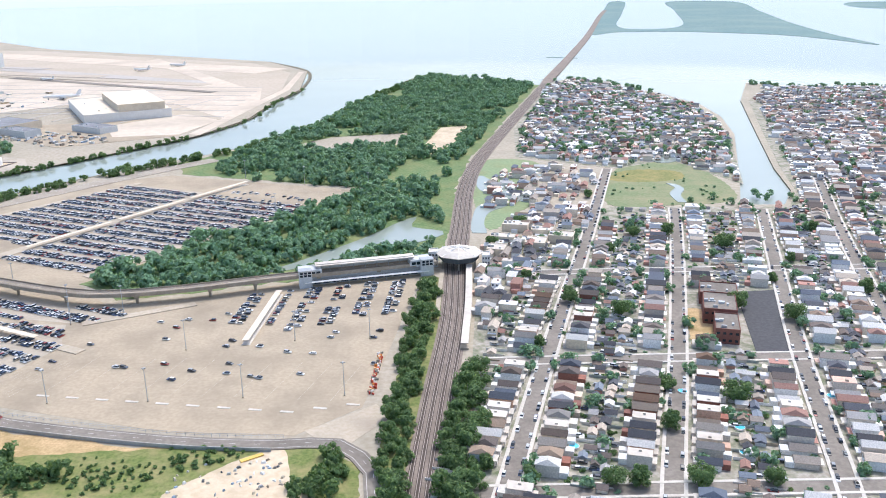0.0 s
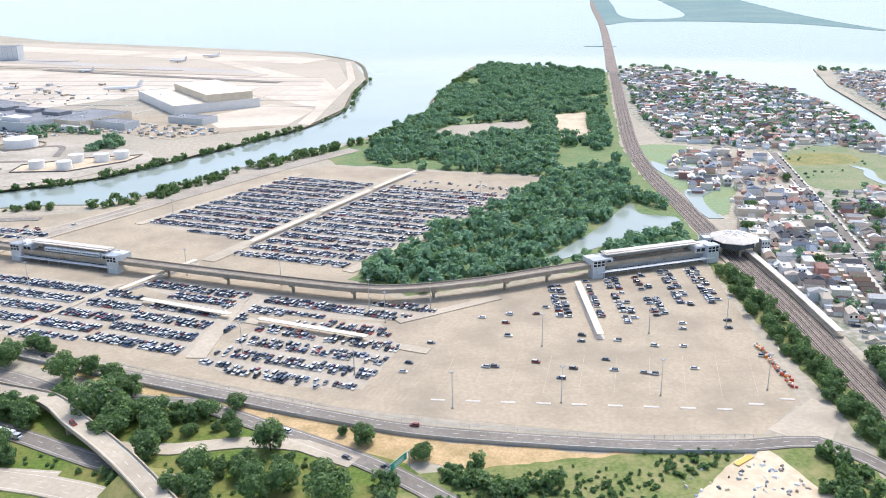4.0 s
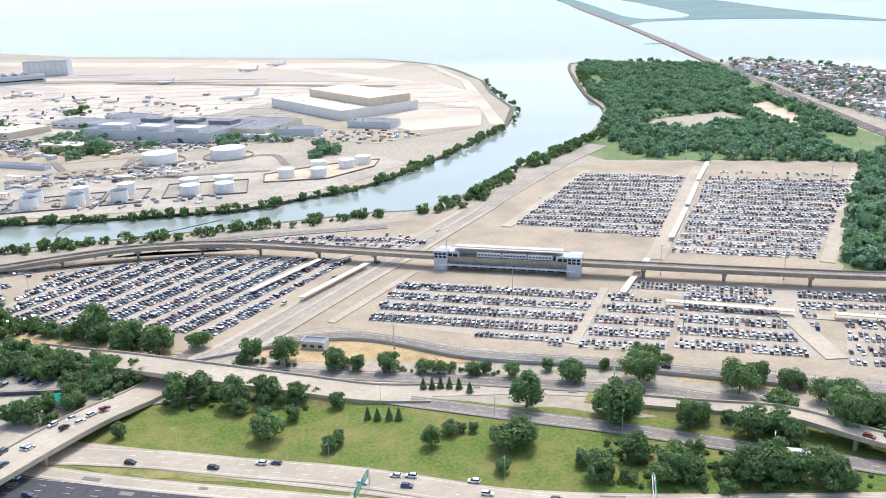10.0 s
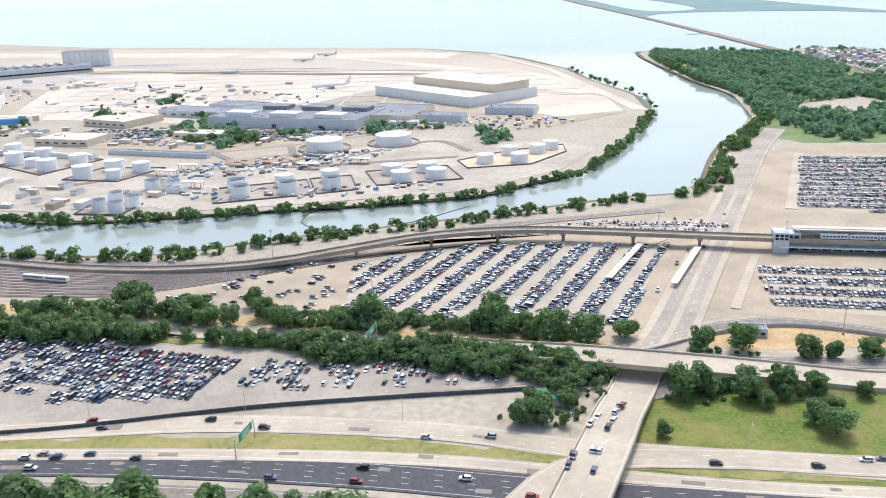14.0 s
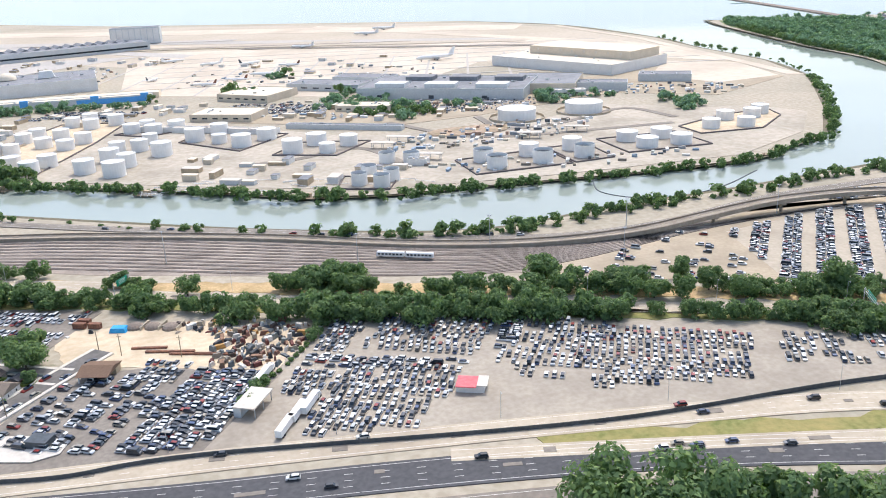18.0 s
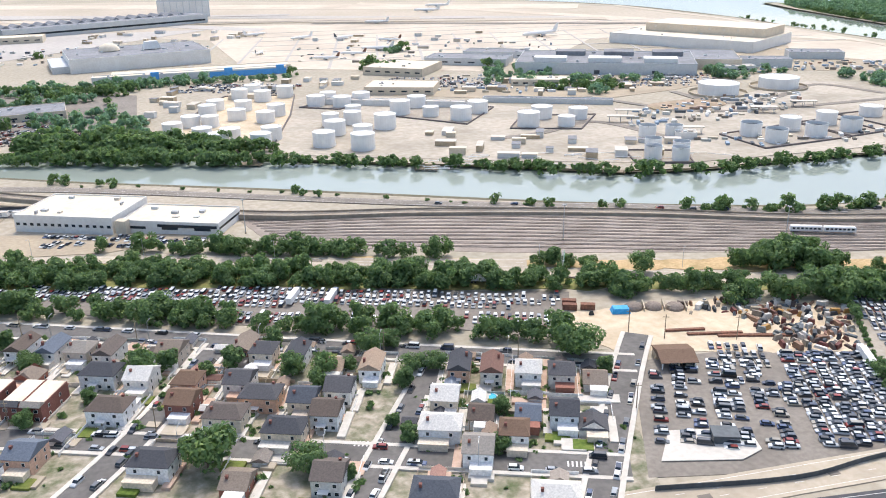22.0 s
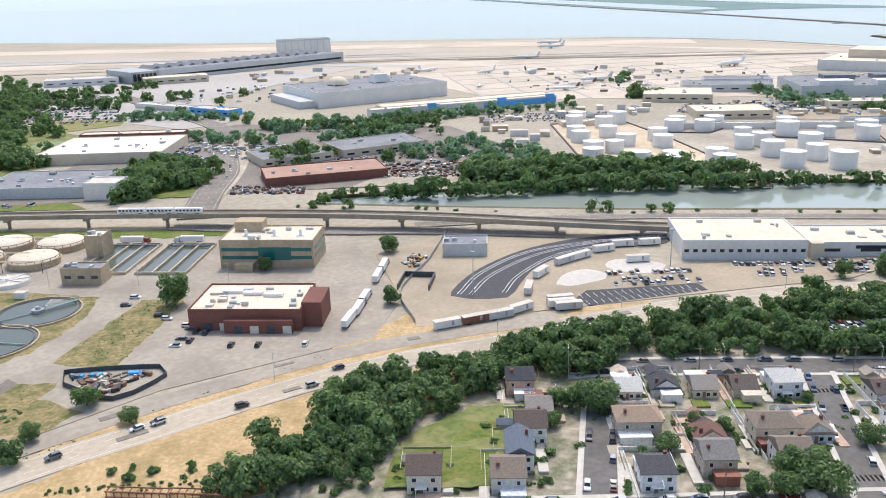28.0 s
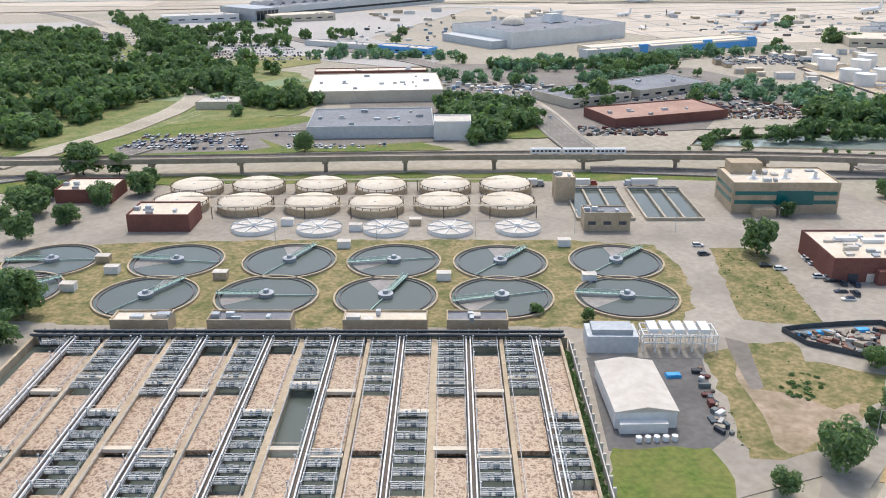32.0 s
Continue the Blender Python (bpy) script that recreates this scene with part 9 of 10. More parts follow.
# roads north of the airport
road("airport_avenue", [(-1506, 1140), (-1485, 1200), (-1460, 1262), (-1443, 1340), (-1420, 1430), (-1422, 1505), (-1440, 1600), (-1470, 1800)], 5, "asphalt", "wide grey avenue towards the airport")
road("avenue_branch", [(-1790, 1290), (-1722, 1337), (-1690, 1370), (-1666, 1400), (-1640, 1460), (-1630, 1600), (-1620, 1850), (-1640, 2000)], 4, "concrete", "pale expressway curving past the trees")
road("side_road", [(-1830, 1260), (-1760, 1262), (-1690, 1300), (-1640, 1300), (-1600, 1285)], 2, "asphalt", "grey side road beside the guideway")
road("creek_street", [(-1520, 1128), (-1450, 1075), (-1400, 1045), (-1340, 1000)], 3, "asphalt", "grey street below the guideway")
patch("corner_lawn", [(-1535, 1215), (-1495, 1195), (-1478, 1235), (-1500, 1270), (-1520, 1260)], "grass", "green lawn beside the avenue")
patch("meadow", [(-1680, 1440), (-1560, 1480), (-1540, 1460), (-1660, 1420)], "marsh", "green meadow among the trees")
patch("red_scrap_ground", [(-1400, 1165), (-1310, 1125), (-1290, 1150), (-1370, 1185)], "land", "bare ground of a scrap yard")
for poly, n, nm in (([(-1370, 1180), (-1300, 1140), (-1280, 1160), (-1350, 1200)], 170, "red"), ([(-1475, 1190), (-1430, 1165), (-1425, 1180), (-1465, 1210)], 90, "mixed")):
    b = Build()
    for x, y in scatter(poly, 3.6, n):
        b.box(x, y, 0, ra.uniform(1.5, 4.5), ra.uniform(1.2, 2.2), ra.uniform(.8, 2.2), ra.uniform(0, 3), taper=ra.uniform(.5, 1))
    tagged(b.part("scrap_heap", M["scrap"]), "heap of red and grey scrap vehicles", "scrap", kind="stuff")

# ---------- scrap yard and car yards near the suburb ----------
b = Build()
for poly, gap in (([(-1050, 712), (-1012, 700), (-982, 681), (-1008, 648), (-1034, 658), (-1030, 690)], 2.9), ([(-1062, 714), (-1045, 708), (-1040, 696), (-1058, 702)], 4.5), ([(-1098, 722), (-1080, 714), (-1082, 708), (-1098, 714)], 5)):
    for x, y in scatter(poly, gap, int(gap * 10), .5):
        if ra.random() < .8:
            a = ra.uniform(0, 3.1)
            b.box(x, y, .1, ra.uniform(1.5, 5.5), ra.uniform(.8, 2.2), ra.uniform(.6, 2.6), a, taper=ra.uniform(.4, 1))
tagged(b.part("scrap_heaps", M["scrap"]), "jumbled heaps of scrap metal, pipes and machines", "scrap", kind="stuff")
for x, y, a, l in [(-1060, 684, -20, 22), (-1050, 678, -22, 26), (-1040, 674, -24, 20), (-1066, 690, -18, 16)]:
    tagged(Build().beam((x, y, .1), (x + l * math.cos(radians(a)), y + l * math.sin(radians(a)), .1), 1.4, .9).part("steel_girder", M["rust"]), "long rusty steel girder lying on sand", "girder", "girders")
for x, y, r_ in ((-1057, 711, 4), (-1049, 707, 4.2), (-1065, 714, 4.2)):
    tagged(Build().dome(x, y, .1, r_, 2.6, 14, 4).part("gravel_heap", M["ballast"], smooth=False), "grey gravel heap in a storage bay", "heap", "gravel heaps")
    tagged(Build().box(x + 4.4, y - 1, .1, .5, 9, 1.8, radians(-28)).part("bay_wall", M["concrete"]), "concrete wall between gravel bays", "wall", "bay walls")
tagged(Build().box(-1072, 713, .1, 8, 5, 2.2, radians(-20), taper=.8).part("tarp_cover", M["tarp"]), "bright blue tarpaulin over a stack", "tarpaulin")
for x, y, a in [(-1090, 724, -28), (-1083, 721, -28), (-1000, 694, -28), (-1088, 728, -28)]:
    tagged(Build().box(x, y, .1, 6, 2.4, 2.5, radians(a)).box(x, y, 2.6, 6.1, 2.5, .1, radians(a)).part("shipping_container", M["rust"]), "rusty brown shipping container", "container", "containers")
SHD = tagged(new("workshop_shed"), "open-fronted workshop with a brown gabled roof", "shed")
SHD.matrix_basis = pose(-1078, 668, .1, 0, 0, -20)
Build().box(0, 4, 0, 13, 5, 3.4).part("wall", M["wall_tan"], SHD)
Build().gable(0, 0, 3.4, 13, 14, 1.8).part("roof", M["roof"], SHD)
for x in (-6, 0, 6):
    Build().box(x, -6, 0, .4, .4, 3.4).part("post", M["white"], SHD)
WHC = tagged(new("white_canopy_shed"), "white flat canopy shed at the edge of the car yard", "shed")
WHC.matrix_basis = pose(-1020, 617, .1, 0, 0, 58)
Build().box(0, 0, 4.2, 16, 9, .5).part("roof", M["roof_white"], WHC)
Build().box(0, 3, 0, 15, 3, 4.2).part("wall", M["wall_grey"], WHC)
for x in (-7, 0, 7):
    Build().box(x, -4, 0, .3, .3, 4.2).part("post", M["steel"], WHC)
RT = tagged(new("office_kiosk"), "small yard office with a red and white canopy", "kiosk")
RT.matrix_basis = pose(-938, 601, .1, 0, 0, -27)
Build().box(0, 0, 0, 11, 8, 3).part("wall", M["wall_white"], RT)
Build().box(-1.5, -1, 3, 8, 9, .4).part("canopy", M["roof_red"], RT)
Build().box(4.6, 0, 3, 4, 8.5, .4).part("roof", M["roof_white"], RT)
TK = tagged(new("office_kiosk"), "small kiosk with a teal green roof", "kiosk")
TK.matrix_basis = pose(-686, 519, .1, 0, 0, -30)
Build().box(0, 0, 0, 12, 7, 3.2).part("wall", M["wall_white"], TK)
Build().gable(0, 0, 3.2, 12, 7, 1.6).part("roof", M["sign"], TK)
DO = tagged(new("dealer_office"), "dark blue dealer office on a pale forecourt", "office")
DO.matrix_basis = pose(-1095, 619, .1, 0, 0, -27)
Build().box(0, 0, 0, 8, 6, 3).part("wall", M["dark_steel"], DO)
Build().box(0, 0, 3, 8.4, 6.4, .3).part("roof", M["dark_steel"], DO)
patch("forecourt", [(-1120, 617), (-1097, 608), (-1088, 610), (-1084, 621), (-1108, 630)], "pave", "pale concrete forecourt", cat="pavement")
hl = [(-981, 680), (-1003, 648), (-1015, 634), (-1022, 620)]
L = smooth_line(hl, 4.5)
woods("hedge", [(p[0], p[1], 0, ra.uniform(.4, .65)) for p in L], "tall green hedge between two yards", "leaf", True)
for x, y, a in [(-1010, 598, 60), (-1004, 607, 60), (-999, 611, 60), (-1013, 641, 60)]:
    truck(x, y, a, "white box lorry parked in the car yard")
for pts, lb in (([(-1130, 606), (-1088, 594), (-1040, 590), (-905, 560), (-800, 550), (-690, 531)], "dark mesh fence along the car yards"), ([(-640, 548), (-556, 557), (-495, 516), (-435, 489), (-365, 451), (-300, 417), (-252, 393), (-206, 373), (-123, 352), (-70, 345)], "grey chain-link fence round the parking lot"), ([(-1589, 940), (-1588, 950), (-1557, 938), (-1556, 930), (-1575, 920), (-1589, 940)], "dark screened fence round a storage yard"), ([(-1460, 930), (-1451, 965), (-1420, 1000), (-1390, 1040)], "grey fence along the works drive")):
    L = smooth_line(pts, 6)
    f_ = strip(Build(), L, -.05, .05, 0, 2.0).part("fence", M["dark_steel"] if "dark" in lb else M["steel"])
    tagged(f_, lb, "fence", kind="structure")
b = Build()
for x, y in scatter([(-1586, 947), (-1559, 935), (-1576, 924), (-1586, 938)], 2.4, 5, .5):
    b.box(x, y, .1, ra.uniform(1, 4), ra.uniform(.6, 1.8), ra.uniform(.5, 1.6), ra.uniform(0, 3))
for x, y in scatter([(-1648, 920), (-1637, 934), (-1629, 948), (-1626, 946), (-1636, 932), (-1645, 917)], 2.0, 6, .5):
    b.box(x, y, .1, ra.uniform(1, 3.5), ra.uniform(.6, 1.6), ra.uniform(.5, 1.8), ra.uniform(0, 3))
for x, y in scatter([(-1437, 1000), (-1425, 1012), (-1418, 1004), (-1432, 988)], 2.6, 7, .5):
    b.box(x, y, .1, ra.uniform(1, 3), ra.uniform(.6, 1.6), ra.uniform(.5, 1.4), ra.uniform(0, 3))
tagged(b.part("stored_materials", M["scrap"]), "mixed stored materials and machine parts", "clutter", kind="stuff")
for x, y in ((-1637, 946), (-1584, 945), (-1578, 943), (-1566, 938)):
    tagged(Build().box(x, y, .1, 4.5, 2.2, 1.1, radians(-25), taper=.85).part("blue_barrels", M["blue_car"]), "bright blue plastic covers stacked together", "covers", "blue covers")
DP = tagged(new("dump_bay"), "dark walled dump bay beside the drive", "bay")
DP.matrix_basis = pose(-1440, 972, .05, 0, 0, 55)
Build().box(0, 0, 0, 18, 14, .2).part("floor", M["asphalt_dark"], DP)
for s in (-1, 1):
    Build().box(0, s * 7, .2, 18, .5, 2.6).part("side_wall", M["dark_steel"], DP)
Build().box(9, 0, .2, .5, 13.5, 2.6).part("end_wall", M["dark_steel"], DP)
for a, bb, c in (((-1430, 950), (-1406, 971), (-1366, 986)), ((-1426, 947), (-1403, 966), (-1363, 981)), ((-1412, 942), (-1393, 959), (-1358, 975))):
    L = smooth_line([a, bb, c, (-1312, 978 if bb[1] > 960 else 972), (-1290, 968)], 6)
    q_ = Build()
    for g in (-.8, .8):
        strip(q_, L, g - .12, g + .12, .2, .45)
    tagged(q_.part("loop_rails", M["white"]), "pale guide rails curving over dark track bed", "rails", kind="structure")
for x, y in [(-1760, 1105), (-1761, 1118), (-1776, 1096), (-1727, 1080), (-1658, 1039), (-1676, 1087), (-1664, 1103), (-1686, 1124), (-1639, 1097), (-1614, 1012), (-1600, 1045)]:
    e = tagged(new("valve_house"), "small pale valve house between the basins", "hut", "valve houses")
    e.matrix_basis = pose(x, y, .1, 0, 0, -30)
    Build().box(0, 0, 0, 5, 3.2, 2.8).part("wall", M["wall_tan"] if int(x) % 2 else M["white"], e)
    Build().box(0, 0, 2.8, 5.3, 3.5, .2).part("roof", M["roof_white"], e)

# ---------- lamps, gantries, poles ----------
def mast(x, y, h=19):
    e = tagged(new("light_mast"), "tall slim light mast over the parking lot", "light mast", "lot lights")
    e.location = (x, y, 0)
    Build().tube(0, 0, 0, h, .28, .14, 8).part("pole", M["pole"], e)
    Build().box(0, 0, h, 2.6, .5, .35).box(0, 0, h, .5, 2.6, .35).part("lamp_head", M["steel"], e)
    Build().tube(0, 0, 0, .9, .6, .6, 10).part("base", M["concrete"], e)


for x, y in [(-479, 656), (-453, 590), (-530, 539), (-354, 604), (-288, 575), (-231, 527), (-186, 911), (-117, 873), (-48, 837), (-142, 398), (-93, 399), (-40, 398), (-138, 461), (-194, 399), (-222, 505), (-194, 522), (-692, 734), (-787, 749), (-873, 751), (-816, 700), (-737, 663), (-540, 705), (-640, 640), (-380, 520), (-300, 470), (-75, 470), (-30, 470), (-240, 440), (-390, 740), (-300, 780), (-220, 700), (-130, 760), (-1330, 930), (-1424, 948), (-1200, 880), (-1050, 800), (-950, 750)]:
    mast(x, y)
LP = lamp_post_proto()
LP.matrix_basis = pose(-1620, 896, 0, 0, 0, -80)
LP["group"] = "road lamps"
for pts, off, gap in (([(-1609, 886), (-1523, 900), (-1437, 897), (-1308, 877), (-1082, 766), (-915, 682), (-754, 604), (-615, 533), (-469, 478)], 8.5, 52), ([(-1053, 589), (-937, 568), (-813, 540), (-693, 484), (-573, 428), (-443, 377)], 8.5, 55), ([(-541, 486), (-448, 434), (-349, 372)], -6.5, 40), ([(-1459, 787), (-1325, 721), (-1130, 618)], -6.5, 42), ([(-1432, 866), (-1290, 787), (-1092, 672)], -7, 45), ([(-281, 393), (-223, 347)], 6, 40), ([(-1506, 1140), (-1460, 1262), (-1420, 1430)], 10, 55), ([(-1700, 1100), (-1590, 1050), (-1480, 990)], 4, 40)):
    L = sides(smooth_line(pts, gap), off)
    for i in range(len(L) - 1):
        d = L[i + 1] - L[i]
        copy_thing(LP, pose(L[i][0], L[i][1], 0, 0, 0, math.degrees(math.atan2(d[1], d[0])) - (90 if off > 0 else -90)))


def gantry(x, y, rz, w, panels):
    e = tagged(new("sign_gantry"), "steel highway gantry with green direction signs", "road sign", "sign gantries")
    e.matrix_basis = pose(x, y, 0, 0, 0, rz)
    for s in (-1, 1):
        Build().tube(s * w / 2, 0, 0, 8.5, .22, .18, 8).part("post", M["pole"], e)
    t = Build()
    for z in (6.6, 8.0):
        for q in (-.4, .4):
            t.beam((-w / 2, q, z), (w / 2, q, z), .12, .12)
    t.part("truss", M["pole"], e)
    for k in range(panels):
        px = (k - (panels - 1) / 2) * (w * .8 / panels)
        p = Build().box(px, -.6, 5.8, w * .66 / panels, .15, 3.2).part("sign_panel", M["sign"], e)
        for j in range(3):
            Build().box(px, -.69, 6.4 + j * .8, w * .4 / panels, .04, .25).part("text_bar", M["line"], p)


for x, y, a, w, n in [(-440, 467, -25, 17, 2), (-459, 381, -22, 18, 2), (-222, 346, -38, 16, 1), (-749, 599, -28, 18, 1), (-811, 520, -28, 16, 1), (-1072, 762, -30, 14, 1), (-560, 410, -25, 20, 2)]:
    gantry(x, y, a + 90, w, n)
for i, (x, y) in enumerate([(-1440, 778), (-1395, 757), (-1350, 735), (-1305, 713), (-1260, 690), (-1215, 666), (-1170, 642), (-1395, 836), (-1350, 811), (-1305, 785), (-1262, 762), (-1218, 738), (-1175, 712), (-1130, 688), (-1080, 690), (-1070, 680), (-1110, 640), (-1045, 668)]):
    e = tagged(new("utility_pole"), "wooden utility pole with a crossarm", "utility pole", "utility poles")
    e.matrix_basis = pose(x, y + 5, 0, 0, 0, -28)
    Build().tube(0, 0, 0, 10.5, .2, .14, 8).part("pole", M["wood"], e)
    Build().box(0, 0, 9.4, 2.4, .15, .15).part("crossarm", M["wood"], e)
# conifers on the slope and rough sign of bushes
for x, y in [(-523, 491), (-519, 490), (-515, 490), (-511, 489), (-507, 487), (-503, 482), (-551, 470), (-547, 468), (-542, 467), (-538, 466)]:
    e = tagged(new("conifer"), "small dark conical conifer on grass", "tree", "conifers")
    e.location = (x, y, 0)
    b = Build().tube(0, 0, 0, 1.0, .15, .12, 6)
    b.part("trunk", M["bark"], e)
    g = np.random.default_rng(int(-x))
    n = 220
    z = g.uniform(.5, 5.5, n)
    rr_ = (5.8 - z) * .33 * g.uniform(.7, 1.05, n)
    a = g.uniform(0, 6.28, n)
    p = np.c_[rr_ * np.cos(a), rr_ * np.sin(a), z]
    t = np.c_[-np.sin(a), np.cos(a), g.normal(0, .2, n)] * .35
    u = np.c_[np.cos(a), np.sin(a), np.full(n, -.7)] * .4
    link("crown", leaf_mesh("crown", np.stack([p - t - u, p + t - u, p + t * .4 + u, p - t * .4 + u], axis=1).reshape(-1, 3), M["leaf"], 4), e)
# drives, lawns and hedges of the suburb's gardens
rg = random.Random(31)
hb, patios = [], Build()
for x, y, k in NEAR + NEAR2 + NEAR3:
    c, s = math.cos(radians(-28)), math.sin(radians(-28))
    q = rg.choice((-1, 1))
    dx, dy = q * 6.4, rg.uniform(-2, 2)
    GZ[0] += .002
    tagged(Build().box(x + c * dx - s * dy, y + s * dx + c * dy, .02, 2.8, 15, GZ[0] + .1, radians(-28)).part("driveway", M[rg.choice(("pave", "pave", "cream_drive"))]), "pale concrete driveway beside a house", "driveway", kind="structure")
    dx, dy = -q * rg.uniform(2, 5), rg.choice((-9.5, 9.5))
    if rg.random() < .6:
        tagged(Build().box(x + c * dx - s * dy, y + s * dx + c * dy, .02, rg.uniform(5, 8), rg.uniform(4, 6), GZ[0] + .11, radians(-28)).part("lawn", M["grass"]), "small green lawn in a house garden", "lawn", kind="structure")
    for j in range(12):
        hb.append((x + rg.uniform(-10, 10), y + rg.uniform(-14, 14), 0, rg.uniform(.14, .5)))
    for j in range(2):
        GZ[0] += .002
        dx, dy = rg.uniform(-8, 8), rg.choice((-1, 1)) * rg.uniform(8, 13)
        patios.box(x + c * dx - s * dy, y + s * dx + c * dy, .02, rg.uniform(3, 8), rg.uniform(3, 7), GZ[0] + .09, radians(-28), k=rg.randrange(3))
tagged(patios.part("garden_paving", [M["pave"], M["concrete"], M["cream_drive"]]), "pale concrete paving in the house gardens", "paving", kind="structure")
woods("garden_shrubs", hb, "small green shrubs in the house gardens", "leaf")
# ---------- airport ground clutter and small site things ----------
def crates(name, poly, gap, label, seed, hi=3.2, mat="clutter"):
    """Vehicles, containers and stores too far off to tell apart, in one mesh."""
    r = random.Random(seed)
    b = Build()
    for x, y in scatter(poly, gap, seed, .45):
        a = radians(-30 + r.choice((0, 90))) + r.uniform(-.08, .08)
        l, w, h = r.uniform(3, 9), r.uniform(2, 3), r.uniform(1.5, hi)
        b.box(x, y, 0, l, w, h, a)
        if r.random() < .4:
            b.box(x + math.cos(a) * l * .2, y + math.sin(a) * l * .2, h, l * .35, w * .8, .5, a)
    return tagged(b.part(name, M[mat]), label, "stores", kind="stuff")


crates("service_vehicles", [(-1040, 1480), (-930, 1420), (-860, 1370), (-700, 1430), (-620, 1560), (-820, 1620), (-1000, 1640)], 34, "service vehicles and carts scattered on the apron", 301)
crates("service_vehicles", [(-1000, 1260), (-860, 1170), (-740, 1150), (-640, 1200), (-700, 1250), (-900, 1320)], 15, "trucks and stores packed behind the tank farm", 302)
crates("service_vehicles", [(-1440, 1680), (-1180, 1560), (-1100, 1640), (-1120, 1780), (-1380, 1820)], 26, "vehicles and containers round the terminal roads", 303)
crates("stores", [(-900, 960), (-820, 910), (-700, 890), (-640, 885), (-620, 905), (-720, 930), (-820, 960)], 13, "pumps, crates and trucks beside the creek", 304, 2.6)
crates("stores", [(-700, 1150), (-560, 1170), (-480, 1110), (-400, 1150), (-420, 1180), (-560, 1240)], 13, "containers and trucks on sandy ground", 305)
crates("bus_rows", [(-1480, 1395), (-1400, 1360), (-1385, 1290), (-1440, 1300)], 9, "rows of parked buses and trucks", 306, 3.4)
crates("stores", [(-1370, 1225), (-1330, 1215), (-1270, 1180), (-1290, 1165), (-1360, 1195)], 6, "heaps of mixed scrap beside the creek", 307, 2.2, "scrap")
crates("stores", [(-870, 1010), (-780, 990), (-700, 1010), (-640, 1060), (-720, 1080), (-840, 1060)], 11, "trucks and stores among the fuel tanks", 308)
# lanes, sand and trees among the fuel tanks
for pts in ([(-982, 1019), (-944, 1021), (-885, 1037), (-863, 958)], [(-834, 1138), (-798, 1057), (-758, 1022), (-690, 1012), (-594, 1004)], [(-746, 1122), (-742, 1055), (-683, 1054), (-598, 1090), (-577, 1026)]):
    tagged(strip(Build(), smooth_line(pts, 8), -4, 4, .2, .62).part("service_lane", M["asphalt"]), "narrow grey lane between fuel tanks", "lane", kind="structure")
patch("sand_patch", [(-807, 1076), (-743, 1077), (-747, 1044), (-807, 1048)], "dirt", "pale bare sand beside a service lane", 8)
r = random.Random(900)
woods("tree_clumps", [(x + r.uniform(-9, 9), y + r.uniform(-7, 7), 0, r.uniform(.8, 1.25)) for x, y in ((-800, 1208), (-782, 1186), (-744, 1195), (-654, 1171), (-642, 1155), (-535, 1112), (-530, 1081), (-729, 1167), (-862, 1285), (-844, 1233), (-897, 1526), (-809, 1147)) for j in range(4)], "clumps of dark green trees among paved lots")
grove("waste_woods", [(-1528, 866), (-1518, 862), (-1512, 850), (-1508, 841), (-1520, 828), (-1540, 838), (-1530, 852)], 5, "tangled green trees and vines beside the highway", .55, 0, 411, "leaf", True)
grove("hedge", [(-1598, 874), (-1580, 867), (-1542, 850), (-1541, 846), (-1580, 863), (-1598, 870)], 2.2, "low uneven hedge along a fence", .22, 0, 412, "leaf", True)
# joints and bands on the wide aprons
jb = Build()
for i in range(14):
    x0, y0 = -1080 + i * 56, 1800 - i * 18
    jb.poly([(x0, y0), (x0 + 3.5, y0 + 1.5), (x0 - 95, y0 - 330 + i * 5), (x0 - 99, y0 - 330 + i * 5)], .0, .56)
for i in range(7):
    jb.poly([(-1090 + i * 12, 1520 + i * 55), (-1089 + i * 12, 1524 + i * 55), (-300, 1345 + i * 60), (-300, 1340 + i * 60)], .0, .55)
tagged(jb.part("apron_joints", M["apron_grey"]), "darker joints across the concrete apron", "pavement joints", kind="structure")
for i, (a, b, w, mt) in enumerate([((-1750, 2300), (-700, 1950), 50, "airgrass"), ((-1000, 2050), (-420, 1760), 40, "airgrass"), ((-900, 1960), (-380, 1640), 22, "asphalt"), ((-2300, 2750), (-900, 2150), 36, "apron_grey"), ((-1500, 2250), (-600, 1880), 12, "asphalt")]):
    d = np.array(b, float) - a
    n = np.array((-d[1], d[0])) / np.linalg.norm(d) * w / 2
    patch("airfield_band", [tuple(a - n), tuple(b - n), tuple(b + n), tuple(a + n)], mt, "long band of grass or paving on the airfield")
# barriers stacked along the lot's edge, a plank and rubble on the sand
rb = random.Random(77)
bb = Build()
for i in range(60):
    q = i / 59
    bb.box(-26 + 3 * q + rb.uniform(-1.4, 1.4), 398 + 50 * q, .3, rb.uniform(1, 2.4), .6, rb.uniform(.5, 1.8), rb.uniform(0, 3))
tagged(bb.part("barrier_stack", M["traffic_mix"]), "stack of red, white and orange road barriers", "barriers", kind="stuff")
tagged(Build().box(-78, 340, .3, 11, 2.4, .4, radians(32)).part("yellow_plate", M["yellow"]), "long yellow steel plate lying on sand", "plate")
sp = Build()
for i in range(60):
    x, y = rb.uniform(-110, -60), rb.uniform(305, 338)
    sp.box(x, y, .1, rb.uniform(.5, 2.5), rb.uniform(.5, 2), rb.uniform(.3, 1.1), rb.uniform(0, 3), taper=.6)
tagged(sp.part("rubble", M["clutter"]), "heaps of pale rubble on bare sand", "rubble", kind="stuff")
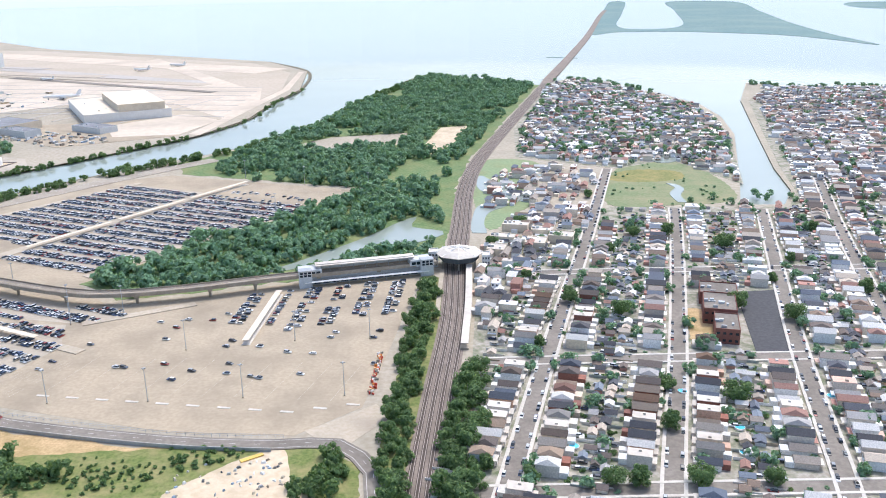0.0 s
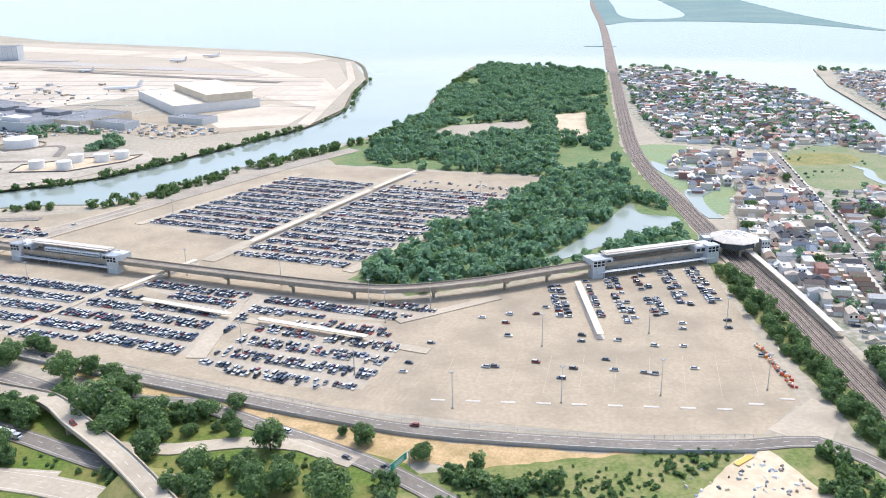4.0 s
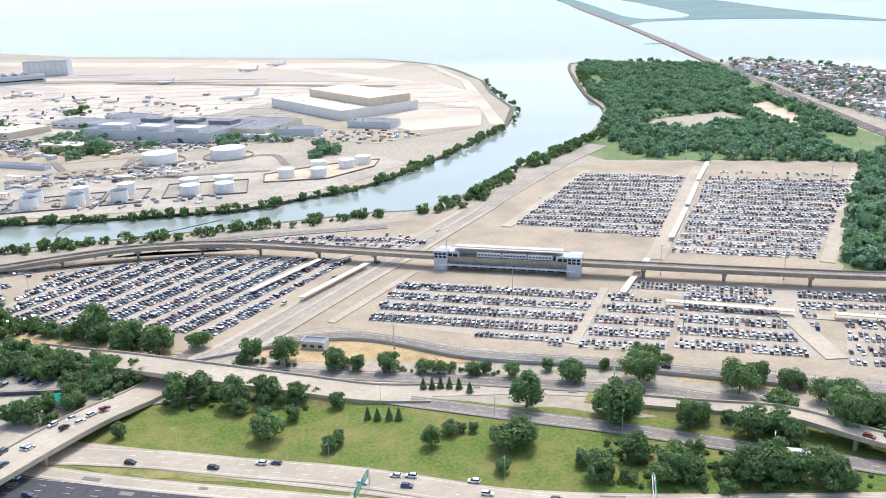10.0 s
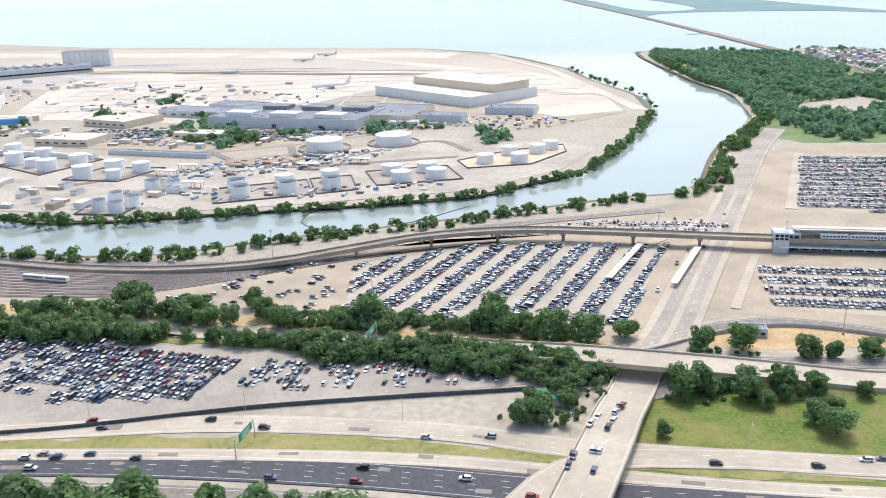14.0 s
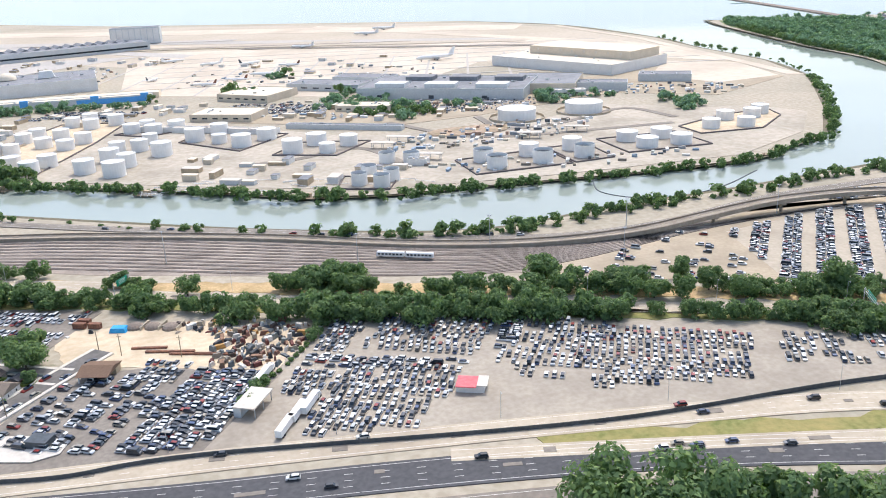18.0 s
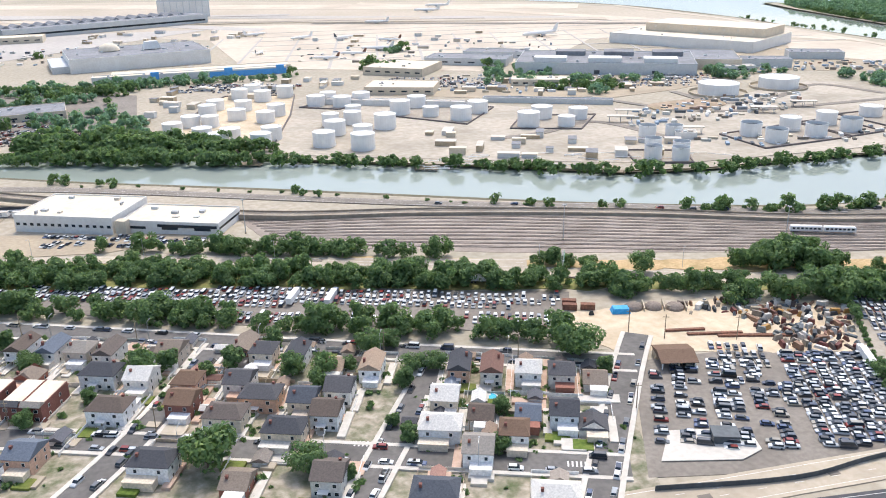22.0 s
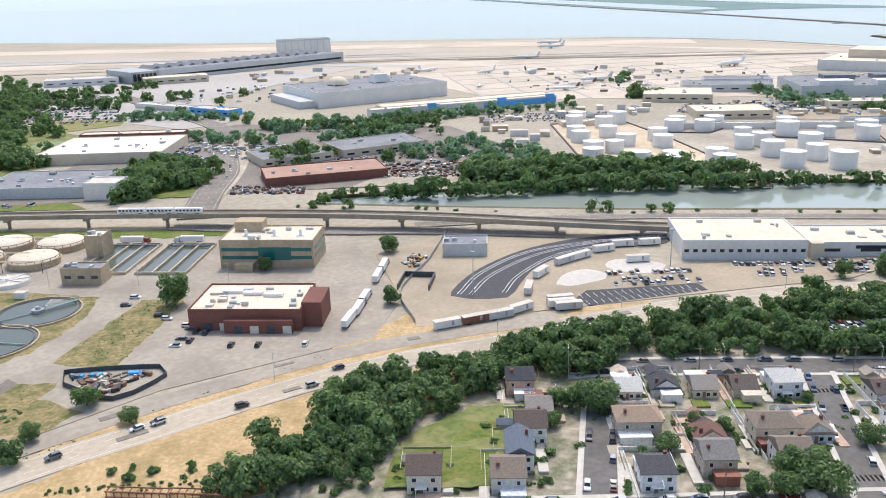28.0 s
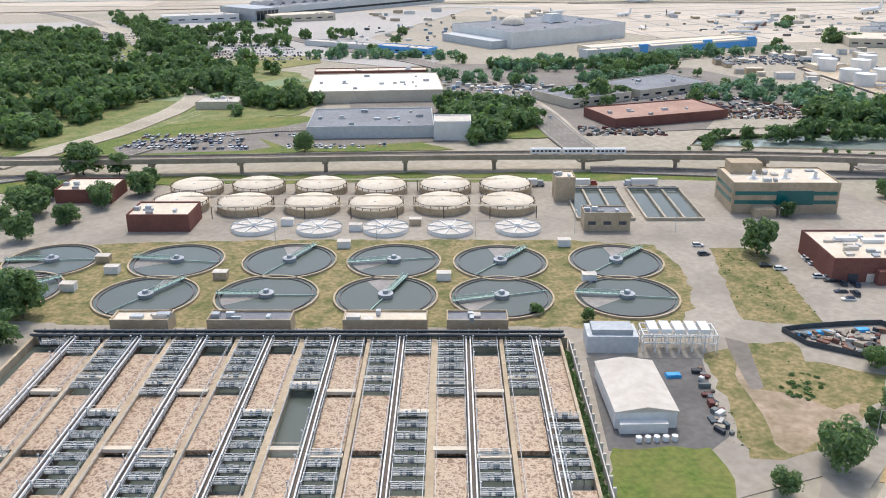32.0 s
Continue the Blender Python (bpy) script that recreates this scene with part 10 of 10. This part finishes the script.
# chain fence round the lot: posts and rails
LF = smooth_line([(-365, 466), (-252, 406), (-206, 386), (-123, 364), (-66, 357)], 4)
fb = Build()
for p in LF:
    fb.box(p[0], p[1], 0, .15, .15, 2.0)
for z in (1.0, 1.9):
    for a, b in zip(LF[:-1], LF[1:]):
        fb.beam((a[0], a[1], z), (b[0], b[1], z), .1, .1)
tagged(fb.part("lot_fence", M["steel"]), "thin steel fence along the lot edge", "fence")
# cooler and duct boxes on the town's flat roofs, white fences between its yards
wf = Build()
rw = random.Random(15)
for p in TSTREETS[:4]:
    for s_ in (-1, 1):
        for a in sides(smooth_line(p, 7.7), s_ * 30)[1:]:
            if 262 < a[1] < 640 and not inside(a[0], a[1], SCHOOL) and rw.random() < .9:
                g = radians(-17)
                wf.box(a[0], a[1], 0, rw.uniform(8, 13), .16, 1.7, g)
                if rw.random() < .35:
                    wf.box(a[0] + rw.uniform(-3, 3), a[1] + 3, 0, rw.uniform(2, 4), rw.uniform(2, 3), rw.uniform(.2, 2.2), g)
tagged(wf.part("yard_fences", M["yard_bits"]), "white fences and small decks between town yards", "fences", kind="stuff")
for x, y in [(146, 330), (152, 352), (232, 345), (226, 322), (70, 340), (136, 390), (210, 380)]:
    e = tagged(new("swimming_pool"), "small turquoise pool in a town back yard", "pool", "yard pools")
    e.location = (x, y, .3)
    Build().ring(0, 0, 0, 1.0, 2.3, 2.5, 18).part("wall", M["white"], e)
    Build().tube(0, 0, .1, .85, 2.3, 2.3, 18).part("water_surface", M["pool"], e)
# bushes and reeds in the tidal marsh
grove("marsh_bushes", [(181, 765), (223, 912), (291, 949), (318, 890), (308, 775), (246, 757)], 14, "low bushes and reeds on the tidal marsh", .42, 0, 401, ok=lambda x, y: noise.noise((x * .03, y * .03, 6.0)) > .12)
# white fences and low garages among the suburb's yards
gf, rq = Build(), random.Random(52)
cg, sg = math.cos(radians(-28)), math.sin(radians(-28))
ga = []
for x, y, k in NEAR + NEAR2 + NEAR3:
    for q in (-1, 1):
        if rq.random() < .75:
            dx, dy = q * 7.0, rq.uniform(8, 12)
            gf.beam((x + cg * dx - sg * 5, y + sg * dx + cg * 5, .1), (x + cg * dx - sg * (5 + dy), y + sg * dx + cg * (5 + dy), .1), .14, 1.6)
    if rq.random() < .8:
        gf.beam((x - cg * 7 - sg * 16, y - sg * 7 + cg * 16, .1), (x + cg * 7 - sg * 16, y + sg * 7 + cg * 16, .1), .14, 1.6)
    if rq.random() < .6:
        ga.append((x + cg * rq.uniform(-4, 4) - sg * 12.5, y + sg * 2 + cg * 12.5, radians(-28), 5))
tagged(gf.part("garden_fences", M["yard_bits"]), "white and wooden fences between suburban gardens", "fences", kind="stuff")
house_stuff("garages", ga, "small garages and sheds behind suburban houses")
# weeds and low bushes on the works' rough ground and beside its road
rwd = random.Random(63)
woods("weed_clumps", [(x, y, 0, rwd.uniform(.05, .13)) for poly in ([(-1552, 1014), (-1536, 1004), (-1568, 952), (-1592, 962)], [(-1602, 949), (-1590, 944), (-1597, 933), (-1608, 935)], [(-1623, 948), (-1620, 947), (-1640, 918), (-1646, 910), (-1648, 914), (-1638, 929)], [(-1620, 893), (-1540, 912), (-1500, 920), (-1500, 916), (-1560, 905), (-1625, 886)]) for x, y in scatter(poly, 2.2, 64) if noise.noise((x * .12, y * .12, 1.7)) > .05], "scattered weeds and low bushes on rough ground", "leaf")
woods("weed_clumps", [(x, y, -.4, rwd.uniform(.2, .34)) for x, y in scatter([(-1616, 929), (-1605, 931), (-1600, 926), (-1605, 920), (-1615, 919), (-1620, 923)], 2.6, 65)], "thicket of green bushes on rough ground", "leaf")
patch("garden_lawn", [(-1516, 829), (-1500, 850), (-1475, 858), (-1458, 850), (-1470, 826), (-1490, 815)], "greenscrub", "rough green gardens behind corner houses")
patch("garden_lawn", [(-1508, 842), (-1496, 842), (-1480, 830), (-1490, 820), (-1516, 829)], "grass", "green back lawns behind white fences")
patch("garden_lawn", [(-1480, 849), (-1471, 844), (-1478, 837), (-1488, 841)], "grass", "small green lawn behind a house")
# rusty lattice frames stacked beside the dry verge
for k, (x, y) in enumerate(((-1575, 858), (-1560, 849))):
    e = tagged(new("lattice_girder"), "long rusty red lattice girder lying on the ground", "girder", "rusty girders")
    e.matrix_basis = pose(x, y, .4, 0, 0, -32)
    for z in (0, 1.6):
        for q in (-1.2, 1.2):
            Build().beam((-9, q, z), (9, q, z), .3, .3).part("rail", M["rust"], e)
    for j in range(9):
        Build().beam((-8.5 + j * 2.1, -1.2, 0), (-8.5 + j * 2.1, -1.2, 1.7), .22, .22).part("post", M["rust"], e)
        Build().beam((-8.5 + j * 2.1, -1.2, 1.6), (-8.5 + j * 2.1, 1.2, 1.6), .22, .22).part("rung", M["rust"], e)
grove("verge_bushes", [(-1585, 872), (-1540, 848), (-1528, 862), (-1545, 858), (-1578, 876)], 5, "green bushes beside the rusty frames", .45, 0, 411, "leaf")
# small rubble, tyres and a pale van on the scrub beside the sand
grove("scrub_thicket", [(-200, 340), (-150, 345), (-110, 338), (-120, 318), (-170, 312), (-205, 320)], 4.5, "low tangled thicket on rough ground", .28, 0, 412, "leaf", ok=lambda x, y: noise.noise((x * .07, y * .07, 8.3)) > -.1)
# larger trees among the suburb's houses
for x, y, s_ in [(-1440, 837, 0.95), (-1451, 844, 0.65), (-1416, 772, 1.05), (-1425, 776, 0.62), (-1416, 808, 0.58), (-1394, 761, 0.68), (-1384, 754, 0.84), (-1380, 753, 0.5), (-1349, 772, 0.45), (-1355, 732, 0.8), (-1458, 836, 0.53), (-1337, 760, 0.36), (-1327, 767, 0.37), (-1380, 809, 0.35), (-1377, 778, 0.35), (-1427, 809, 0.39), (-1447, 807, 0.39), (-1411, 759, 0.35), (-1200, 710, 0.85), (-1191, 710, 0.69), (-1186, 658, 0.76), (-1162, 698, 0.69), (-1162, 641, 0.61), (-1217, 650, 0.56), (-1209, 646, 0.56), (-1108, 685, 1.3), (-1211, 715, 0.85), (-1105, 672, 0.73)]:
    tree(x, y, .1, s_, label="dark green tree crowding a house garden", group="garden trees")
# cars in the works' car park, weathered road patches
car_stuff("parked_cars", cars_in([(-1531, 1000), (-1521, 994), (-1550, 953), (-1560, 958)], 58, 40, 3.2, .4, 91, False), "cars parked beside the works lawn")
rp2 = random.Random(19)
rpb = Build()
for L, w in ROADLINES[:8]:
    for i in range(2, len(L) - 2, 3):
        d = L[i + 1] - L[i]
        rpb.box(L[i][0] + rp2.uniform(-w, w) * .5, L[i][1] + rp2.uniform(-w, w) * .5, .1, rp2.uniform(3, 10), rp2.uniform(1.5, 3.2), .345, math.atan2(d[1], d[0]))
tagged(rpb.part("road_patches", M["asphalt"]), "darker mended patches on the carriageways", "road patches", kind="stuff")
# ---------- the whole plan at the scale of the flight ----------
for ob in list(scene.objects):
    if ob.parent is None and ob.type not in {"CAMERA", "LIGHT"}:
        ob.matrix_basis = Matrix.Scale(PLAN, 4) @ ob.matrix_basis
